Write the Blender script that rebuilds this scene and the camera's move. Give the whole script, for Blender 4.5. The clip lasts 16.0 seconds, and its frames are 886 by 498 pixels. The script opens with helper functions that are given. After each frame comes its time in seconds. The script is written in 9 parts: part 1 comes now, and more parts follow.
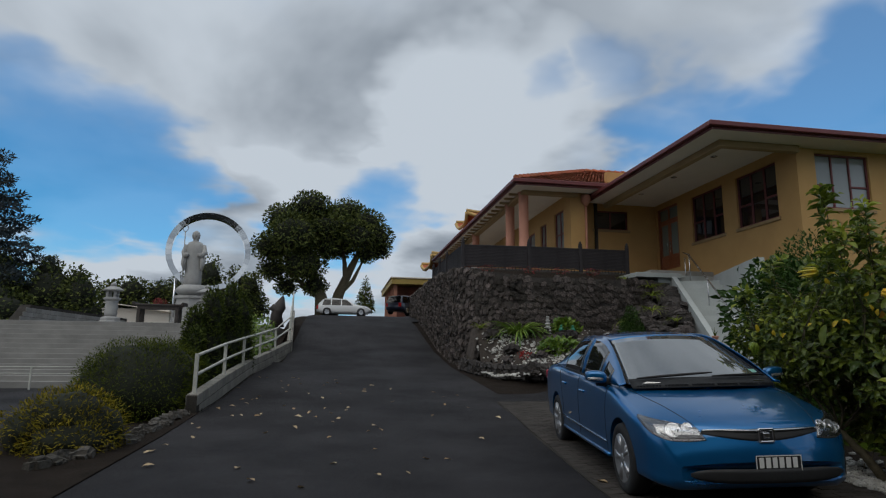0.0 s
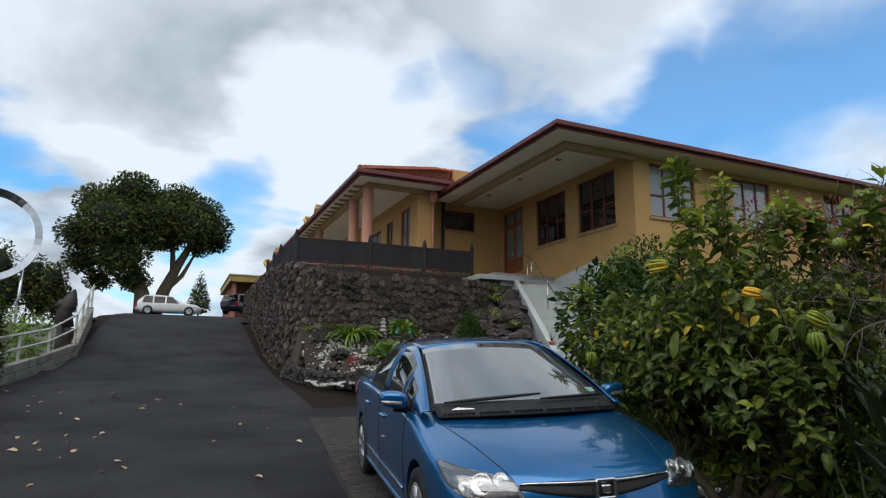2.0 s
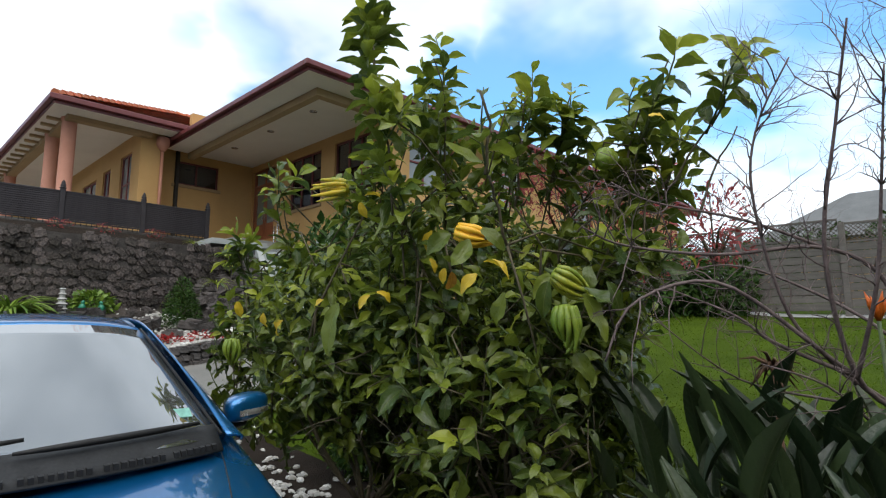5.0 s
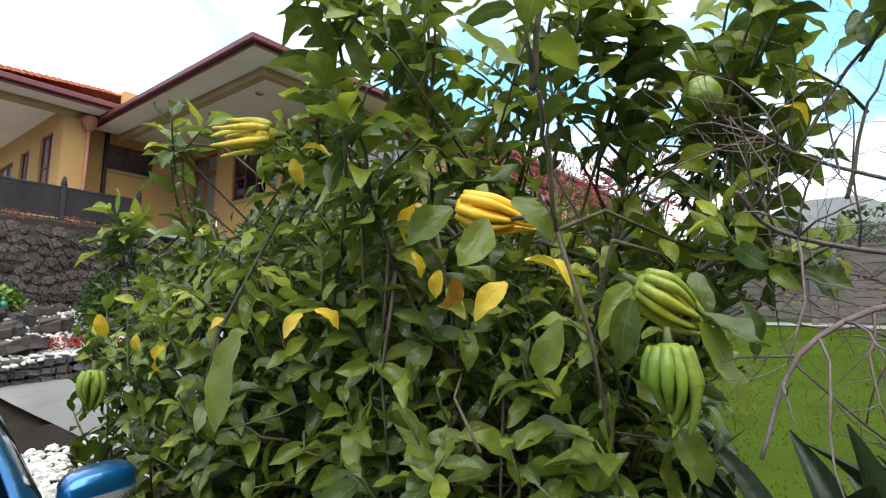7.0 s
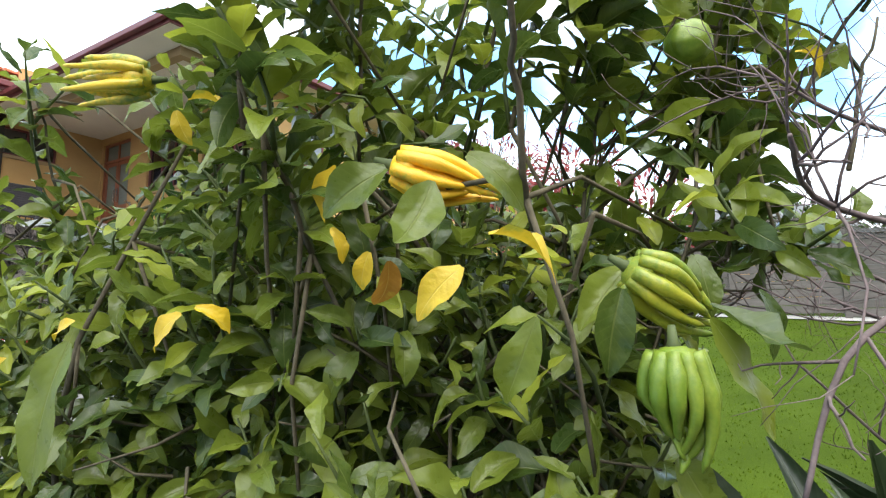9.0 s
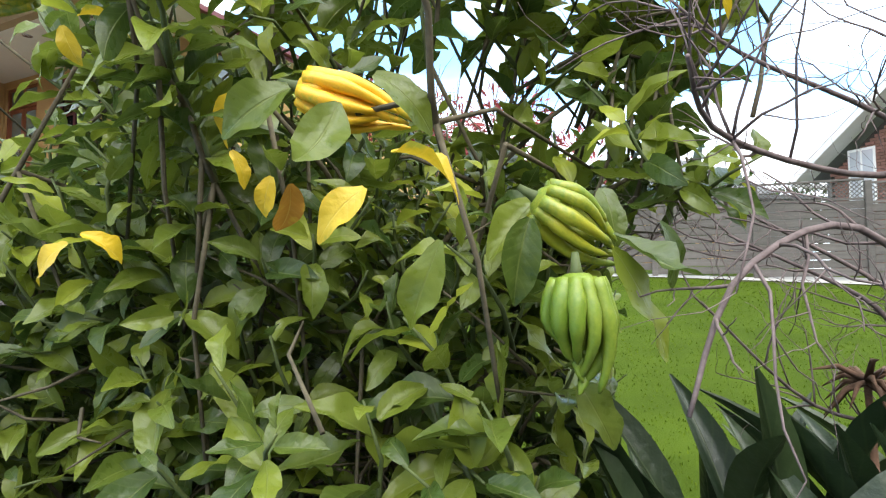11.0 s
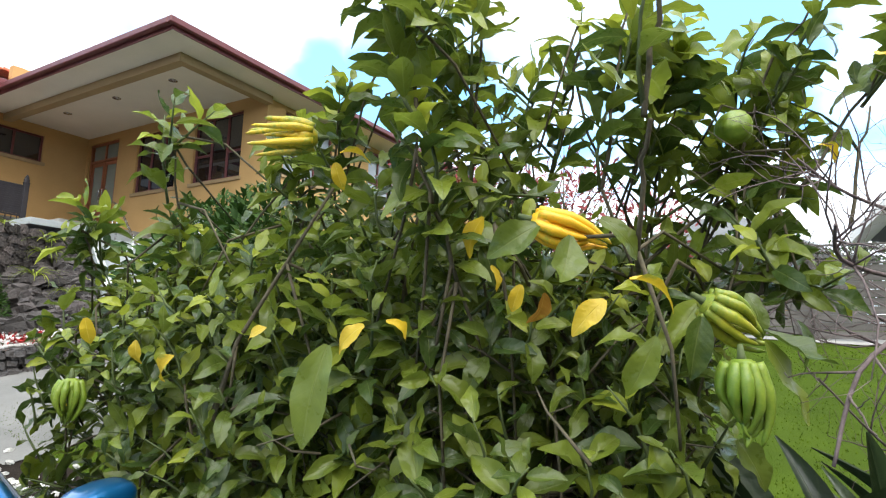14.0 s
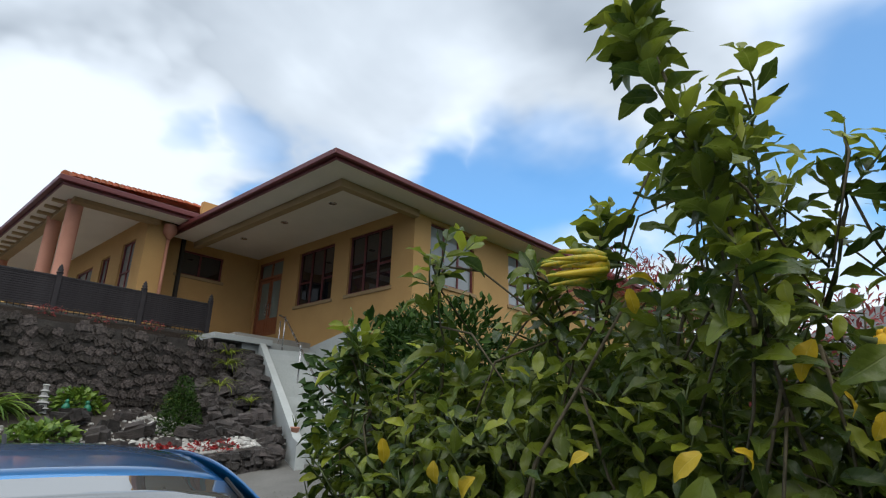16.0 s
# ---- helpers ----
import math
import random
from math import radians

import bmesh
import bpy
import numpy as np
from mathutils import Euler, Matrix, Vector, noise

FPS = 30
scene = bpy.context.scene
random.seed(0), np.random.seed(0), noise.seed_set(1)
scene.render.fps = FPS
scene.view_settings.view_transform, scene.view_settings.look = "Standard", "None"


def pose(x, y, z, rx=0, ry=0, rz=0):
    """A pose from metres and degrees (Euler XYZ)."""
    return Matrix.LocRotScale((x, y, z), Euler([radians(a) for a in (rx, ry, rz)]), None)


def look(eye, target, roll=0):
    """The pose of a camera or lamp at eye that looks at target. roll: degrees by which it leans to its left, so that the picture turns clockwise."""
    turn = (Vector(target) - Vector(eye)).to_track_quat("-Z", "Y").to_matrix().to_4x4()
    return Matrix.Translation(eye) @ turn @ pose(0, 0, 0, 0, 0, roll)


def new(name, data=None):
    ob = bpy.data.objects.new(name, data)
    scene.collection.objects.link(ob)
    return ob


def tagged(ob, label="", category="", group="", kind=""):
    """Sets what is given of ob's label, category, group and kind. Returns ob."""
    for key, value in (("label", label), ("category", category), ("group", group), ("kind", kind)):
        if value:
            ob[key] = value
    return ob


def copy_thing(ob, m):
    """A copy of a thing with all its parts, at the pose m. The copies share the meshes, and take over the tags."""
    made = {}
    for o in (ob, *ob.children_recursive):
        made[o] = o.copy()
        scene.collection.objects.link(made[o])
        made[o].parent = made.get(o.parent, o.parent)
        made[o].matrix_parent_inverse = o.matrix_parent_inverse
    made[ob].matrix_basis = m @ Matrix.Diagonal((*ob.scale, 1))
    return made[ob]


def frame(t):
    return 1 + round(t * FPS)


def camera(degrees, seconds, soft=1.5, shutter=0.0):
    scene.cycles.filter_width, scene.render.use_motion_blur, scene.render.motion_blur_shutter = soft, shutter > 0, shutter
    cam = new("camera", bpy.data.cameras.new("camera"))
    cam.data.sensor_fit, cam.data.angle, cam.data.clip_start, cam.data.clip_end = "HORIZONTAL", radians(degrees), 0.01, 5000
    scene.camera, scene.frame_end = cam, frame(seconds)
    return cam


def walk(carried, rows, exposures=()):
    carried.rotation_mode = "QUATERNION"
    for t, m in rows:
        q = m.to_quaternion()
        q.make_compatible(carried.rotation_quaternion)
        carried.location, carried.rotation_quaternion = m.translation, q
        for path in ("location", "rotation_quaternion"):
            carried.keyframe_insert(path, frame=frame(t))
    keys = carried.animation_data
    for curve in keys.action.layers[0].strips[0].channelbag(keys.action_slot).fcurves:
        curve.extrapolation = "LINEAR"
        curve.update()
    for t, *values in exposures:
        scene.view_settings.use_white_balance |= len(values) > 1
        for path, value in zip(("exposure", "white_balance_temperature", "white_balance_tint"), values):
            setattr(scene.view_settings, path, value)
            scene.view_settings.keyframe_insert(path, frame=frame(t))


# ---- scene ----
import itertools

from mathutils.bvhtree import BVHTree

cam = camera(74.3, 16.0, 1.2)
PATH = [
    (0, (0.013, -0.584, 1.285), (0.342, 1.358, 1.63), 0.7),
    (0.5, (0.2, -0.19, 1.297), (0.629, 1.732, 1.643), 0.9),
    (1, (0.466, 0.206, 1.344), (1.0, 2.102, 1.692), 0.7),
    (1.5, (0.729, 0.602, 1.351), (1.374, 2.462, 1.703), 0.8),
    (2, (1.096, 0.905, 1.374), (1.887, 2.706, 1.733), 0.7),
    (2.5, (1.394, 1.203, 1.385), (2.322, 2.937, 1.749), 0.7),
    (3, (1.679, 1.463, 1.372), (2.744, 3.115, 1.739), 0.8),
    (3.5, (1.987, 1.672, 1.375), (3.151, 3.264, 1.707), 0.6),
    (4, (2.305, 1.886, 1.402), (3.578, 3.397, 1.712), 0.5),
    (4.5, (2.68, 2.074, 1.409), (4.05, 3.5, 1.708), 0.1),
    (5, (2.983, 2.234, 1.453), (4.399, 3.618, 1.735), 0.0),
    (5.2, (3.091, 2.317, 1.464), (4.515, 3.692, 1.746), 0.2),
    (7.3, (3.657, 3.017, 1.568), (5.196, 4.261, 1.857), 0.4),
    (7.5, (3.689, 3.036, 1.551), (5.234, 4.268, 1.863), 0.0),
    (8, (3.786, 3.104, 1.568), (5.395, 4.257, 1.851), -0.1),
    (8.5, (3.835, 3.140, 1.576), (5.475, 4.253, 1.846), -0.1),
    (9, (3.852, 3.165, 1.576), (5.519, 4.238, 1.838), -0.2),
    (9.5, (3.873, 3.149, 1.548), (5.565, 4.183, 1.805), -0.2),
    (10, (3.886, 3.135, 1.529), (5.617, 4.116, 1.736), -0.4),
    (10.2, (3.893, 3.133, 1.527), (5.638, 4.093, 1.707), -0.4),
    (12.3, (3.890, 3.189, 1.539), (5.696, 4.040, 1.664), 0.5),
    (12.5, (3.874, 3.199, 1.546), (5.674, 4.061, 1.669), 0.6),
    (13, (3.771, 3.212, 1.573), (5.560, 4.095, 1.711), 0.5),
    (13.5, (3.585, 3.224, 1.577), (5.351, 4.142, 1.772), 0.6),
    (14, (3.401, 3.262, 1.576), (5.109, 4.261, 1.874), 1.4),
    (14.5, (3.353, 3.361, 1.610), (4.972, 4.460, 2.020), 1.1),
    (15, (3.320, 3.492, 1.632), (4.852, 4.666, 2.157), 1.3),
    (15.5, (3.256, 3.548, 1.627), (4.706, 4.790, 2.224), 1.4),
    (16, (3.045, 3.556, 1.611), (4.429, 4.861, 2.229), 1.7),
]

EXPOSURES = [(0.0, -0.5), (1.0, -0.18), (1.5, 0.05), (2.0, 0.12), (3.0, 0.2), (4.0, 0.45), (5.0, 0.76), (7.3, 1.55), (8.5, 1.82), (10.0, 1.95), (12.3, 2.05), (13.2, 1.98),
             (14.0, 1.72), (14.5, 1.36), (15.0, 0.88), (15.5, 0.55), (16.0, 0.34)]
walk(cam, [(t, look(eye, target, roll)) for t, eye, target, roll in PATH], EXPOSURES)

# ---- world and sun ----
SUN_AZ, SUN_EL = radians(222), radians(58)
world = bpy.data.worlds.new("sky")
scene.world = world
world.use_nodes = True


def sky_nodes():
    nt = world.node_tree
    nt.nodes.clear()
    N, L = nt.nodes.new, nt.links.new
    out, bg = N("ShaderNodeOutputWorld"), N("ShaderNodeBackground")
    sky = N("ShaderNodeTexSky")
    sky.sky_type, sky.sun_disc = "NISHITA", False
    sky.sun_elevation, sky.sun_rotation, sky.air_density, sky.dust_density, sky.ozone_density = SUN_EL, SUN_AZ, 1.0, 0.4, 2.5
    tc = N("ShaderNodeTexCoord")
    sep = N("ShaderNodeSeparateXYZ")
    L(tc.outputs["Generated"], sep.inputs[0])

    def m(op, a, b=None, c=None):
        n = N("ShaderNodeMath")
        n.operation = op
        for i, v in enumerate((a, b, c)):
            if v is None:
                continue
            if isinstance(v, (int, float)):
                n.inputs[i].default_value = v
            else:
                L(v, n.inputs[i])
        return n.outputs[0]
    # cloud layer: direction laid onto a high flat sheet
    zz = m("ADD", m("MAXIMUM", sep.outputs["Z"], 0.0), 0.22)
    comb = N("ShaderNodeCombineXYZ")
    L(m("DIVIDE", sep.outputs["X"], zz), comb.inputs[0])
    L(m("DIVIDE", sep.outputs["Y"], zz), comb.inputs[1])

    def tex(scale, detail, rough, off, dist=0.0):
        mp = N("ShaderNodeMapping")
        mp.inputs["Location"].default_value = off
        L(comb.outputs[0], mp.inputs[0])
        n = N("ShaderNodeTexNoise")
        n.inputs["Scale"].default_value, n.inputs["Detail"].default_value = scale, detail
        n.inputs["Roughness"].default_value, n.inputs["Distortion"].default_value = rough, dist
        L(mp.outputs[0], n.inputs["Vector"])
        return n.outputs["Fac"]

    # the borders of the gaps are torn by a warp of the direction
    wn = N("ShaderNodeTexNoise")
    wn.inputs["Scale"].default_value, wn.inputs["Detail"].default_value, wn.inputs["Roughness"].default_value = 2.2, 4, 0.5
    L(comb.outputs[0], wn.inputs["Vector"])
    wa, wb = N("ShaderNodeVectorMath"), N("ShaderNodeVectorMath")
    wa.operation, wb.operation = "SUBTRACT", "MULTIPLY_ADD"
    L(wn.outputs["Color"], wa.inputs[0])
    wa.inputs[1].default_value = (0.5, 0.5, 0.5)
    L(wa.outputs[0], wb.inputs[0])
    wb.inputs[1].default_value = (0.50, 0.50, 0.40)
    L(tc.outputs["Generated"], wb.inputs[2])
    warped = wb.outputs[0]

    def toward(d, near, far):
        # 1 close to the direction d, 0 away from it
        dot = N("ShaderNodeVectorMath")
        dot.operation = "DOT_PRODUCT"
        nrm = N("ShaderNodeVectorMath")
        nrm.operation = "NORMALIZE"
        L(warped, nrm.inputs[0])
        L(nrm.outputs[0], dot.inputs[0])
        dot.inputs[1].default_value = Vector(d).normalized()
        mr = N("ShaderNodeMapRange")
        mr.interpolation_type = "SMOOTHSTEP"
        L(dot.outputs["Value"], mr.inputs[0])
        mr.inputs[1].default_value, mr.inputs[2].default_value = math.cos(radians(far)), math.cos(radians(near))
        return mr.outputs[0]

    def ramp(v, lo, hi):
        mr = N("ShaderNodeMapRange")
        mr.interpolation_type = "SMOOTHSTEP"
        L(v, mr.inputs[0])
        mr.inputs[1].default_value, mr.inputs[2].default_value = lo, hi
        return mr.outputs[0]

    cover = tex(1.0, 5, 0.47, (3.1, 1.7, 0.4), 0.2)
    gaps = None
    for d, a, b, k in SKY_GAPS:
        g = m("MULTIPLY", toward(d, a, b), k)
        gaps = g if gaps is None else m("MAXIMUM", gaps, g)
    cov = m("SUBTRACT", m("MULTIPLY_ADD", cover, 1.5, -0.05), m("MULTIPLY", gaps, 0.36))
    mask = m("MULTIPLY_ADD", ramp(cov, 0.24, 0.62), 0.83, 0.17)
    thick = ramp(tex(1.3, 5, 0.48, (8.3, 2.2, 0.0), 0.2), 0.34, 0.66)
    bright = None
    for d, a, b, k in SKY_BRIGHT:
        g = m("MULTIPLY", toward(d, a, b), k)
        bright = g if bright is None else m("MAXIMUM", bright, g)
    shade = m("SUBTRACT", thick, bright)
    cr = N("ShaderNodeValToRGB")
    cr.color_ramp.elements[0].position, cr.color_ramp.elements[0].color = 0.0, (7.5, 8.35, 9.3, 1)
    cr.color_ramp.elements[1].position, cr.color_ramp.elements[1].color = 1.0, (3.1, 3.65, 4.35, 1)
    L(shade, cr.inputs[0])
    tint = N("ShaderNodeMix")
    tint.data_type, tint.blend_type = "RGBA", "MULTIPLY"
    tint.inputs["Factor"].default_value = 1.0
    L(sky.outputs[0], tint.inputs[6])
    tint.inputs[7].default_value = (SKY_BLUE[0], SKY_BLUE[1], SKY_BLUE[2], 1)
    mix = N("ShaderNodeMix")
    mix.data_type = "RGBA"
    L(mask, mix.inputs["Factor"])
    L(tint.outputs[2], mix.inputs[6])
    L(cr.outputs[0], mix.inputs[7])
    L(mix.outputs[2], bg.inputs["Color"])
    bg.inputs["Strength"].default_value = 0.1
    L(bg.outputs[0], out.inputs[0])


# direction, inner and outer angle, weight
SKY_GAPS = [((-0.45, 0.86, 0.27), 3, 12, 1.1), ((-0.32, 0.91, 0.24), 2, 9, 1.1), ((0.01, 0.97, 0.20), 1, 9, 0.9), ((0.54, 0.77, 0.34), 2, 9, 0.8), ((0.66, 0.67, 0.33), 3, 12, 1.0), ((0.80, 0.46, 0.38), 4, 15, 0.80),
            ((0.88, 0.30, 0.38), 4, 13, 0.45), ((0.88, 0.10, 0.47), 4, 14, 0.72), ((0.40, 0.82, 0.40), 1, 5, 0.42), ((0.30, 0.87, 0.40), 1, 5, 0.6)]
SKY_BRIGHT = [((0.30, 0.88, 0.38), 3, 12, 0.9), ((0.20, 0.91, 0.38), 3, 11, 0.9), ((1.0, -0.1, 0.25), 10, 40, 1.0), ((0.5, 0.66, 0.55), 4, 20, 0.5), ((0.01, 0.97, 0.2), 3, 12, 0.6), ((-0.35, 0.92, 0.18), 3, 10, 0.6)]
SKY_BLUE = (0.40, 1.45, 1.95)
sky_nodes()

sun_lamp = bpy.data.lights.new("sun", "SUN")
sun_lamp.energy, sun_lamp.angle, sun_lamp.color = 1.75, radians(75), (1.0, 0.93, 0.83)
sun_ob = new("sun", sun_lamp)
sun_ob.matrix_world = look((0, 0, 30), Vector((0, 0, 30)) - Vector((math.sin(SUN_AZ) * math.cos(SUN_EL), math.cos(SUN_AZ) * math.cos(SUN_EL), math.sin(SUN_EL))))


# ---- materials ----
def mat(name, col, rough=0.7, metal=0.0, col2=None, scale=3.0, fine=40.0, var=0.35, bump=0.2, bscale=None, vary=0.0, spec=None, coat=0.0, island=0.0, trans=0.0, stretch=None, dist=0.02):
    m = bpy.data.materials.new(name)
    m.use_nodes = True
    nt = m.node_tree
    N, L = nt.nodes.new, nt.links.new
    b = nt.nodes["Principled BSDF"]
    tc = N("ShaderNodeTexCoord")
    src = tc.outputs["Object"]
    if stretch:
        mp = N("ShaderNodeMapping")
        mp.inputs["Scale"].default_value = stretch
        L(src, mp.inputs[0])
        src = mp.outputs[0]

    def noise_tex(s, d, r=0.6):
        n = N("ShaderNodeTexNoise")
        n.inputs["Scale"].default_value, n.inputs["Detail"].default_value, n.inputs["Roughness"].default_value = s, d, r
        L(src, n.inputs["Vector"])
        return n.outputs["Fac"]
    big, small = noise_tex(scale, 4), noise_tex(fine, 3)
    mul = N("ShaderNodeMath")
    mul.operation = "MULTIPLY_ADD"
    L(big, mul.inputs[0])
    mul.inputs[1].default_value = 0.65
    add = N("ShaderNodeMath")
    add.operation = "MULTIPLY"
    L(small, add.inputs[0])
    add.inputs[1].default_value = 0.35
    L(add.outputs[0], mul.inputs[2])
    mr = N("ShaderNodeMapRange")
    L(mul.outputs[0], mr.inputs[0])
    mr.inputs[1].default_value, mr.inputs[2].default_value = 0.36, 0.64
    mix = N("ShaderNodeMix")
    mix.data_type = "RGBA"
    L(mr.outputs[0], mix.inputs["Factor"])
    c2 = col2 or tuple(c * (1 - var) for c in col)
    mix.inputs[6].default_value, mix.inputs[7].default_value = (*col, 1), (*c2, 1)
    outc = mix.outputs[2]
    if vary or island:
        if vary:
            oi = N("ShaderNodeObjectInfo")
            rnd, k = oi.outputs["Random"], vary
        else:
            ge = N("ShaderNodeNewGeometry")
            rnd, k = ge.outputs["Random Per Island"], island
        hs = N("ShaderNodeHueSaturation")
        v = N("ShaderNodeMapRange")
        L(rnd, v.inputs[0])
        v.inputs[3].default_value, v.inputs[4].default_value = 1 - k, 1 + k
        L(v.outputs[0], hs.inputs["Value"])
        h = N("ShaderNodeMapRange")
        L(rnd, h.inputs[0])
        h.inputs[3].default_value, h.inputs[4].default_value = 0.5 + 0.035 * k, 0.5 - 0.035 * k
        L(h.outputs[0], hs.inputs["Hue"])
        L(outc, hs.inputs["Color"])
        outc = hs.outputs[0]
    L(outc, b.inputs["Base Color"])
    rr = N("ShaderNodeMapRange")
    L(mul.outputs[0], rr.inputs[0])
    rr.inputs[1].default_value, rr.inputs[2].default_value = 0.3, 0.7
    rr.inputs[3].default_value, rr.inputs[4].default_value = max(rough - 0.08, 0.02), min(rough + 0.08, 1)
    L(rr.outputs[0], b.inputs["Roughness"])
    b.inputs["Metallic"].default_value = metal
    if spec is not None:
        b.inputs["Specular IOR Level"].default_value = spec
    if coat:
        b.inputs["Coat Weight"].default_value, b.inputs["Coat Roughness"].default_value = coat, 0.03
    if trans:
        tr = N("ShaderNodeBsdfTranslucent")
        L(outc, tr.inputs["Color"])
        ms = N("ShaderNodeMixShader")
        ms.inputs[0].default_value = trans
        L(b.outputs[0], ms.inputs[1])
        L(tr.outputs[0], ms.inputs[2])
        L(ms.outputs[0], nt.nodes["Material Output"].inputs["Surface"])
    if bump:
        bt = noise_tex(bscale, 5) if bscale else mul.outputs[0]
        bp = N("ShaderNodeBump")
        bp.inputs["Strength"].default_value, bp.inputs["Distance"].default_value = bump, dist
        L(bt, bp.inputs["Height"])
        L(bp.outputs[0], b.inputs["Normal"])
    return m


def glass_mat(name, col, rough=0.02, alpha_mix=0.15):
    """Dark window glass: mostly mirror over a dark body."""
    m = bpy.data.materials.new(name)
    m.use_nodes = True
    b = m.node_tree.nodes["Principled BSDF"]
    b.inputs["Base Color"].default_value = (*col, 1)
    b.inputs["Roughness"].default_value = rough
    b.inputs["Specular IOR Level"].default_value = 0.8
    b.inputs["Coat Weight"].default_value = 0.6
    b.inputs["Coat Roughness"].default_value = 0.01
    return m


M = {}
M["asphalt"] = mat("asphalt", (0.033, 0.031, 0.033), 0.78, spec=0.2, col2=(0.0085, 0.008, 0.009), scale=0.55, fine=45, bump=0.6, bscale=110, dist=0.01)
M["grass"] = mat("grass", (0.058, 0.092, 0.006), 0.9, spec=0.06, col2=(0.036, 0.060, 0.005), scale=1.2, fine=60, bump=0.6, bscale=90, dist=0.03)
M["soil"] = mat("soil", (0.028, 0.021, 0.016), 0.95, spec=0.1, col2=(0.018, 0.014, 0.011), scale=3, fine=50, bump=0.7, bscale=40, dist=0.05)
M["ochre"] = mat("ochre_render", (0.53, 0.325, 0.125), 0.85, col2=(0.46, 0.28, 0.108), scale=0.9, fine=70, bump=0.12, bscale=120, dist=0.01)
M["column"] = mat("column_paint", (0.50, 0.235, 0.16), 0.7, col2=(0.44, 0.20, 0.135), scale=1.5, fine=60, bump=0.08)
M["soffit"] = mat("soffit_paint", (0.80, 0.74, 0.66), 0.8, col2=(0.72, 0.665, 0.59), scale=0.8, fine=40, bump=0.04)
M["beam"] = mat("beam_paint", (0.36, 0.25, 0.125), 0.75, col2=(0.31, 0.215, 0.11), scale=1, fine=40, bump=0.05)
M["gutter"] = mat("gutter_maroon", (0.155, 0.034, 0.034), 0.45, col2=(0.12, 0.028, 0.028), scale=2, fine=30, bump=0.03)
M["frame"] = mat("window_frame_maroon", (0.17, 0.035, 0.035), 0.5, scale=3, fine=40, bump=0.03)
M["tile"] = mat("roof_tile_terracotta", (0.46, 0.135, 0.055), 0.75, col2=(0.34, 0.10, 0.045), scale=1.5, fine=30, bump=0.1, island=0.22)
# dark tone of the added slabs that block the low sky
M["skyblock"] = mat("dark_stained_timber", (0.045, 0.042, 0.034), 0.85, col2=(0.025, 0.024, 0.02), scale=1.5, fine=40, bump=0.2)
# pale body colour; in the hall panes it stands in for mirrored sky
M["paleglass"] = glass_mat("pale_curtained_glass", (0.24, 0.27, 0.28))
M["glass"] = glass_mat("window_glass", (0.012, 0.013, 0.016))
M["stone"] = mat("basalt_stone", (0.150, 0.128, 0.116), 0.9, spec=0.15, col2=(0.032, 0.029, 0.028), scale=3.5, fine=22, bump=0.8, bscale=18, vary=0.45, dist=0.05)
M["stonej"] = mat("basalt_stone_joined", (0.150, 0.128, 0.116), 0.9, spec=0.15, col2=(0.032, 0.029, 0.028), scale=3.5, fine=22, bump=0.8, bscale=18, island=0.45, dist=0.05)
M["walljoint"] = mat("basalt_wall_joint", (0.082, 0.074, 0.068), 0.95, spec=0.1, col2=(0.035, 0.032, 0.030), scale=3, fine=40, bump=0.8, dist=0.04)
M["mortar"] = mat("mortar_dark", (0.062, 0.056, 0.050), 0.95, spec=0.1, col2=(0.03, 0.028, 0.025), scale=2, fine=40, bump=0.8, dist=0.03)
M["concrete"] = mat("concrete", (0.36, 0.35, 0.32), 0.85, col2=(0.26, 0.25, 0.23), scale=1.3, fine=60, bump=0.25, bscale=60, dist=0.01)
M["pathgrey"] = mat("grey_path_concrete", (0.185, 0.18, 0.165), 0.85, col2=(0.12, 0.118, 0.108), scale=1.0, fine=60, bump=0.25, bscale=60, dist=0.01)
M["whiteconc"] = mat("white_painted_concrete", (0.46, 0.49, 0.48), 0.75, col2=(0.36, 0.385, 0.38), scale=0.8, fine=30, bump=0.12)
M["fence"] = mat("fence_charcoal", (0.042, 0.038, 0.042), 0.7, spec=0.25, scale=2, fine=30, bump=0.05)
M["railwhite"] = mat("rail_cream_paint", (0.62, 0.62, 0.56), 0.5, scale=4, fine=50, bump=0.05)
M["steel"] = mat("stainless_steel", (0.55, 0.55, 0.56), 0.25, 0.9, scale=6, fine=80, bump=0.02, var=0.1)


# ---- builders ----
def part(name, bm, material, parent=None, label="", smooth=False, mats=None):
    me = bpy.data.meshes.new(name)
    bm.normal_update()
    bm.to_mesh(me)
    bm.free()
    if smooth:
        me.polygons.foreach_set("use_smooth", [True] * len(me.polygons))
    for mm in (mats or [material]):
        me.materials.append(mm)
    ob = new(name, me)
    if parent is not None:
        ob.parent = parent
    if label:
        ob["label"] = label
    return ob


def thing(name, label, category, m=None, group="", kind=""):
    e = new(name)
    e.matrix_world = m or Matrix()
    return tagged(e, label, category, group, kind)


def single(name, bm, material, label, category, group="", kind="", smooth=False, m=None):
    ob = part(name, bm, material, None, "", smooth)
    if m is not None:
        ob.matrix_world = m
    return tagged(ob, label, category, group, kind)


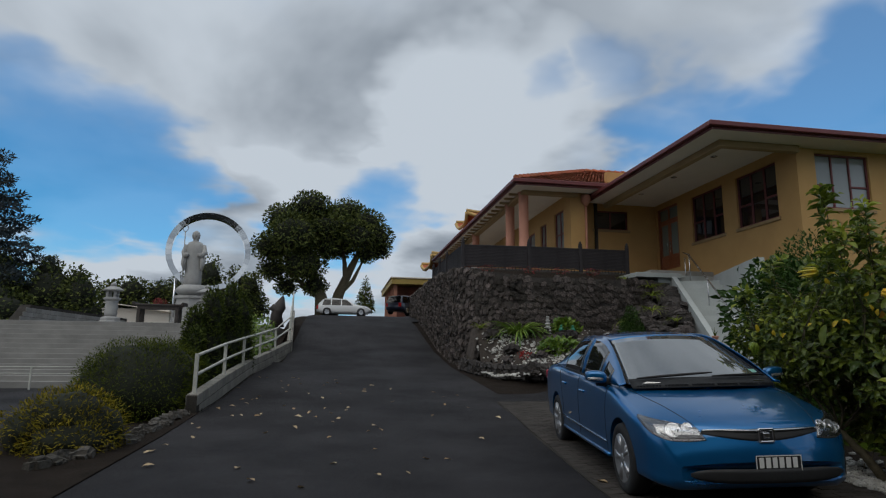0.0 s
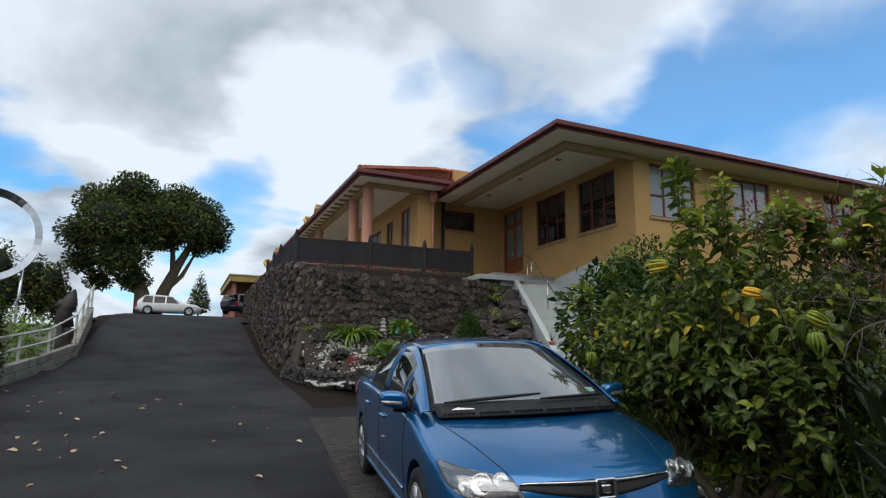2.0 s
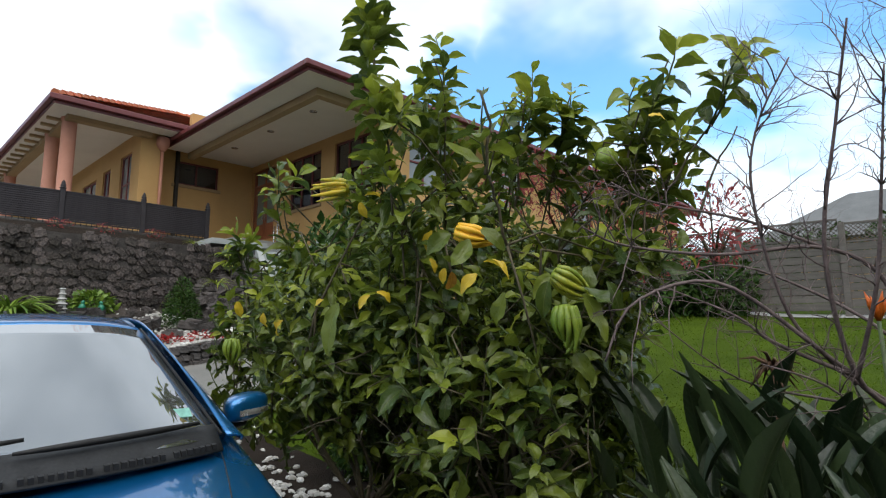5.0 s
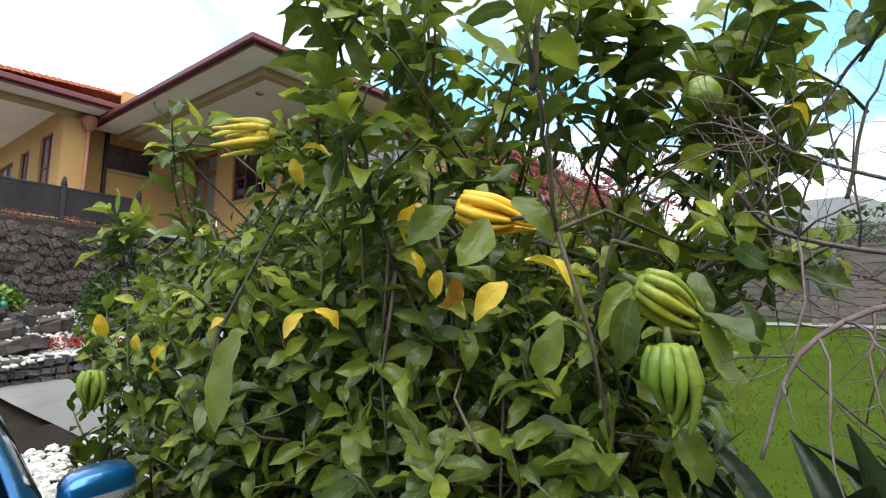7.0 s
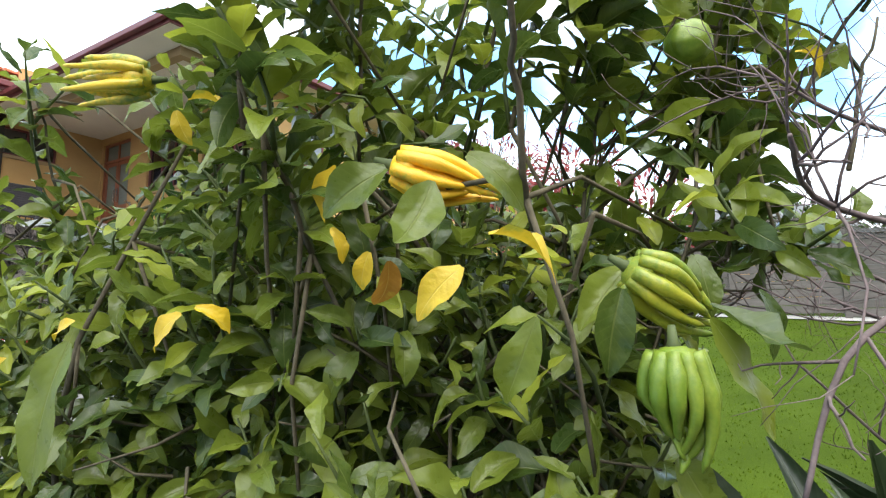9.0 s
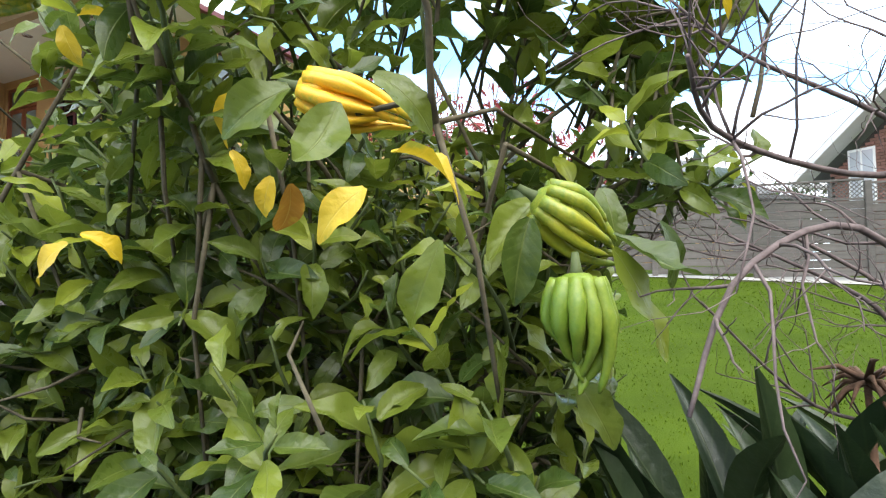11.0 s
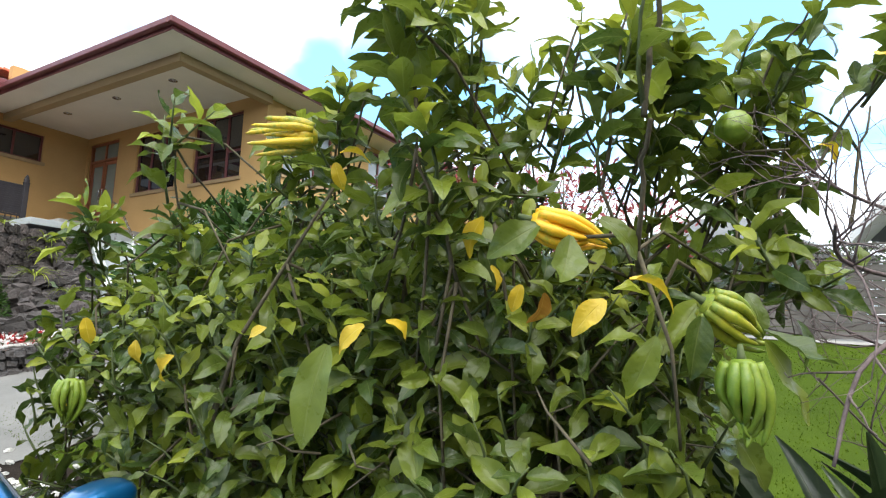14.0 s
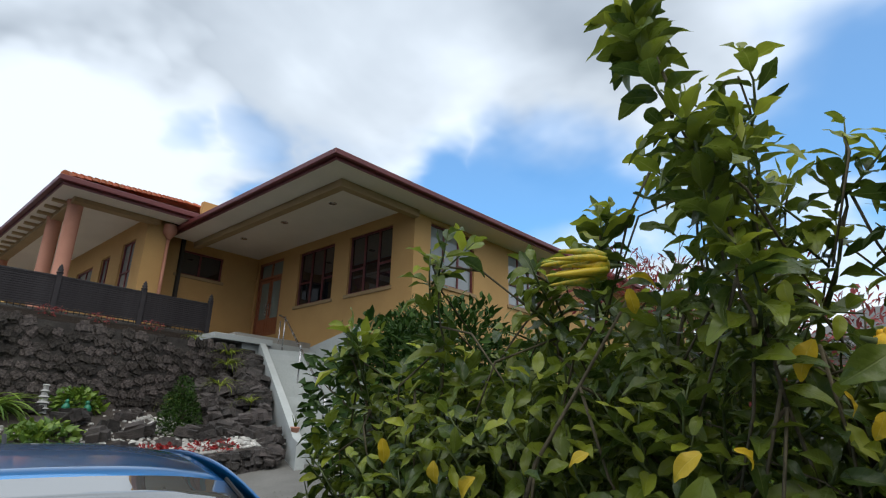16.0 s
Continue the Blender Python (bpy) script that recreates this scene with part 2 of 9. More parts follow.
def box(bm, x0, x1, y0, y1, z0, z1, m=None, bev=0.0):
    c = ((x0 + x1) / 2, (y0 + y1) / 2, (z0 + z1) / 2)
    r = bmesh.ops.create_cube(bm, size=1)
    vs = r["verts"]
    for v in vs:
        v.co = Vector((c[0] + v.co.x * (x1 - x0), c[1] + v.co.y * (y1 - y0), c[2] + v.co.z * (z1 - z0)))
    if bev:
        es = list({e for v in vs for e in v.link_edges})
        out = bmesh.ops.bevel(bm, geom=es, offset=bev, segments=1, affect="EDGES")
        vs = list({v for f in out["faces"] for v in f.verts} | {v for v in vs if v.is_valid})
    if m is not None:
        for v in vs:
            v.co = m @ v.co
    return vs


def boxbm(*a, **k):
    bm = bmesh.new()
    box(bm, *a, **k)
    return bm


def tube(bm, pts, radii, seg=8, cap=True):
    """A tapered tube along points."""
    pts = [Vector(p) for p in pts]
    if not hasattr(radii, "__len__"):
        radii = [radii] * len(pts)
    rings, ref = [], Vector((0.31, 0.17, 0.93)).normalized()
    for i, p in enumerate(pts):
        d = (pts[min(i + 1, len(pts) - 1)] - pts[max(i - 1, 0)]).normalized()
        a = d.cross(ref)
        if a.length < 1e-3:
            a = d.cross(Vector((1, 0, 0)))
        a.normalize()
        b = d.cross(a)
        rings.append([bm.verts.new(p + radii[i] * (math.cos(2 * math.pi * k / seg) * a + math.sin(2 * math.pi * k / seg) * b)) for k in range(seg)])
    for r0, r1 in zip(rings, rings[1:]):
        for k in range(seg):
            bm.faces.new((r0[k], r0[(k + 1) % seg], r1[(k + 1) % seg], r1[k]))
    if cap:
        bm.faces.new(rings[0][::-1])
        bm.faces.new(rings[-1])


def lathe(bm, prof, seg=20, m=None):
    """Turn a list of (radius, z) about the z axis."""
    rings = []
    for r, z in prof:
        rings.append([bm.verts.new((max(r, 1e-4) * math.cos(2 * math.pi * k / seg), max(r, 1e-4) * math.sin(2 * math.pi * k / seg), z)) for k in range(seg)])
    for a, b in zip(rings, rings[1:]):
        for k in range(seg):
            bm.faces.new((a[k], a[(k + 1) % seg], b[(k + 1) % seg], b[k]))
    bm.faces.new(rings[0][::-1])
    bm.faces.new(rings[-1])
    if m is not None:
        for r in rings:
            for v in r:
                v.co = m @ v.co


def sstep(a, b, x):
    t = min(max((x - a) / (b - a), 0.0), 1.0)
    return t * t * (3 - 2 * t)


def drive_z(y):
    return float(np.interp(y, [-60, -0.6, 4.5, 8, 12, 18.6, 22, 25, 28, 32, 38, 50, 200], [-4, -0.22, 0.03, 0.12, 0.3, 0.8, 1.25, 1.85, 2.5, 3.1, 3.5, 4.05, 6.0]))


def ground_z(x, y):
    z = drive_z(y) + 0.035 * (min(max(x, 2.42), 4.4) - 2.42) * sstep(-2.5, 0.0, y) * (1 - sstep(9.0, 11.4, y))
    if x > 4.3:
        up = 0.17 * min(x - 4.3, 5.0) * sstep(5.5, 12, y)
        z = z + up + 0.14 * min(max(x - 5.6, 0.0), 14.0) * (1 - sstep(7.0, 12.0, y)) * sstep(5.4, 8.0, x) + 0.03 * min(max(x - 19, 0.0), 60.0)
    if x < -2.62:
        k = sstep(-2.62, -2.8, x) * sstep(7.5, 11.0, y)
        z = z * (1 - k) + min(z, 0.0) * k
    return z


def sheet(name, material, xs, ys, lift, label, category, inside=None, kind="structure", rough=0.0):
    bm = bmesh.new()
    grid = {}
    for i, x in enumerate(xs):
        for j, y in enumerate(ys):
            grid[i, j] = bm.verts.new((x, y, ground_z(x, y) + lift + rough * noise.noise((x * 3, y * 3, 0))))
    for i in range(len(xs) - 1):
        for j in range(len(ys) - 1):
            if inside is None or inside((xs[i] + xs[i + 1]) / 2, (ys[j] + ys[j + 1]) / 2):
                bm.faces.new((grid[i, j], grid[i + 1, j], grid[i + 1, j + 1], grid[i, j + 1]))
    for v in [v for v in bm.verts if not v.link_faces]:
        bm.verts.remove(v)
    return single(name, bm, material, label, category, "", kind, smooth=True)


def span(a, b, step):
    n = max(1, int(round((b - a) / step)))
    return [a + (b - a) * i / n for i in range(n + 1)]

# ---- ground ----
sheet("ground", M["soil"], [-1500, -300, -80] + span(-40, 50, 1.5) + [90, 300, 1500], [-1500, -300, -60] + span(-20, 70, 1.5) + [100, 300, 1500], -0.10,
      "bare dark soil and far land around the site", "ground")
sheet("driveway", M["asphalt"], span(-2.3, 4.0, 0.45) + [4.4, 5.2], span(-14, 11, 0.6) + span(11.4, 70, 0.6)[1:], 0.0, "worn dark asphalt driveway climbing a slope, scattered with leaves", "driveway",
      inside=lambda x, y: (x < 3.7 or y < 12.4 or y > 30) and not (x < -1.7 and 19 < y < 60 and x < -1.9))
sheet("forecourt", M["asphalt"], span(-22, -3.0, 0.8), span(-14, 20, 0.6), 0.0, "dark asphalt forecourt below the temple steps", "pavement")
sheet("left_verge", M["soil"], span(-4.6, -2.3, 0.23), span(-14, 30, 0.4), 0.012, "dark planted verge beside the driveway", "verge", inside=lambda x, y: x > -2.9 or y > 5.5)
sheet("lawn", M["grass"], span(6.3, 46, 0.7), span(-25, 12.6, 0.7), 0.01, "mown bright green lawn sloping up to a fence", "lawn")
sheet("bush_bed", M["soil"], span(4.75, 6.3, 0.2), span(-8, 10.5, 0.35), 0.012, "dark soil bed under the shrubs", "garden bed", rough=0.02)
sheet("garden_path", M["pathgrey"], span(6.0, 9.6, 0.4), span(8.6, 13.2, 0.4), 0.02, "pale concrete path up to the porch stairs", "path", inside=lambda x, y: y > 9.2 + 0.0 * x and y < 13.2)

# unseen slabs added south and west of the start to block low sky light
for nm, b6 in (("wall_south", (-10.0, 9.0, -5.8, -5.5, -1.5, 7.0)), ("wall_west", (-10.3, -10.0, -5.8, 0.5, -1.5, 7.0))):
    single(nm, boxbm(*b6), M["skyblock"], "plain dark unseen slab added to block low sky light", "wall", "", "structure")

# ---- front house ----
FLOOR = 4.8
WA, WB, WN = 13.48, 14.485, 22.75


def wall_with_holes(name, plane, p, a0, a1, z0, z1, holes, thick, material, label):
    """A wall in the plane x = p or y = p from a0 to a1 along it, as pieces round its rectangular openings; thick goes inwards."""
    bm = bmesh.new()
    cuts = sorted({a0, a1, *[h[0] for h in holes], *[h[1] for h in holes]})
    lo, hi = min(p, p + thick), max(p, p + thick)
    for c0, c1 in zip(cuts, cuts[1:]):
        mid = (c0 + c1) / 2
        bars = [(z0, z1)]
        for h in holes:
            if h[0] < mid < h[1]:
                bars = [(z0, h[2]), (h[3], z1)]
        for s0, s1 in bars:
            if s1 - s0 > 1e-3:
                if plane == "x":
                    box(bm, lo, hi, c0, c1, s0, s1)
                else:
                    box(bm, c0, c1, lo, hi, s0, s1)
    bmesh.ops.remove_doubles(bm, verts=bm.verts[:], dist=1e-4)
    return single(name, bm, material, label, "wall", "", "structure")


def window(name, plane, p, a0, a1, z0, z1, out, mullions, transoms, label, depth=0.09, sill=True, fmat="frame", gmat="glass"):
    """A framed window in an opening; out is the outward sign along the plane's axis."""
    e = thing(name, label, "window", kind="structure")

    def bx(u0, u1, v0, v1, d0, d1):
        lo, hi = sorted((p + out * d0, p + out * d1))
        return boxbm(lo, hi, u0, u1, v0, v1, bev=0.006) if plane == "x" else boxbm(u0, u1, lo, hi, v0, v1, bev=0.006)
    w = 0.06
    for u0, u1, v0, v1 in ((a0, a0 + w, z0, z1), (a1 - w, a1, z0, z1), (a0 + w, a1 - w, z0, z0 + w), (a0 + w, a1 - w, z1 - w, z1)):
        part("window_frame", bx(u0, u1, v0, v1, -depth - 0.06, -depth + 0.03), M[fmat], e)
    for u in mullions:
        c = a0 + (a1 - a0) * u
        part("mullion", bx(c - 0.03, c + 0.03, z0 + w, z1 - w, -depth - 0.05, -depth + 0.02), M[fmat], e)
    edges = [0] + list(mullions) + [1]
    for k, t in transoms:
        c = z0 + (z1 - z0) * t
        u0, u1 = a0 + (a1 - a0) * edges[k], a0 + (a1 - a0) * edges[k + 1]
        part("transom", bx(u0 + 0.03, u1 - 0.03, c - 0.03, c + 0.03, -depth - 0.05, -depth + 0.022), M[fmat], e)
    for k in range(len(edges) - 1):
        u0, u1 = a0 + (a1 - a0) * edges[k], a0 + (a1 - a0) * edges[k + 1]
        part("pane", bx(u0 + 0.02, u1 - 0.02, z0 + 0.03, z1 - 0.03, -depth - 0.03, -depth - 0.018), M[gmat], e)
    if sill:
        part("window_sill", bx(a0 - 0.08, a1 + 0.08, z0 - 0.10, z0, -depth, 0.05), M["beam"], e)
    return e


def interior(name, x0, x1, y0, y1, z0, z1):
    # added surface closing a room; its lack of light is put into the colour
    return single(name, boxbm(x0, x1, y0, y1, z0, z1), M["dark"], "added plain room wall behind the glass, coloured dark for the unlit interior", "wall", "", "structure")


# dark colour that stands in for the unlit rooms
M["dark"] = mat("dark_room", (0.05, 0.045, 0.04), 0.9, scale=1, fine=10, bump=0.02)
W3, W2, DOOR = (15.38, 17.32, 5.6, 7.42), (18.08, 20.0, 5.6, 7.42), (21.0, 22.62, FLOOR, 7.5)
wall_with_holes("wall_front_side", "x", WA, WB, 23.0, 1.0, 7.95, [W3, W2, DOOR], 0.25, M["ochre"], "ochre rendered house wall under the deep porch")
W4, W5, W6 = (14.12, 16.02, 5.72, 7.45), (17.75, 19.6, 5.72, 7.45), (22.5, 24.4, 5.72, 7.45)
wall_with_holes("wall_front", "y", WB, WA + 0.25, 33.0, 0.3, 7.75, [W4, W5, W6], 0.25, M["ochre"], "ochre rendered long house wall")
NW = (10.6, 12.17, 6.58, 7.42)
wall_with_holes("wall_porch_end", "y", WN, 9.85, WA, 4.0, 7.95, [NW], 0.25, M["ochre"], "ochre rendered wall at the porch end")
window("window_1", "x", WA, *W3, -1, (0.33, 0.66), ((0, 0.42), (2, 0.42)), "tall maroon-framed window of three lights")
window("window_2", "x", WA, *W2, -1, (0.33, 0.66), ((0, 0.42), (2, 0.42)), "tall maroon-framed window of three lights")
window("window_3", "y", WB, *W4, -1, (0.33, 0.66), ((0, 0.42), (2, 0.42)), "maroon-framed window of three lights with pale blinds", gmat="paleglass")
window("window_4", "y", WB, *W5, -1, (0.33, 0.66), ((0, 0.42), (2, 0.42)), "maroon-framed window of three lights with pale blinds", gmat="paleglass")
window("window_5", "y", WB, *W6, -1, (0.33, 0.66), ((0, 0.42), (2, 0.42)), "maroon-framed window of three lights")
window("window_6", "y", WN, *NW, -1, (0.5,), (), "low dark sliding window")
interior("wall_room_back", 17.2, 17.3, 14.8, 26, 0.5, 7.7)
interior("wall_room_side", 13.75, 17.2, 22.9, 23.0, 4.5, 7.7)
single("ceiling", boxbm(13.75, 32.7, 14.75, 26, 7.7, 7.74), M["soffit"], "plain pale ceiling inside the house", "ceiling", "", "structure")
single("wall_house_back", boxbm(9.9, 33, 26.0, 26.25, 0.3, 7.75), M["ochre"], "ochre rendered rear house wall", "wall", "", "structure")
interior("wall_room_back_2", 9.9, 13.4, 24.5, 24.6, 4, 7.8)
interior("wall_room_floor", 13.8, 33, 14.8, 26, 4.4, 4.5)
single("house_end_wall", boxbm(32.75, 33.0, WB + 0.25, 26, 0.3, 7.75), M["ochre"], "ochre rendered end wall of the house", "wall", "", "structure")


def roof_front():
    """Hipped roof with its gutter, fascia, sloping soffit and porch ceiling."""
    e = thing("front_roof", "low hipped roof with maroon gutter and cream soffit", "roof", kind="structure")
    gx, gy, gz, far_x, far_y = 10.08, 13.6, 7.78, 34.0, 26.5
    rise = math.tan(radians(17))
    run = (far_y - gy) / 2
    bm = bmesh.new()
    a, b, c, d = [bm.verts.new(v) for v in ((gx, gy, gz), (far_x, gy, gz), (far_x, far_y, gz), (gx, far_y, gz))]
    r0, r1 = bm.verts.new((gx + run, gy + run, gz + run * rise)), bm.verts.new((far_x - run, gy + run, gz + run * rise))
    for f in ((a, b, r1, r0), (b, c, r1), (c, d, r0, r1), (d, a, r0), (d, c, b, a)):
        bm.faces.new(f)
    part("roof_body", bm, M["tile"], e)
    # gutters and fascia
    part("gutter", boxbm(gx - 0.13, far_x, gy - 0.13, gy, gz - 0.13, gz + 0.02, bev=0.02), M["gutter"], e)
    part("gutter", boxbm(gx - 0.13, gx, gy, far_y, gz - 0.13, gz + 0.02, bev=0.02), M["gutter"], e)
    part("fascia", boxbm(gx, far_x, gy, gy + 0.03, gz - 0.2, gz - 0.005), M["gutter"], e)
    part("fascia", boxbm(gx, gx + 0.03, gy + 0.03, far_y, gz - 0.2, gz - 0.005), M["gutter"], e)
    # soffit board, then a beam set back, then the ceiling
    part("soffit", boxbm(gx + 0.03, far_x, gy + 0.03, gy + 0.72, gz - 0.20, gz - 0.17), M["soffit"], e)
    part("soffit", boxbm(gx + 0.03, gx + 0.72, gy + 0.72, 22.2, gz - 0.20, gz - 0.17), M["soffit"], e)
    part("beam", boxbm(gx + 0.72, WA, gy + 0.72, gy + 0.93, gz - 0.40, gz - 0.15), M["beam"], e)
    part("beam", boxbm(gx + 0.72, gx + 0.93, gy + 0.93, 22.2, gz - 0.40, gz - 0.15), M["beam"], e)
    part("porch_ceiling", boxbm(gx + 0.93, WA, gy + 0.93, WN, gz - 0.06, gz - 0.03), M["soffit"], e)
    part("soffit", boxbm(WA, far_x, gy + 0.72, WB, gz - 0.20, gz - 0.17), M["soffit"], e)
    return e


roof_front()

# ---- colonnaded hall further up the slope ----
HX = 9.15
HW = [(22.6, 23.7, 5.55, 7.35), (24.75, 25.6, 5.55, 7.2), (26.4, 28.2, 5.75, 7.1), (31.0, 32.4, 5.75, 7.1)]
wall_with_holes("wall_hall_side", "x", HX, 21.8, 40.0, 4.0, 7.95, HW, 0.25, M["ochre"], "ochre rendered hall wall behind the columns")
single("wall_hall_return", boxbm(9.55, 9.848, 22.152, 22.998, 4.0, 7.95), M["ochre"], "ochre rendered return wall beside the hall", "wall", "", "structure")
wall_with_holes("wall_hall_front", "y", 21.8, HX + 0.25, 9.85, 4.0, 8.0, [], 0.35, M["ochre"], "ochre rendered end wall of the hall")
# hall panes: the sky's reflection is put into the pale glass colour
for k, h in enumerate(HW):
    window("window_%d" % (7 + k), "x", HX, *h, -1, (0.5,), ((0, 0.45), (1, 0.45)), "tall maroon-framed hall window with pale curtains", sill=False, gmat="paleglass")
interior("wall_hall_back", 10.6, 10.7, 22.6, 40, 4.2, 7.9)


def roof_hall():
    e = thing("hall_roof", "hipped roof of terracotta tiles with maroon gutter", "roof", kind="structure")
    gx, gy, gz, far_x, far_y = 6.52, 20.85, 8.02, 20.0, 42.0
    run, rise = 5.2, math.tan(radians(23))

    def plane(name, o, along, up, length, n_rows, trim):
        """Rows of rounded tiles laid on a roof face: o the eave's start, along the eave, up the slope; trim(s) the eave's ends at the height s."""
        verts, faces = [], []
        nrm = along.cross(up).normalized()
        slope = up.length
        un = up.normalized()
        dv = slope / n_rows
        for r in range(n_rows):
            s0, s1 = r * dv, (r + 1) * dv + 0.05
            t0, t1 = trim((r + 0.5) / n_rows)
            n = int((t1 - t0) / 0.3)
            for c in range(n):
                u0 = t0 + c * 0.3
                base = len(verts)
                for s, lift in ((s0, 0.055), (s1, 0.0)):
                    for du, hh in ((0.0, 0.0), (0.09, 0.035), (0.21, 0.035), (0.3, 0.0)):
                        verts.append(o + along * (u0 + du) + un * s + nrm * (hh + lift))
                for q in range(3):
                    faces.append((base + q, base + q + 1, base + q + 5, base + q + 4))
        me = bpy.data.meshes.new(name)
        me.from_pydata([tuple(v) for v in verts], [], faces)
        me.materials.append(M["tile"])
        ob = new(name, me)
        ob.parent = e
        ob["kind"] = "stuff"
    up = Vector((0, run, run * rise))
    plane("tiles", Vector((gx, gy, gz)), Vector((1, 0, 0)), up, far_x - gx, 18, lambda s: (s * run, far_x - gx - s * run))
    up = Vector((run, 0, run * rise))
    plane("tiles", Vector((gx, far_y, gz)), Vector((0, -1, 0)), up, far_y - gy, 18, lambda s: (s * run, far_y - gy - s * run))
    bm = bmesh.new()
    a, b, c, d = [bm.verts.new(v) for v in ((gx, gy, gz), (far_x, gy, gz), (far_x, far_y, gz), (gx, far_y, gz))]
    p = [bm.verts.new(v) for v in ((gx + run, gy + run, gz + run * rise), (far_x - run, gy + run, gz + run * rise), (far_x - run, far_y - run, gz + run * rise), (gx + run, far_y - run, gz + run * rise))]
    for f in ((a, b, p[1], p[0]), (b, c, p[2], p[1]), (c, d, p[3], p[2]), (d, a, p[0], p[3]), (p[0], p[1], p[2], p[3]), (d, c, b, a)):
        bm.faces.new(f)
    part("roof_body", bm, M["mortar"], e)
    # hip and ridge caps
    bm = bmesh.new()
    h0, h1, h2 = Vector((gx, gy, gz)), Vector((gx + run, gy + run, gz + run * rise)), Vector((far_x - run, gy + run, gz + run * rise))
    for q0, q1 in ((h0, h1), (h1, h2)):
        n = int((q1 - q0).length / 0.36)
        for i in range(n):
            tube(bm, [q0.lerp(q1, i / n) + Vector((0, 0, 0.06)), q0.lerp(q1, (i + 1.12) / n) + Vector((0, 0, 0.035))], [0.13, 0.10], 7)
    part("ridge_tiles", bm, M["tile"], e)["kind"] = "stuff"
    part("gutter", boxbm(gx - 0.13, 10.9, gy - 0.13, gy, gz - 0.14, gz + 0.02, bev=0.02), M["gutter"], e)
    part("gutter", boxbm(gx - 0.13, gx, gy, far_y, gz - 0.14, gz + 0.02, bev=0.02), M["gutter"], e)
    part("fascia", boxbm(gx, 10.9, gy, gy + 0.03, gz - 0.22, gz - 0.005), M["gutter"], e)
    part("fascia", boxbm(gx, gx + 0.03, gy + 0.03, far_y, gz - 0.22, gz - 0.005), M["gutter"], e)
    part("soffit", boxbm(gx + 0.03, 10.9, gy + 0.03, gy + 0.7, gz - 0.22, gz - 0.19), M["soffit"], e)
    part("soffit", boxbm(gx + 0.03, gx + 0.5, gy + 0.7, far_y, gz - 0.22, gz - 0.19), M["soffit"], e)
    # brackets under the eaves
    y = gy + 1.3
    while y < 40:
        part("bracket", boxbm(gx + 0.12, gx + 0.55, y, y + 0.12, gz - 0.30, gz - 0.22), M["beam"], e)
        y += 0.75
    part("beam", boxbm(7.03, 7.33, 21.55, 40, gz - 0.36, gz - 0.12), M["beam"], e)
    part("beam", boxbm(7.33, HX + 0.25, 21.55, 21.85, gz - 0.36, gz - 0.12), M["beam"], e)
    part("porch_ceiling", boxbm(7.33, HX, 21.85, 40, gz - 0.13, gz - 0.10), M["soffit"], e)
    return e


roof_hall()
single("hall_upstand", boxbm(10.4, 13.0, 21.0, 21.2, 7.9, 8.6), M["ochre"], "ochre rendered upstand between the roofs", "wall", "", "structure")
bm = bmesh.new()
lathe(bm, [(0.24, 0), (0.24, 0.1), (0.2, 0.14), (0.2, 3.1), (0.23, 3.14), (0.23, 3.24)], 24)
col = single("column", bm, M["column"], "round salmon-painted porch column", "column", "columns of the hall porch", smooth=True, m=pose(7.19, 22.0, 4.6))
for y in (24.0, 30.8, 34.6, 38.4):
    copy_thing(col, pose(7.19, y, 4.6))


# rainwater pipe with its hopper, between the two roofs
pipe = thing("downpipe", "salmon-painted rainwater pipe with a rainhead", "downpipe")
bm = bmesh.new()
tube(bm, [(9.78, 21.7, 4.4), (9.78, 21.7, 7.3)], 0.05, 10)
part("pipe", bm, M["column"], pipe, smooth=True)
bm = bmesh.new()
lathe(bm, [(0.06, 7.3), (0.17, 7.45), (0.2, 7.5), (0.2, 7.72), (0.17, 7.76)], 14, Matrix.Translation((9.78, 21.68, 0)))
part("rainhead", bm, M["column"], pipe, smooth=True)

# ---- terrace: floor, stone walls, fence, stairs ----
single("terrace_floor", boxbm(4.6, 13.4, 20.26, 40, 3.6, 4.36), M["concrete"], "grey concrete terrace behind the fence", "terrace", "", "structure")
single("porch_floor", boxbm(11.0, 13.48, 18.9, 22.7, 3.4, 4.3), M["concrete"], "grey concrete porch floor", "floor", "", "structure")

WALL_LINE = [(11.0, 17.75), (9.5, 17.4), (8.0, 17.3), (6.6, 17.3), (5.6, 17.45), (4.7, 17.95), (4.1, 18.8), (3.88, 19.8), (3.85, 22.0), (3.9, 25.0), (4.0, 30.0), (4.2, 36.0)]


def wall_top(s):
    return float(np.interp(s, [0, 5.0, 6.6, 8.2, 12, 30], [3.72, 3.7, 3.95, 4.2, 4.5, 4.75]))


def along(line, step):
    """Points every step along a polyline: distance, place, direction."""
    out, s0 = [], 0.0
    pts = [Vector((*p, 0)) for p in line]
    lens = [(b - a).length for a, b in zip(pts, pts[1:])]
    total, s = sum(lens), 0.0
    while s <= total:
        k, acc = 0, 0.0
        while k < len(lens) - 1 and s > acc + lens[k]:
            acc += lens[k]
            k += 1
        out.append((s, pts[k].lerp(pts[k + 1], (s - acc) / lens[k]), (pts[k + 1] - pts[k]).normalized()))
        s += step
    return out


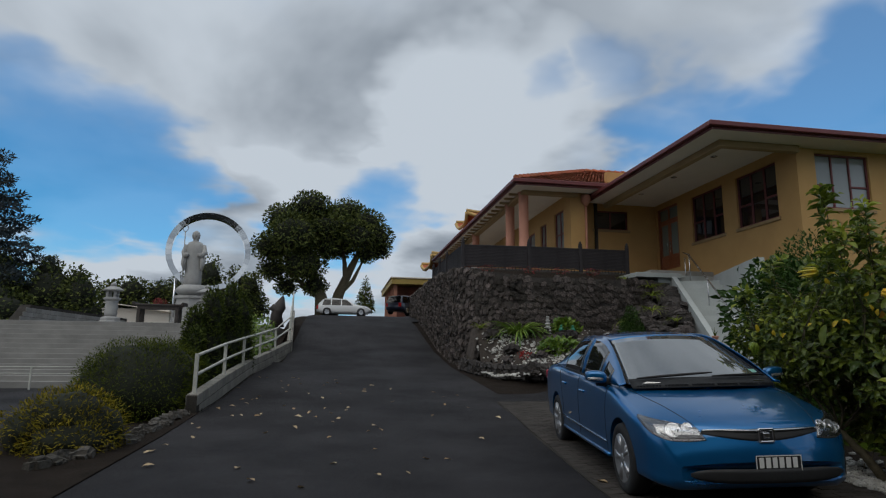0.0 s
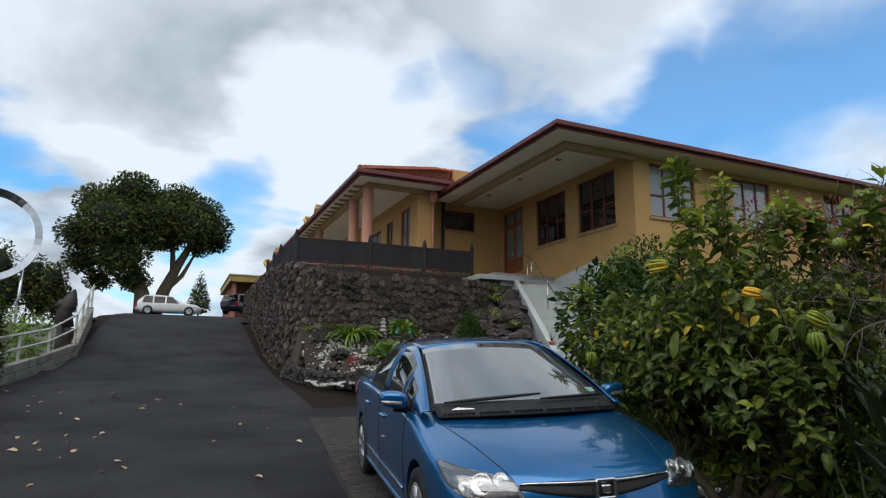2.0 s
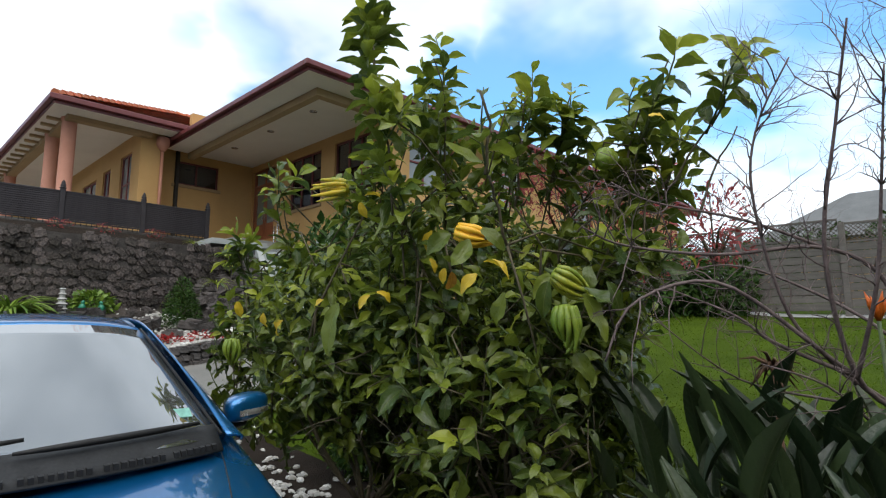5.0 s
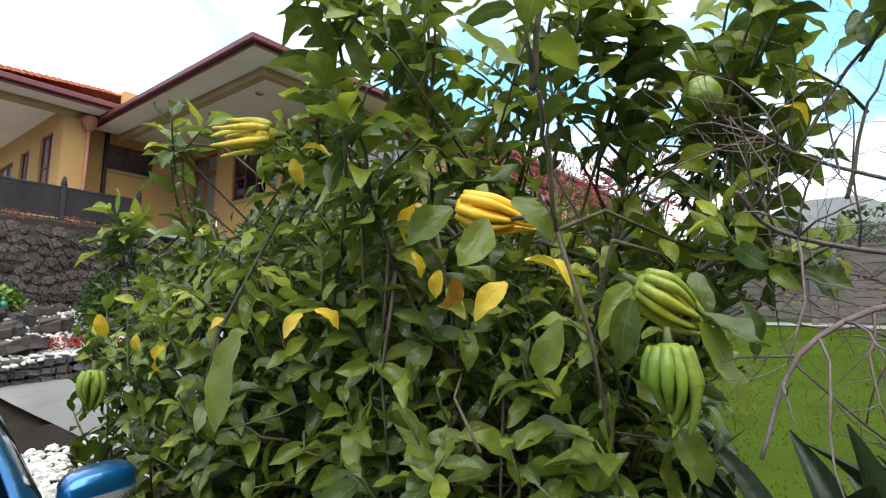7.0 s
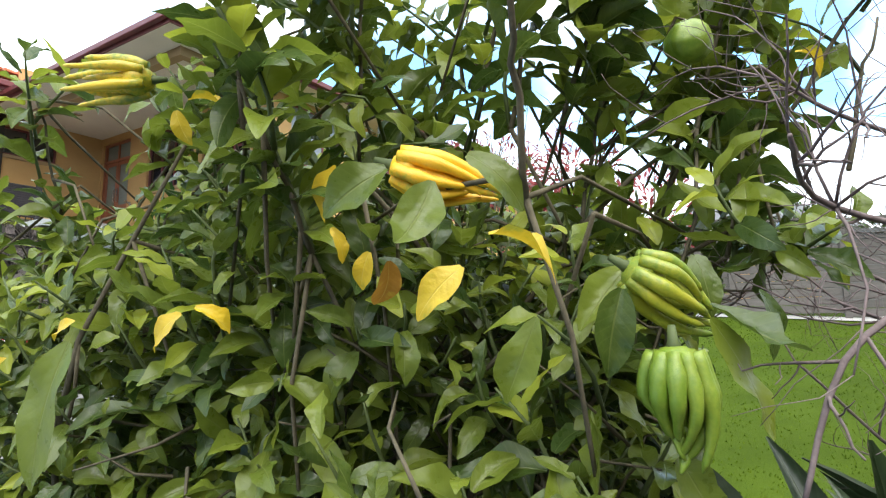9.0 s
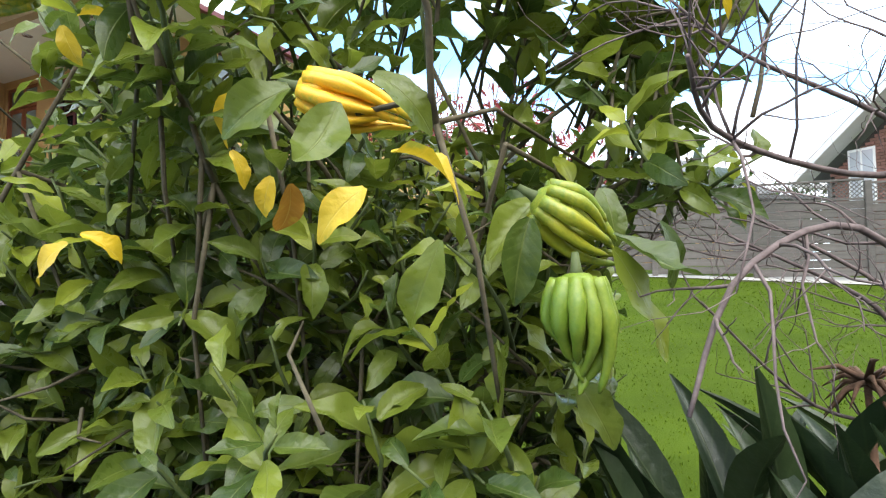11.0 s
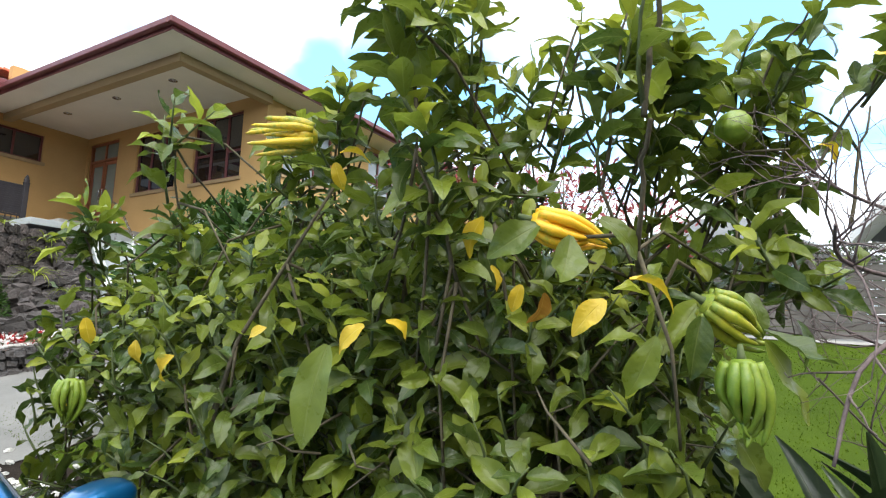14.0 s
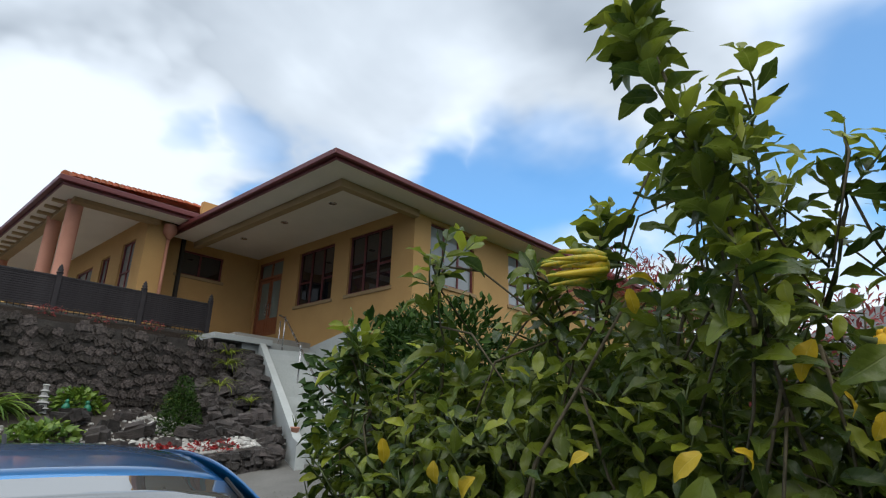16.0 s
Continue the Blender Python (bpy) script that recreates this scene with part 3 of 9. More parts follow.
def stone_mesh(seed, bmi=None):
    """A rough block about 1 x 1 x 1, uneven and rounded."""
    rng = random.Random(seed)
    bm = bmesh.new()
    bmesh.ops.create_cube(bm, size=1)
    bmesh.ops.bevel(bm, geom=bm.edges[:], offset=0.24, segments=2, affect="EDGES")
    for v in bm.verts:
        v.co += Vector((rng.uniform(-1, 1), rng.uniform(-1, 1), rng.uniform(-1, 1))) * 0.055 + v.co * 0.16 * noise.noise(v.co * 1.6 + Vector((seed * 7.3, 0, 0)))
    me = bpy.data.meshes.new("stone")
    bm.to_mesh(me)
    bm.free()
    return me


STONES = [stone_mesh(k) for k in range(10)]


def join_copies(name, items, material, parent, kind="stuff", label=""):
    """Many copies of small meshes as one mesh: items are (mesh, matrix)."""
    vs, fs, base = [], [], 0
    cache = {}
    for me, m in items:
        if me.name not in cache:
            co = np.array([v.co[:] for v in me.vertices])
            cache[me.name] = (co, [tuple(p.vertices) for p in me.polygons])
        co, polys = cache[me.name]
        a = np.array(m)
        vs.append(co @ a[:3, :3].T + a[:3, 3])
        fs += [tuple(i + base for i in p) for p in polys]
        base += len(co)
    out = bpy.data.meshes.new(name)
    out.from_pydata(np.concatenate(vs).tolist(), [], fs)
    out.materials.append(material)
    ob = new(name, out)
    if parent is not None:
        ob.parent = parent
    if kind:
        ob["kind"] = kind
    if label:
        ob["label"] = label
    return ob


def stone_wall(name, label, line, top, base, size, thick, limit, seed):
    e = thing(name, label, "wall", kind="structure")
    rng = random.Random(seed)
    # mortar core
    bm = bmesh.new()
    pts = along(line, 0.3)
    prev = None
    for s, p, d in pts:
        n = Vector((-d.y, d.x, 0))
        z0, z1 = base(p.x, p.y) - 0.4, top(s) - 0.04
        quad = [bm.verts.new(q) for q in (p + n * 0.018 + Vector((0, 0, z0)), p + n * 0.018 + Vector((0, 0, z1)), p - n * (thick + 0.04) + Vector((0, 0, z1)), p - n * (thick + 0.04) + Vector((0, 0, z0)))]
        if prev:
            for i in range(4):
                bm.faces.new((prev[i], prev[(i + 1) % 4], quad[(i + 1) % 4], quad[i]))
        else:
            bm.faces.new(quad)
        prev = quad
    bm.faces.new(prev[::-1])
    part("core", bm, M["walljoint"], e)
    items = []
    total = pts[-1][0]
    z = 0.0
    while z < 5.5:
        hrow = size * rng.uniform(0.7, 1.0)
        s = rng.uniform(0, size)
        while s < total:
            w = size * rng.uniform(0.6, 1.25)
            k = min(int((s + w / 2) / 0.3), len(pts) - 1)
            _, p, d = pts[k]
            p = p + d * (s + w / 2 - pts[k][0])
            zb = base(p.x, p.y) - 0.15
            zc = zb + z + hrow / 2 + rng.uniform(-0.07, 0.07)
            if zc + hrow * 0.35 < top(s):
                n = Vector((d.y, -d.x, 0))
                m = Matrix.Translation((p.x, p.y, zc)) @ Matrix.Rotation(math.atan2(d.y, d.x), 4, "Z") @ Matrix.Rotation(rng.uniform(-0.7, 0.7), 4, "Y") @ Matrix.Diagonal((w * rng.uniform(0.95, 1.15), 0.145 + rng.uniform(0, 0.055), hrow * rng.uniform(0.95, 1.25), 1))
                items.append((STONES[rng.randrange(10)], m, s))
            s += w
        z += hrow
    items.sort(key=lambda it: it[2])
    near = items[:limit]
    for me, m, s in near:
        o = bpy.data.objects.new("stone", me)
        scene.collection.objects.link(o)
        if not me.materials:
            me.materials.append(M["stone"])
        o.parent, o.matrix_world = e, m
    if items[limit:]:
        join_copies("stones", [(a, b) for a, b, _ in items[limit:]], M["stonej"], e)
    return e


stone_wall("retaining_wall", "dark basalt rubble retaining wall with pale lichen", WALL_LINE, wall_top, lambda x, y: 1.65 if y < 18.4 and x > 4.2 else drive_z(y), 0.24, 0.4, 300, 3)

# planted strip between the wall and the fence
bm = bmesh.new()
vs = [bm.verts.new(v) for v in ((4.1, 18.9, 4.1), (4.75, 18.2, 3.9), (5.6, 17.7, 3.66), (8.0, 17.5, 3.62), (11.0, 17.9, 3.64), (11.2, 20.02, 4.2), (4.4, 20.02, 4.3), (4.0, 20.0, 4.25))]
bm.faces.new(vs)
single("planting_strip", bm, M["soil"], "dark soil of the strip above the stone wall", "garden bed", "", "structure")
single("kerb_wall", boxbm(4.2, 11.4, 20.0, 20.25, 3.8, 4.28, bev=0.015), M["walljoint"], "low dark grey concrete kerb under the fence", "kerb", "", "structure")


def fence_post(x, y, z):
    e = thing("fence_post", "charcoal metal fence post with a ball-topped cap", "fence post", pose(x, y, z), "posts of the terrace fence")
    part("shaft", boxbm(-0.06, 0.06, -0.06, 0.06, 0, 0.98, bev=0.012), M["fence"], e)
    bm = bmesh.new()
    lathe(bm, [(0.085, 0.98), (0.085, 1.0), (0.05, 1.02), (0.07, 1.05), (0.07, 1.08), (0.04, 1.1), (0.055, 1.13), (0.03, 1.17), (0.008, 1.21)], 14)
    part("cap", bm, M["fence"], e, smooth=True)
    return e


def fence_panel(a, b, z, h=0.92):
    a, b = Vector((*a, z)), Vector((*b, z))
    d = (b - a)
    ln = d.length - 0.12
    e = thing("slatted_fence", "charcoal metal fence bay of close horizontal slats", "fence", Matrix.Translation(a + d.normalized() * 0.06) @ Matrix.Rotation(math.atan2(d.y, d.x), 4, "Z"), "bays of the terrace fence")
    part("top_rail", boxbm(0, ln, -0.025, 0.025, h - 0.05, h, bev=0.008), M["fence"], e)
    part("bottom_rail", boxbm(0, ln, -0.025, 0.025, 0.1, 0.14, bev=0.008), M["fence"], e)
    n = 13
    step = (h - 0.19) / n
    me = None
    for k in range(n):
        if me is None:
            o = part("slat", boxbm(0.002, ln - 0.002, -0.012, 0.012, 0.145, 0.145 + step - 0.001, bev=0.009), M["fence"], e)
            me = o.data
        else:
            o = new("slat", me)
            o.parent = e
            o.location = (0, 0, k * step)
    bm = bmesh.new()
    q = 0.05
    while q < ln:
        box(bm, q, q + 0.02, -0.008, 0.008, 0.0, 0.10)
        q += 0.13
    part("spindles", bm, M["fence"], e)["kind"] = "stuff"
    return e


FZ = 4.28
posts = [(10.695, 20.1), (8.813, 20.12), (6.78, 20.12), (4.3, 20.3), (4.25, 23.4), (4.28, 25.4), (4.3, 27.4)]
for p in posts:
    fence_post(*p, FZ)
for a, b in zip(posts, posts[1:]):
    fence_panel(a, b, FZ)

# ---- stairs up to the porch ----
S0, S1 = Vector((8.75, 12.35, 0)), Vector((11.2, 18.1, 0))


def stairs():
    e = thing("porch_stairs", "white-painted concrete stairs with solid parapets", "stairs", kind="structure")
    d = (S1 - S0).normalized()
    ln, z0, z1 = (S1 - S0).length, 1.15, 3.75
    rot = Matrix.Translation(S0) @ Matrix.Rotation(math.atan2(d.y, d.x), 4, "Z")
    cnt = 15
    for k in range(cnt):
        zt = z0 + (z1 - z0) * (k + 1) / cnt
        part("step", boxbm(ln * k / cnt, ln * (k + 1) / cnt + 0.02, -1.55, -0.25, 0.4, zt, m=rot), M["whiteconc"], e)
    # sloping parapet on the garden side, level wall on the house side
    for off, w, prof in ((-0.25, 0.15, [(-0.35, 0.3), (-0.35, 1.50), (0.0, 1.55), (ln, z1 + 0.20), (ln + 0.3, z1 + 0.20), (ln + 0.3, 0.3)]),
                         (-1.78, 0.23, [(1.6, 0.3), (1.6, 3.86), (ln + 0.5, 4.02), (ln + 0.5, 0.3)])):
        bm = bmesh.new()
        f0 = [bm.verts.new(rot @ Vector((u, off, z))) for u, z in prof]
        f1 = [bm.verts.new(rot @ Vector((u, off + w, z))) for u, z in prof]
        bm.faces.new(f0)
        bm.faces.new(f1[::-1])
        for i in range(len(prof)):
            bm.faces.new((f0[i], f1[i], f1[(i + 1) % len(prof)], f0[(i + 1) % len(prof)]))
        bmesh.ops.recalc_face_normals(bm, faces=bm.faces[:])
        part("parapet", bm, M["whiteconc"], e)
    part("landing", boxbm(10.9, 13.4, 18.3, 18.88, 3.0, 4.04), M["whiteconc"], e)
    part("slab", boxbm(10.0, 11.7, 18.1, 19.6, 3.92, 4.08, bev=0.01), M["whiteconc"], e)
    h = thing("handrail", "bent stainless steel handrail", "handrail")
    bm = bmesh.new()
    tube(bm, [rot @ Vector((u, -0.7, z)) for u, z in ((0.55, z0 + 0.25), (0.55, z0 + 1.05), (0.75, z0 + 1.2), (ln, z1 + 0.95), (ln + 1.2, z1 + 1.25))], 0.025, 8)
    part("rail", bm, M["steel"], h, smooth=True)
    for u in (ln * 0.55, ln, ln + 0.85):
        bm = bmesh.new()
        zz = z0 + (z1 - z0) * min(u / ln, 1)
        tube(bm, [rot @ Vector((u, -0.7, zz)), rot @ Vector((u, -0.7, zz + 1.0))], 0.02, 8)
        part("baluster", bm, M["steel"], h, smooth=True)
    pot = thing("flower_pot", "small terracotta pot with a sprig on the parapet", "flower pot", Matrix.Translation(rot @ Vector((0.3, -0.175, 1.60))))
    bm = bmesh.new()
    lathe(bm, [(0.05, 0), (0.075, 0.11), (0.085, 0.11), (0.085, 0.14), (0.07, 0.14), (0.065, 0.1)], 14)
    part("pot", bm, M["column"], pot, smooth=True)
    bm = bmesh.new()
    for k in range(5):
        tube(bm, [(0, 0, 0.1), (0.03 * math.cos(k), 0.03 * math.sin(k), 0.2), (0.08 * math.cos(k), 0.08 * math.sin(k), 0.27 + 0.02 * k)], [0.006, 0.012, 0.002], 5)
    part("sprig", bm, M["grass"], pot, smooth=True)


stairs()

# ---- parked blue car ----
def car_paint(name, col):
    m = bpy.data.materials.new(name)
    m.use_nodes = True
    nt = m.node_tree
    b = nt.nodes["Principled BSDF"]
    n = nt.nodes.new("ShaderNodeTexNoise")
    n.inputs["Scale"].default_value, n.inputs["Detail"].default_value = 1.7, 3
    tc = nt.nodes.new("ShaderNodeTexCoord")
    nt.links.new(tc.outputs["Object"], n.inputs["Vector"])
    mr = nt.nodes.new("ShaderNodeMapRange")
    nt.links.new(n.outputs["Fac"], mr.inputs[0])
    mr.inputs[3].default_value, mr.inputs[4].default_value = 0.24, 0.34
    nt.links.new(mr.outputs[0], b.inputs["Roughness"])
    b.inputs["Base Color"].default_value = (*col, 1)
    b.inputs["Metallic"].default_value = 0.66
    b.inputs["Coat Weight"].default_value, b.inputs["Coat Roughness"].default_value = 1.0, 0.025
    b.inputs["Coat IOR"].default_value = 1.55
    return m


def car_glass(name, col=(0.02, 0.022, 0.024), ior=1.75):
    m = bpy.data.materials.new(name)
    m.use_nodes = True
    b = m.node_tree.nodes["Principled BSDF"]
    b.inputs["Base Color"].default_value = (*col, 1)
    b.inputs["Roughness"].default_value = 0.015
    b.inputs["IOR"].default_value = ior
    b.inputs["Specular IOR Level"].default_value = 0.9
    return m


M["paint"] = car_paint("blue_car_paint", (0.004, 0.135, 0.36))
M["wind"] = car_glass("windscreen_glass", (0.085, 0.09, 0.088), 2.7)
M["sideglass"] = car_glass("side_glass", (0.012, 0.013, 0.014), 1.7)
M["tyre"] = mat("tyre_rubber", (0.018, 0.018, 0.019), 0.8, scale=8, fine=60, bump=0.2)
M["alloy"] = mat("alloy_wheel", (0.55, 0.55, 0.56), 0.35, 0.85, scale=5, fine=60, bump=0.03, var=0.12)
M["chrome"] = mat("chrome", (0.75, 0.75, 0.76), 0.08, 1.0, scale=3, fine=40, bump=0.0, var=0.05)
M["blackp"] = mat("black_plastic", (0.012, 0.012, 0.013), 0.65, scale=8, fine=80, bump=0.06)
M["lens"] = car_glass("headlamp_lens", (0.40, 0.41, 0.42), 1.7)
M["bowl"] = mat("lamp_reflector", (0.80, 0.80, 0.81), 0.28, 0.85, scale=20, fine=60, bump=0.05, var=0.3)
M["amber"] = mat("amber_lens", (0.65, 0.24, 0.03), 0.2, scale=10, fine=60, bump=0.0)
M["platewhite"] = mat("plate_white", (0.72, 0.72, 0.70), 0.5, scale=6, fine=50, bump=0.02, var=0.1)
M["platered"] = mat("plate_red", (0.42, 0.02, 0.05), 0.5, scale=6, fine=50, bump=0.02)
M["sticker"] = mat("sticker_green", (0.22, 0.5, 0.42), 0.6, scale=20, fine=80, bump=0.0)


def catmull(pts, n):
    """n points on a smooth curve through rows of numbers."""
    p = np.array(pts, float)
    out = []
    for u in np.linspace(0, len(p) - 1, n):
        i = min(int(u), len(p) - 2)
        t = u - i
        p0, p1, p2, p3 = p[max(i - 1, 0)], p[i], p[i + 1], p[min(i + 2, len(p) - 1)]
        out.append(0.5 * (2 * p1 + (p2 - p0) * t + (2 * p0 - 5 * p1 + 4 * p2 - p3) * t * t + (3 * p1 - p0 - 3 * p2 + p3) * t ** 3))
    return np.array(out)


def grid_bm(rows, bm=None, flip=False):
    """A surface through equal rows of points."""
    bm = bm or bmesh.new()
    vs = [[bm.verts.new(tuple(float(c) for c in p)) for p in r] for r in rows]
    for a, b in zip(vs, vs[1:]):
        for k in range(len(a) - 1):
            f = (a[k], a[k + 1], b[k + 1], b[k])
            bm.faces.new(f[::-1] if flip else f)
    return bm


def bow(x, y):
    return y + 0.26 * (abs(x) / 0.86) ** 2.6 * math.exp(-max(y, 0.0) / 0.75)


def thicken(bm, t):
    """Give an open surface a thickness along its normals, inwards."""
    bm.normal_update()
    bmesh.ops.solidify(bm, geom=bm.faces[:], thickness=t)


def build_car(m):
    e = thing("car", "metallic blue four-door saloon car parked on the paved bay", "car", m)
    # y from the nose, half width, bottom, shoulder height, shoulder width, top
    sec = [(-0.025, 0.66, 0.28, 0.41, 0.60, 0.45), (-0.012, 0.71, 0.255, 0.48, 0.65, 0.53), (0.015, 0.755, 0.23, 0.545, 0.69, 0.60), (0.045, 0.79, 0.215, 0.605, 0.715, 0.665), (0.085, 0.815, 0.205, 0.645, 0.735, 0.705),
           (0.16, 0.84, 0.20, 0.69, 0.75, 0.745), (0.30, 0.858, 0.20, 0.735, 0.76, 0.795), (0.5, 0.870, 0.20, 0.785, 0.762, 0.852), (0.75, 0.873, 0.20, 0.838, 0.765, 0.907), (1.0, 0.873, 0.20, 0.89, 0.772, 0.952), (1.3, 0.873, 0.20, 0.932, 0.79, 0.972),
           (2.0, 0.877, 0.20, 0.955, 0.81, 0.975), (3.0, 0.877, 0.20, 0.985, 0.80, 1.0), (3.7, 0.872, 0.21, 1.015, 0.775, 1.07), (4.1, 0.862, 0.23, 1.02, 0.75, 1.085), (4.4, 0.84, 0.25, 0.99, 0.73, 1.06), (4.50, 0.80, 0.28, 0.93, 0.70, 0.99), (4.54, 0.72, 0.34, 0.80, 0.64, 0.86)]
    sec = catmull(sec, 90)
    rows = []
    for y, w, zb, zs, ws, zt in sec:
        lo = min(0.46, zb + (zs - zb) * 0.5)
        half = [(w * 0.80, zb), (w * 0.965, zb + (lo - zb) * 0.2), (w * 0.985, zb + (lo - zb) * 0.6), (w * 0.995, lo), (w, lo + (zs - lo) * 0.40), (w * 0.99, zs - (zs - lo) * 0.26), (ws + (w - ws) * 0.60, zs - (zs - lo) * 0.07), (ws, zs), (ws * 0.78, zs + (zt - zs) * 0.50), (ws * 0.45, zs + (zt - zs) * 0.85), (0, zt)]
        half = catmull(half, 31)
        rows.append([(x, bow(x, y), z) for x, z in half] + [(-x, bow(x, y), z) for x, z in half[::-1][1:]])
    bm = grid_bm(rows)
    # close nose, tail and floor
    n = len(rows[0])
    for r in (0, -1):
        bm.verts.ensure_lookup_table()
        base = 0 if r == 0 else len(bm.verts) - n
        for k in range(n // 2):
            vv = []
            for q in (base + k, base + k + 1, base + n - 2 - k, base + n - 1 - k):
                if bm.verts[q] not in vv:
                    vv.append(bm.verts[q])
            if len(vv) > 2:
                bm.faces.new(vv)
    bm.verts.ensure_lookup_table()
    for i in range(len(rows) - 1):
        bm.faces.new((bm.verts[i * n], bm.verts[(i + 1) * n], bm.verts[(i + 1) * n + n - 1], bm.verts[i * n + n - 1]))
    bmesh.ops.recalc_face_normals(bm, faces=bm.faces[:])
    skin = BVHTree.FromBMesh(bm)
    body = part("body", bm, M["paint"], None, smooth=True)
    # wheel arches cut out of the body
    cb = bmesh.new()
    for yy in (0.92, 3.62):
        for sx in (-1, 1):
            bmesh.ops.create_cone(cb, cap_ends=True, segments=36, radius1=0.345, radius2=0.345, depth=0.34, matrix=Matrix.Translation((sx * 0.80, yy, 0.325)) @ Matrix.Rotation(math.pi / 2, 4, "Y"))
    cutter = part("cutter", cb, M["blackp"])
    mod = body.modifiers.new("arches", "BOOLEAN")
    mod.object, mod.operation, mod.solver = cutter, "DIFFERENCE", "EXACT"
    bpy.context.view_layer.update()
    cut = bpy.data.meshes.new_from_object(body.evaluated_get(bpy.context.evaluated_depsgraph_get()))
    body.modifiers.clear()
    body.data = cut
    cut.materials.clear()
    cut.materials.append(M["paint"])
    cut.polygons.foreach_set("use_smooth", [True] * len(cut.polygons))
    cut.set_sharp_from_angle(angle=radians(35))
    bpy.data.objects.remove(cutter)
    body.parent = e

    def on_skin(p, out=0.004):
        """The nearest place on the body, lifted off it."""
        loc, nor, i, d = skin.find_nearest(Vector(p))
        return loc + nor * out

    def patch(lo, hi, name, material, parent, out=0.004, n=16, k=7, label="", belly=0.0, thick=0.004):
        """A panel lying on the body between a lower and an upper line."""
        a, b = catmull(lo, n), catmull(hi, n)
        rws = []
        for i in range(n):
            rws.append([on_skin(a[i] + (b[i] - a[i]) * f, out + belly * math.sin(math.pi * f) * math.sin(math.pi * i / (n - 1)) ** 0.5) for f in np.linspace(0, 1, k)])
        q = grid_bm(rws)
        q.normal_update()
        f0 = max(q.faces, key=lambda f: f.calc_area())
        nor = skin.find_nearest(f0.calc_center_median())[1]
        if f0.normal.dot(nor) < 0:
            bmesh.ops.reverse_faces(q, faces=q.faces[:])
        thicken(q, thick)
        return part(name, q, material, parent, label, smooth=True)

    def seam(pts, name, r=0.003, n=24, material="blackp", parent=None):
        q = bmesh.new()
        tube(q, [on_skin(p, 0.0005) for p in catmull(pts, n)], r, 5)
        return part(name, q, M[material], parent or e)

    # windscreen, roof, rear window
    def glass_grid(bot, top, n=14, bulge=0.03, rows_n=9):
        b, t = catmull(bot, n), catmull(top, n)
        out = []
        for k in range(rows_n):
            f = k / (rows_n - 1)
            mid = b * (1 - f) + t * f
            mid[:, 2] += bulge * 4 * f * (1 - f)
            out.append(mid)
        return out
    ws_b = [(-0.715, 1.07, 0.955), (-0.49, 0.915, 0.972), (0, 0.84, 0.98), (0.49, 0.915, 0.972), (0.715, 1.07, 0.955)]
    ws_t = [(-0.565, 1.97, 1.355), (-0.35, 1.89, 1.388), (0, 1.86, 1.40), (0.35, 1.89, 1.388), (0.565, 1.97, 1.355)]
    bm = grid_bm(glass_grid(ws_b, ws_t, 16, 0.004, 10))
    thicken(bm, 0.006)
    wind = part("windscreen", bm, M["wind"], e, "windscreen mirroring pale cloud", smooth=True)
    for side in (-1, 1):
        bm = bmesh.new()
        col = [(side * (abs(b[0]) + 0.004), b[1], b[2] + 0.007) for b in [r[-1] for r in glass_grid(ws_b, ws_t, 16, 0.004, 10)]]
        tube(bm, col, 0.006, 5)
        part("windscreen_trim", bm, M["blackp"], wind)
    rf_b = [(-0.57, 3.12, 1.36), (-0.3, 3.20, 1.395), (0, 3.22, 1.40), (0.3, 3.20, 1.395), (0.57, 3.12, 1.36)]
    bm = grid_bm(glass_grid(ws_t, rf_b, 16, 0.05, 12))
    thicken(bm, 0.02)
    part("roof", bm, M["paint"], e, smooth=True)
    rw_b = [(-0.66, 3.86, 1.06), (-0.4, 3.98, 1.08), (0, 4.02, 1.085), (0.4, 3.98, 1.08), (0.66, 3.86, 1.06)]
    bm = grid_bm(glass_grid(rf_b, rw_b, 14, 0.03, 8))
    thicken(bm, 0.006)
    part("rear_window", bm, M["sideglass"], e, smooth=True)
    # sides: split along y into pillars and windows
    top = catmull([(0.735, 1.05, 0.955), (0.675, 1.42, 1.155), (0.60, 1.95, 1.36), (0.588, 2.4, 1.412), (0.58, 2.85, 1.40), (0.585, 3.14, 1.355), (0.63, 3.5, 1.2), (0.67, 3.87, 1.055)], 70)
    for s in (-1, 1):
        def strip(y0, y1, name, material, lift=0.0, z_lo=0.0, z_hi=1.0, label=""):
            rws = []
            for x, y, z in top:
                if y0 <= y <= y1:
                    bz = 0.935 + 0.030 * (y - 1.0)
                    bx = 0.800 - 0.02 * ((y - 2.2) / 1.6) ** 2
                    col = []
                    for k in range(7):
                        f = z_lo + (z_hi - z_lo) * k / 6
                        xx, zz = bx + (x - bx) * f, bz + max(z - bz, 0.0) * f
                        xx += 0.03 * math.sin(math.pi * f) + lift
                        col.append((s * xx, y, zz))
                    rws.append(col)
            b = grid_bm(rws, flip=(s < 0))
            thicken(b, 0.008)
            part(name, b, material, e, label, smooth=True)
        strip(1.03, 3.9, "side_frame", M["paint"])
        strip(1.30, 1.60, "quarter_light", M["sideglass"], 0.006, 0.02, 0.72)
        strip(1.60, 1.65, "window_post", M["blackp"], 0.009, 0.0, 0.78)
        strip(1.65, 2.36, "front_window", M["sideglass"], 0.006, 0.02, 0.88)
        strip(2.36, 2.46, "door_pillar", M["paint"], 0.008, 0.0, 0.93)
        strip(2.46, 3.28, "rear_side_window", M["sideglass"], 0.006, 0.02, 0.86)
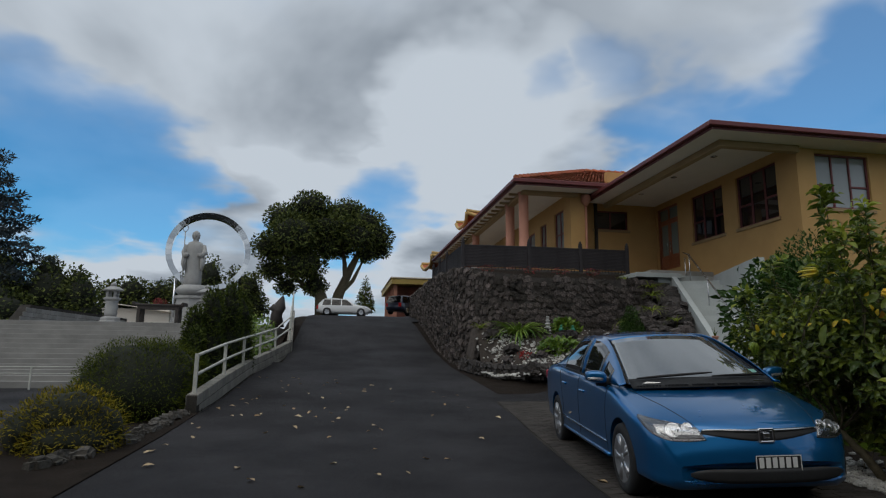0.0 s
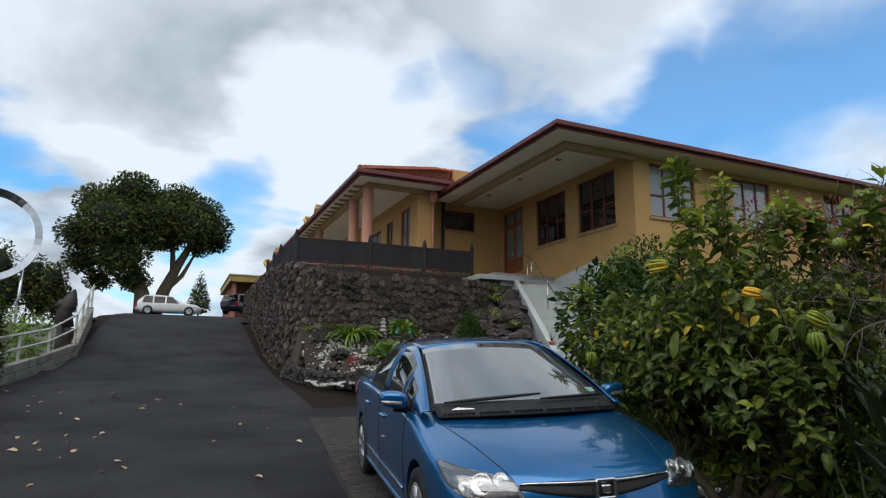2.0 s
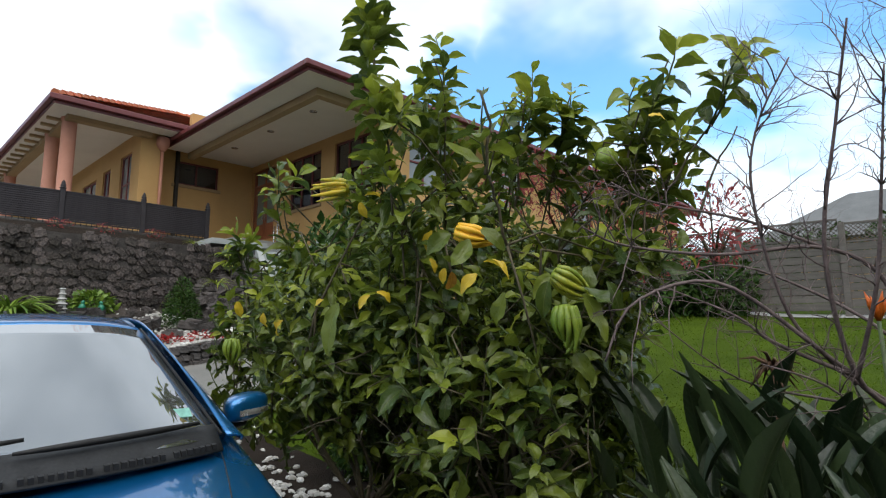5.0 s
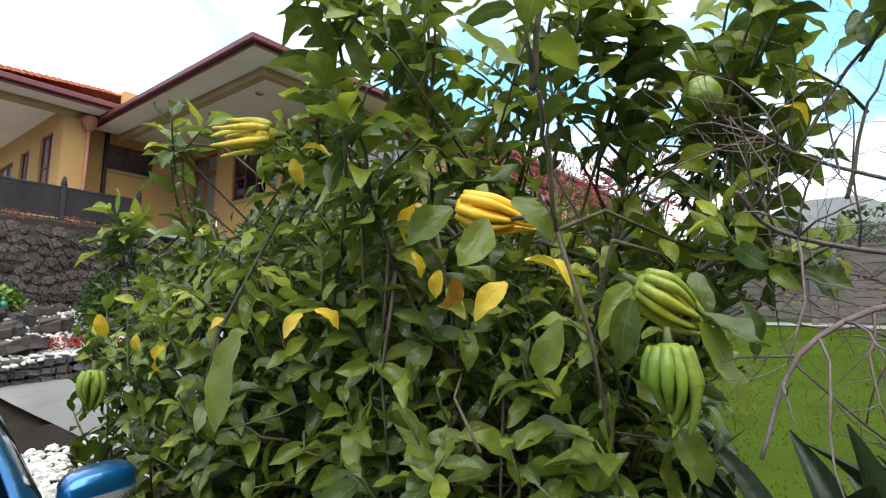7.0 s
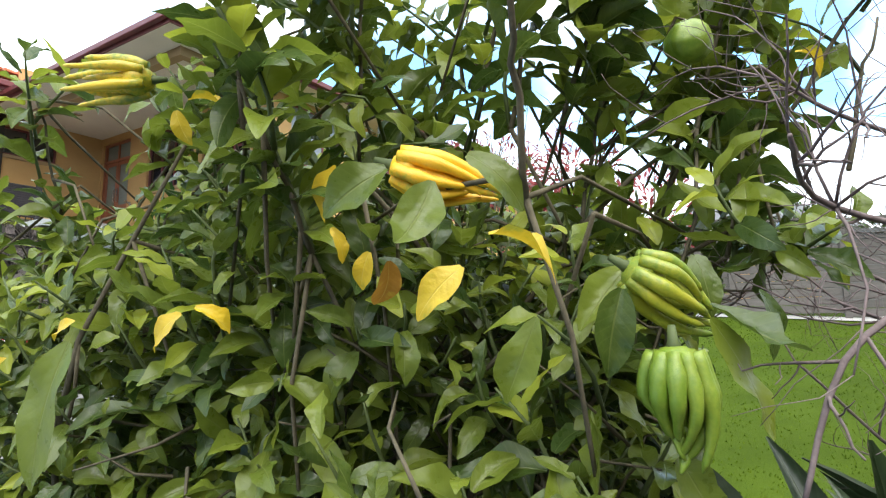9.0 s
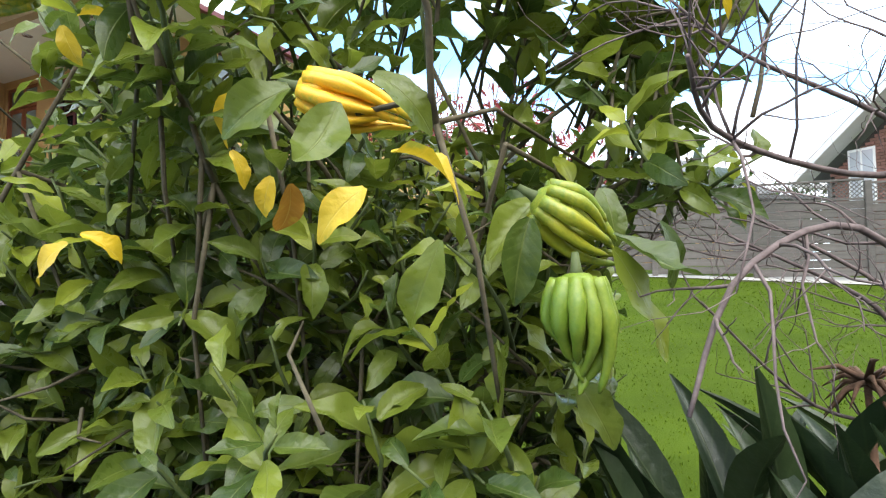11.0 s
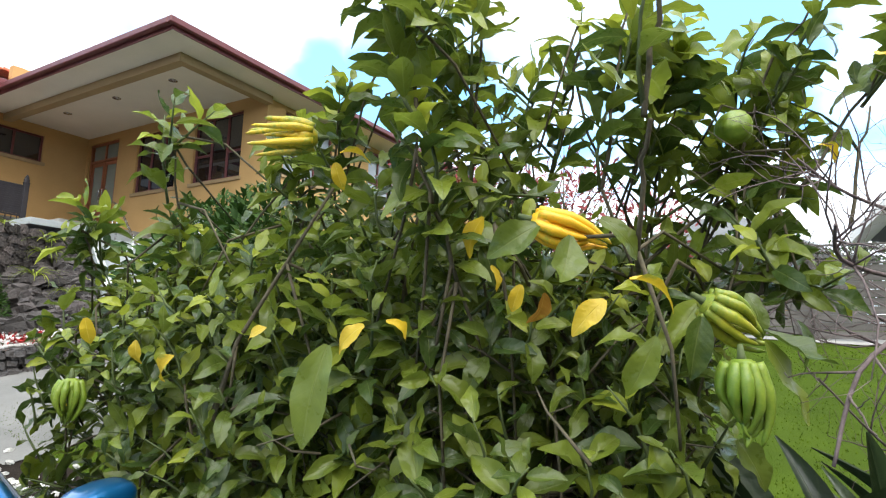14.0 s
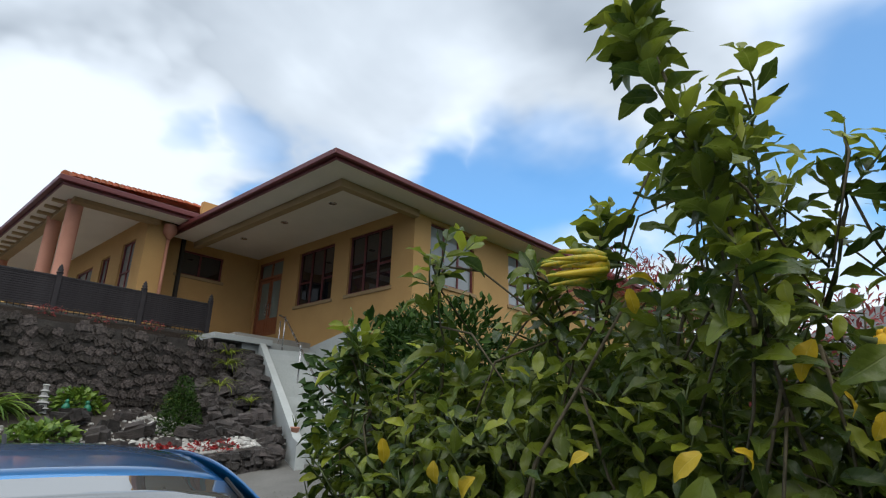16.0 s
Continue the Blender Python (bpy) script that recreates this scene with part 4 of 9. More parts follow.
        strip(1.28, 3.32, "belt_moulding", M["blackp"], 0.010, -0.03, 0.02, "thin dark belt moulding")
        # mirror: rounded box, flat behind
        bm = bmesh.new()
        bmesh.ops.create_uvsphere(bm, u_segments=24, v_segments=14, radius=1)
        for v in bm.verts:
            c = [math.copysign(abs(q) ** 0.62, q) for q in v.co]
            taper = 1 - 0.18 * max(c[0] * s, 0)
            v.co = (s * 0.935 + c[0] * 0.105, 1.40 + max(-0.075, min(c[1], 0.45) * 0.075) + 0.02 * c[0] * s, 1.01 + c[2] * 0.062 * taper + 0.012 * c[0] * s)
        mir = part("door_mirror", bm, M["paint"], e, smooth=True)
        bm = bmesh.new()
        rws = []
        for f in np.linspace(0, 1, 8):
            xx = s * (0.88 + 0.145 * f)
            yy = 1.322 + 0.012 * f + 0.030 * f ** 6
            zz = 0.987 + 0.012 * f
            rws.append([(xx, yy + 0.002, zz - 0.012), (xx, yy - 0.001, zz), (xx, yy + 0.002, zz + 0.014 - 0.006 * f)])
        grid_bm(rws, bm, flip=(s < 0))
        thicken(bm, 0.006)
        part("indicator", bm, M["bowl"], mir, "slim clear indicator lens")
        bm = bmesh.new()
        tube(bm, [(s * 0.79, 1.40, 0.94), (s * 0.85, 1.405, 0.950), (s * 0.93, 1.405, 0.955)], [0.05, 0.042, 0.035], 8)
        part("mirror_arm", bm, M["blackp"], mir, smooth=True)
        # doors: seams, handles, crease and sill strip
        for y0, y1 in ((1.36, 1.30), (2.40, 2.40), (3.22, 3.42)):
            seam([(s * 0.88, y0, 0.30), (s * 0.88, y0, 0.6), (s * 0.87, (y0 + y1) / 2, 0.86), (s * 0.82, y1, 0.955)], "door_seam", 0.0035, 14)
        for yy, zz in ((2.20, 0.80), (3.08, 0.825)):
            q = on_skin((s * 0.9, yy, zz), 0.012)
            part("door_handle", boxbm(q.x - 0.014, q.x + 0.014, yy - 0.09, yy + 0.09, zz - 0.014, zz + 0.014, bev=0.009), M["paint"], e)
        bm = bmesh.new()
        tube(bm, [on_skin((s * 0.9, y, 0.385 + 0.02 * (y - 1.3) / 2), 0.006) for y in np.linspace(1.38, 3.2, 12)], 0.011, 6)
        part("side_moulding", bm, M["chromeblue"], e, "bright side moulding", smooth=True)
        bm = bmesh.new()
        tube(bm, [on_skin((s * 0.9, y, 0.245), 0.004) for y in np.linspace(1.32, 3.25, 12)], 0.02, 6)
        part("sill", bm, M["paint"], e, smooth=True)
        # headlamp: housing, bowls, clear lens
        lo = [(s * 0.450, 0.07, 0.600), (s * 0.58, 0.12, 0.583), (s * 0.70, 0.18, 0.587), (s * 0.785, 0.26, 0.615), (s * 0.835, 0.38, 0.67), (s * 0.850, 0.53, 0.742)]
        hi = [(s * 0.495, 0.125, 0.690), (s * 0.58, 0.19, 0.715), (s * 0.67, 0.27, 0.738), (s * 0.745, 0.36, 0.755), (s * 0.805, 0.46, 0.765), (s * 0.842, 0.545, 0.758)]
        hl = patch(lo, hi, "headlight", M["lampback"], e, 0.003, 18, 8, "clear headlight with chrome bowls")
        for cx, cz, r, tone in ((0.545, 0.645, 0.042, "bowl"), (0.665, 0.662, 0.062, "bowl"), (0.785, 0.705, 0.036, "bowl")):
            q = on_skin((s * cx, 0.2, cz), 0.0)
            nor = skin.find_nearest(q)[1]
            ax = (nor * 0.9 + Vector((0, -0.25, 0))).normalized()
            rot = ax.to_track_quat("Z", "Y").to_matrix().to_4x4()
            bm = bmesh.new()
            lathe(bm, [(r, -0.01), (r, 0.007), (r * 0.93, 0.009), (r * 0.86, 0.006), (r * 0.5, 0.0045), (r * 0.30, 0.004), (r * 0.27, 0.010), (r * 0.12, 0.012), (0.0, 0.0125)], 24, Matrix.Translation(q) @ rot)
            part("lamp_bowl", bm, M[tone], hl, smooth=True)
        patch(lo, hi, "lens", M["lensclear"], hl, 0.010, 18, 8, "clear lens", belly=0.016, thick=0.003)
        seam(lo, "lamp_edge", 0.004, 20, parent=hl)
        seam(hi, "lamp_edge", 0.004, 20, parent=hl)
        # bonnet shut line
        seam([(s * 0.50, 0.135, 0.70), (s * 0.56, 0.33, 0.78), (s * 0.63, 0.62, 0.86), (s * 0.69, 0.88, 0.91), (s * 0.715, 1.04, 0.93)], "bonnet_seam", 0.003, 26)
        # wheels
        for yy in (0.92, 3.62):
            w = new("wheel")
            w.parent = e
            w.matrix_local = Matrix.Translation((s * 0.775, yy, 0.312)) @ Matrix.Rotation(s * math.pi / 2, 4, "Y")
            bm = bmesh.new()
            lathe(bm, [(0.20, -0.10), (0.29, -0.095), (0.31, -0.06), (0.312, 0.05), (0.30, 0.085), (0.27, 0.098), (0.215, 0.095), (0.205, 0.06), (0.20, 0.0)], 36)
            part("tyre", bm, M["tyre"], w, smooth=True)
            bm = bmesh.new()
            lathe(bm, [(0.20, -0.06), (0.212, 0.08), (0.205, 0.094), (0.19, 0.085), (0.185, 0.03), (0.06, 0.02), (0.0, 0.02)], 36)
            part("rim", bm, M["rimdark"], w, smooth=True)
            bm = bmesh.new()
            for k in range(5):
                a = 2 * math.pi * k / 5 + 0.3
                for q in (-0.13, 0.13):
                    tube(bm, [(0.03 * math.cos(a), 0.03 * math.sin(a), 0.07), (0.11 * math.cos(a + q * 0.5), 0.11 * math.sin(a + q * 0.5), 0.085), (0.195 * math.cos(a + q), 0.195 * math.sin(a + q), 0.082)], [0.024, 0.02, 0.022], 6)
            lathe(bm, [(0.05, 0.03), (0.05, 0.09), (0.03, 0.097), (0.0, 0.098)], 16)
            lathe(bm, [(0.19, 0.07), (0.214, 0.084), (0.214, 0.094), (0.204, 0.098), (0.19, 0.09)], 36)
            part("spokes", bm, M["alloy"], w, smooth=True)

    # nose: grille, chrome bar, badge, intakes, plate
    xs = (-0.485, -0.33, -0.16, 0.0, 0.16, 0.33, 0.485)

    def across(z0, z1, w=1.0):
        return [(x * w, 0.02 + 0.22 * abs(x) ** 2, z0 + (z1 - z0) * (abs(x) / 0.485) ** 1.7) for x in xs]
    gr = patch(across(0.588, 0.655), across(0.672, 0.700), "grille", M["blackp"], e, 0.004, 26, 5, "black grille slot under a chrome bar")
    patch(across(0.662, 0.690), across(0.690, 0.706), "chrome_bar", M["chrome"], gr, 0.012, 26, 5, "polished chrome bar", belly=0.008, thick=0.008)
    bm = bmesh.new()
    yb = on_skin((0, 0, 0.635), 0.0).y
    for x0, x1, z0, z1 in ((-0.066, -0.046, 0.588, 0.685), (0.046, 0.066, 0.588, 0.685), (-0.060, 0.060, 0.580, 0.598), (-0.060, 0.060, 0.674, 0.692), (-0.026, 0.026, 0.615, 0.658)):
        box(bm, x0, x1, yb - 0.035, yb - 0.012, z0, z1, bev=0.005)
    part("badge", bm, M["chrome"], gr, "plain chrome badge frame")
    seam(across(0.700, 0.712), "bonnet_edge", 0.0035, 30)
    def low_panel(x1, z0, z1, name, material, out, label=""):
        rws = []
        for x in np.linspace(-x1, x1, 26):
            f = abs(x) / x1
            pinch = 0.5 * (z1 - z0) * f ** 8
            rws.append([(x, bow(x, -0.025) - out - 0.004 * math.sin(math.pi * t), z0 + pinch + (z1 - z0 - 2 * pinch) * t) for t in np.linspace(0, 1, 5)])
        q = grid_bm(rws)
        thicken(q, 0.03)
        bmesh.ops.recalc_face_normals(q, faces=q.faces[:])
        return part(name, q, material, e, label, smooth=True)
    low_panel(0.60, 0.305, 0.40, "lower_intake", M["blackp"], 0.012)
    px = 0.045
    plate = part("number_plate", boxbm(px - 0.18, px + 0.18, -0.058, -0.046, 0.375, 0.50, bev=0.004), M["blackp"], e, "dark number plate with pale bars")
    bm = bmesh.new()
    for k in range(6):
        box(bm, px - 0.155 + k * 0.053, px - 0.155 + k * 0.053 + 0.036, -0.062, -0.059, 0.41, 0.485)
    part("plate_marks", bm, M["platewhite"], plate)
    for x0, x1, z0, z1 in ((-0.18, 0.18, 0.494, 0.50), (-0.18, 0.18, 0.375, 0.381), (-0.18, -0.174, 0.381, 0.494), (0.174, 0.18, 0.381, 0.494)):
        part("plate_border", boxbm(px + x0, px + x1, -0.061, -0.058, z0, z1), M["platewhite"], plate)
    part("plate_frame", boxbm(px - 0.185, px + 0.185, -0.060, -0.040, 0.356, 0.374), M["platered"], plate, "dark red plate surround")
    # cowl and wipers
    rws = []
    for x in np.linspace(-0.70, 0.70, 28):
        yb = 0.84 + 0.225 * (abs(x) / 0.715) ** 2
        zb = 0.98 - 0.025 * (abs(x) / 0.715) ** 2
        rws.append([(x, yb - 0.085, zb - 0.034), (x, yb - 0.045, zb - 0.010), (x, yb + 0.01, zb + 0.024), (x, yb + 0.045, zb + 0.043)])
    bm = grid_bm(rws)
    bmesh.ops.recalc_face_normals(bm, faces=bm.faces[:])
    thicken(bm, 0.01)
    cowl = part("cowl", bm, M["cowlgrey"], e, "dark grey cowl with vent slots", smooth=True)
    bm = bmesh.new()
    for k in range(52):
        if k % 9 == 8:
            continue
        x = -0.66 + k * 0.0257
        yb = 0.84 + 0.225 * (abs(x) / 0.715) ** 2 - 0.078
        zb = 0.98 - 0.025 * (abs(x) / 0.715) ** 2 - 0.027
        box(bm, x, x + 0.016, yb, yb + 0.028, zb - 0.002, zb + 0.017)
    part("vent_grille", bm, M["blackp"], cowl)["kind"] = "stuff"
    for x0, x1, k, lift in ((-0.64, 0.05, 1.0, 0.05), (0.02, 0.62, 0.35, 0.05)):
        bm = bmesh.new()
        pts = []
        for x in np.linspace(x0, x1, 9):
            f = (x - x0) / (x1 - x0)
            up = 0.062 * f * k
            yb = 0.84 + 0.225 * (abs(x) / 0.715) ** 2 + up
            zb = 0.98 - 0.025 * (abs(x) / 0.715) ** 2 + up * 0.45
            pts.append((x, yb, zb + lift))
        tube(bm, pts, [0.006, 0.010, 0.012, 0.013, 0.013, 0.013, 0.012, 0.010, 0.007], 6)
        part("wiper", bm, M["blackp"], e, smooth=True)
    bm = bmesh.new()
    box(bm, 0.50, 0.62, -0.002, 0.002, -0.03, 0.03, m=Matrix.Translation((0, 1.155, 1.046)) @ Matrix.Rotation(radians(-64), 4, "X"))
    part("licence_label", bm, M["sticker"], wind, "small pale green windscreen label")
    # tail
    for s in (-1, 1):
        part("tail_light", boxbm(s * 0.70 - 0.13, s * 0.70 + 0.13, 4.42, 4.50, 0.78, 0.92, bev=0.02), M["platered"], e)
    bm = bmesh.new()
    tube(bm, [(0, 2.9, 1.42), (0, 3.05, 1.46)], 0.01, 6)
    part("aerial", bm, M["blackp"], e)
    return e


def clear_lens(name):
    """Thin clear plastic: see-through with a little gloss."""
    m = bpy.data.materials.new(name)
    m.use_nodes = True
    nt = m.node_tree
    nt.nodes.remove(nt.nodes["Principled BSDF"])
    N, L = nt.nodes.new, nt.links.new
    tr, gl, mx = N("ShaderNodeBsdfTransparent"), N("ShaderNodeBsdfGlossy"), N("ShaderNodeMixShader")
    gl.inputs["Roughness"].default_value = 0.02
    mx.inputs[0].default_value = 0.12
    L(tr.outputs[0], mx.inputs[1])
    L(gl.outputs[0], mx.inputs[2])
    L(mx.outputs[0], nt.nodes["Material Output"].inputs["Surface"])
    return m


M["lensclear"] = clear_lens("clear_lamp_lens")
M["lampback"] = mat("lamp_housing", (0.20, 0.205, 0.22), 0.22, 0.85, scale=25, fine=90, bump=0.1, var=0.6)
M["rimdark"] = mat("wheel_barrel", (0.10, 0.10, 0.105), 0.5, 0.6, scale=6, fine=60, bump=0.05)
M["chromeblue"] = mat("bright_moulding", (0.25, 0.33, 0.45), 0.2, 0.9, scale=6, fine=60, bump=0.02)
M["cowlgrey"] = mat("cowl_grey", (0.035, 0.037, 0.04), 0.75, spec=0.2, scale=8, fine=90, bump=0.1)
CAR_AT = Matrix.Translation((3.275, 3.60, 0.045)) @ Matrix.Rotation(radians(-8.5), 4, "Z") @ Matrix.Rotation(radians(1.3), 4, "X") @ Matrix.Rotation(radians(-2.0), 4, "Y") @ Matrix.Diagonal((0.965, 1, 1, 1))
build_car(CAR_AT)

# ---- fingered citron bush ----
def leaf_mat(name, c_young, c_old, vein, rough=0.38, trans=0.28, blotch=None):
    """Leaf with a pale midrib and side veins from its own map, varied leaf by leaf."""
    m = bpy.data.materials.new(name)
    m.use_nodes = True
    nt = m.node_tree
    N, L = nt.nodes.new, nt.links.new
    b = nt.nodes["Principled BSDF"]
    uv = N("ShaderNodeUVMap")
    uv.uv_map = "uv"
    sep = N("ShaderNodeSeparateXYZ")
    L(uv.outputs[0], sep.inputs[0])

    def mth(op, *v):
        n = N("ShaderNodeMath")
        n.operation = op
        for i, q in enumerate(v):
            if isinstance(q, (int, float)):
                n.inputs[i].default_value = q
            else:
                L(q, n.inputs[i])
        return n.outputs[0]

    def rng(v, a, bb, c, d):
        n = N("ShaderNodeMapRange")
        n.interpolation_type = "SMOOTHSTEP"
        L(v, n.inputs[0])
        for i, q in enumerate((a, bb, c, d)):
            n.inputs[i + 1].default_value = q
        return n.outputs[0]

    def mixc(f, a, bb):
        n = N("ShaderNodeMix")
        n.data_type = "RGBA"
        L(f, n.inputs["Factor"]) if not isinstance(f, float) else None
        for s, q in ((6, a), (7, bb)):
            if isinstance(q, tuple):
                n.inputs[s].default_value = (*q, 1)
            else:
                L(q, n.inputs[s])
        return n.outputs[2]
    geo, oi = N("ShaderNodeNewGeometry"), N("ShaderNodeObjectInfo")
    rnd = mth("FRACT", mth("ADD", geo.outputs["Random Per Island"], oi.outputs["Random"]))
    tc = N("ShaderNodeTexCoord")
    ns = N("ShaderNodeTexNoise")
    ns.inputs["Scale"].default_value, ns.inputs["Detail"].default_value = 38, 4
    L(tc.outputs["Object"], ns.inputs["Vector"])
    fac = mth("ADD", mth("MULTIPLY", rnd, 0.75), mth("MULTIPLY", ns.outputs["Fac"], 0.35))
    col = mixc(rng(fac, 0.18, 1.05, 0.0, 1.0), c_old, c_young)
    if blotch:
        n2 = N("ShaderNodeTexNoise")
        n2.inputs["Scale"].default_value, n2.inputs["Detail"].default_value = 22, 3
        L(tc.outputs["Object"], n2.inputs["Vector"])
        col = mixc(rng(n2.outputs["Fac"], 0.52, 0.68, 0.0, 0.85), col, blotch)
    off = mth("ABSOLUTE", mth("SUBTRACT", sep.outputs["X"], 0.5))
    mid = rng(off, 0.010, 0.035, 1.0, 0.0)
    wave = mth("SINE", mth("MULTIPLY", mth("SUBTRACT", sep.outputs["Y"], mth("MULTIPLY", off, 0.42)), 50.0))
    side = mth("MULTIPLY", rng(wave, 0.75, 1.0, 0.0, 1.0), 0.10)
    col = mixc(mth("MAXIMUM", mth("MULTIPLY", mid, 0.42), side), col, vein)
    L(col, b.inputs["Base Color"])
    L(rng(ns.outputs["Fac"], 0.3, 0.7, rough - 0.07, rough + 0.1), b.inputs["Roughness"])
    b.inputs["Specular IOR Level"].default_value = 0.5 if rough < 0.5 else 0.15
    bp = N("ShaderNodeBump")
    bp.inputs["Strength"].default_value, bp.inputs["Distance"].default_value = 0.45, 0.004
    L(mth("SUBTRACT", mth("ADD", mth("MULTIPLY", wave, -0.05), mth("MULTIPLY", ns.outputs["Fac"], 1.6)), mth("MULTIPLY", mid, 0.8)), bp.inputs["Height"])
    L(bp.outputs[0], b.inputs["Normal"])
    tr = N("ShaderNodeBsdfTranslucent")
    L(col, tr.inputs["Color"])
    ms = N("ShaderNodeMixShader")
    ms.inputs[0].default_value = trans
    L(b.outputs[0], ms.inputs[1])
    L(tr.outputs[0], ms.inputs[2])
    L(ms.outputs[0], nt.nodes["Material Output"].inputs["Surface"])
    return m


M["leaf"] = leaf_mat("citron_leaf", (0.205, 0.255, 0.028), (0.048, 0.086, 0.016), (0.24, 0.28, 0.08), 0.32, 0.36)
M["leafyoung"] = leaf_mat("young_citron_leaf", (0.37, 0.41, 0.04), (0.17, 0.225, 0.025), (0.36, 0.40, 0.10), 0.36, 0.40)
M["leafy"] = leaf_mat("yellowed_leaf", (0.74, 0.50, 0.025), (0.56, 0.40, 0.02), (0.80, 0.64, 0.14), 0.45, 0.3, (0.30, 0.32, 0.035))
M["leafb"] = leaf_mat("browning_leaf", (0.50, 0.25, 0.03), (0.35, 0.17, 0.025), (0.55, 0.36, 0.08), 0.6, 0.3, (0.5, 0.36, 0.04))
M["bark"] = mat("citron_bark", (0.135, 0.115, 0.075), 0.9, spec=0.15, col2=(0.06, 0.054, 0.036), scale=14, fine=90, bump=0.6, dist=0.006)
M["greenwood"] = mat("green_twig", (0.085, 0.115, 0.03), 0.7, col2=(0.05, 0.07, 0.02), scale=20, fine=90, bump=0.2, dist=0.003)


def leaf_mesh(seed, length=0.125, width=0.058, fold=0.16, curl=0.35, wav=0.06, ns=7, nx=4, tip=0.35):
    """A leaf along +y, its upper side +z, folded along the midrib and bent down towards the tip."""
    r = random.Random(seed)
    bm = bmesh.new()
    uvl = bm.loops.layers.uv.new("uv")
    rows, ph = [], r.uniform(0, 6.3)
    cz = curl * r.uniform(0.7, 1.35)
    tw = r.uniform(-0.35, 0.35) * (2.0 if wav > 0.1 else 1.0)
    bow, ph2 = r.uniform(-0.18, 0.18) if wav > 0.1 else 0.0, r.uniform(0, 6.3)
    for i in range(ns + 1):
        v = i / ns
        half = width / 2 * (math.sin(math.pi * (0.03 + 0.95 * v) ** (0.85 + tip * 0.3)) ** 0.80) * (1 - 0.20 * max(0.0, (v - 0.68) / 0.32) ** 1.6)
        half = max(half, 0.0015)
        ang = cz * v
        y = length * math.sin(ang) / cz
        z = -length * (1 - math.cos(ang)) / cz
        row = []
        for k in range(nx + 1):
            u = k / nx * 2 - 1
            zz = z + abs(u) ** 1.3 * half * fold * 2.2 + wav * half * (math.sin(8 * v + ph + (2 if u > 0 else 0)) + 0.5 * math.sin(17 * v + ph2 + (1 if u > 0 else 0))) * abs(u)
            xx = u * half * (1 + (0.045 * math.sin(11 * v + ph2 * (1 if u > 0 else 2)) if wav > 0.1 else 0)) + bow * length * v * v
            a = tw * v
            row.append((bm.verts.new((xx * math.cos(a) - (zz - z) * math.sin(a), y, z + xx * math.sin(a) + (zz - z) * math.cos(a))), (k / nx, v)))
        rows.append(row)
    for a, b in zip(rows, rows[1:]):
        for k in range(nx):
            q = (a[k], a[k + 1], b[k + 1], b[k])
            f = bm.faces.new([t[0] for t in q])
            f.smooth = True
            for lp, t in zip(f.loops, q):
                lp[uvl].uv = t[1]
    me = bpy.data.meshes.new("leaf")
    bm.to_mesh(me)
    bm.free()
    return me


LEAVES = [leaf_mesh(k, length=(0.132, 0.120, 0.138)[k % 3], width=(0.056, 0.063, 0.050, 0.060)[k % 4], curl=(0.3, 0.7, 1.1, 0.5, 1.4, -0.5, 0.9)[k % 7], fold=(0.10, 0.22, 0.05, 0.30)[k % 4], wav=(0.16, 0.24, 0.32)[k % 3], ns=11, tip=(0.35, 0.1, 0.6)[k % 3]) for k in range(18)]
for me in LEAVES:
    me.materials.append(M["leaf"])


def joined_leaves(name, items, material, parent, label="", kind="stuff"):
    """Leaves joined into one mesh with their map kept: items are (mesh, matrix)."""
    co, uvs, fs, base, cache = [], [], [], 0, {}
    for me, m in items:
        if me.name not in cache:
            c = np.array([v.co[:] for v in me.vertices])
            p = [tuple(q.vertices) for q in me.polygons]
            u = np.zeros(len(me.loops) * 2)
            me.uv_layers["uv"].data.foreach_get("uv", u)
            cache[me.name] = (c, p, u)
        c, p, u = cache[me.name]
        a = np.array(m)
        co.append(c @ a[:3, :3].T + a[:3, 3])
        fs += [tuple(i + base for i in q) for q in p]
        uvs.append(u)
        base += len(c)
    out = bpy.data.meshes.new(name)
    out.from_pydata(np.concatenate(co).tolist(), [], fs)
    lay = out.uv_layers.new(name="uv")
    lay.data.foreach_set("uv", np.concatenate(uvs))
    out.polygons.foreach_set("use_smooth", [True] * len(out.polygons))
    out.materials.append(material)
    ob = new(name, out)
    ob.parent = parent
    if kind:
        ob["kind"] = kind
    if label:
        ob["label"] = label
    return ob


def aim(p, d, up_hint=(0, 0, 1), roll=0.0, s=1.0):
    """A pose at p with +y along d and +z as near up_hint as it can be."""
    d = Vector(d).normalized()
    x = d.cross(Vector(up_hint))
    if x.length < 1e-3:
        x = d.cross(Vector((1, 0, 0)))
    x.normalize()
    z = x.cross(d)
    m = Matrix((x, d, z)).transposed().to_4x4()
    return Matrix.Translation(p) @ m @ Matrix.Rotation(roll, 4, "Y") @ Matrix.Scale(s, 4)


SHIFT = Vector((-0.055, -0.03, -0.113))
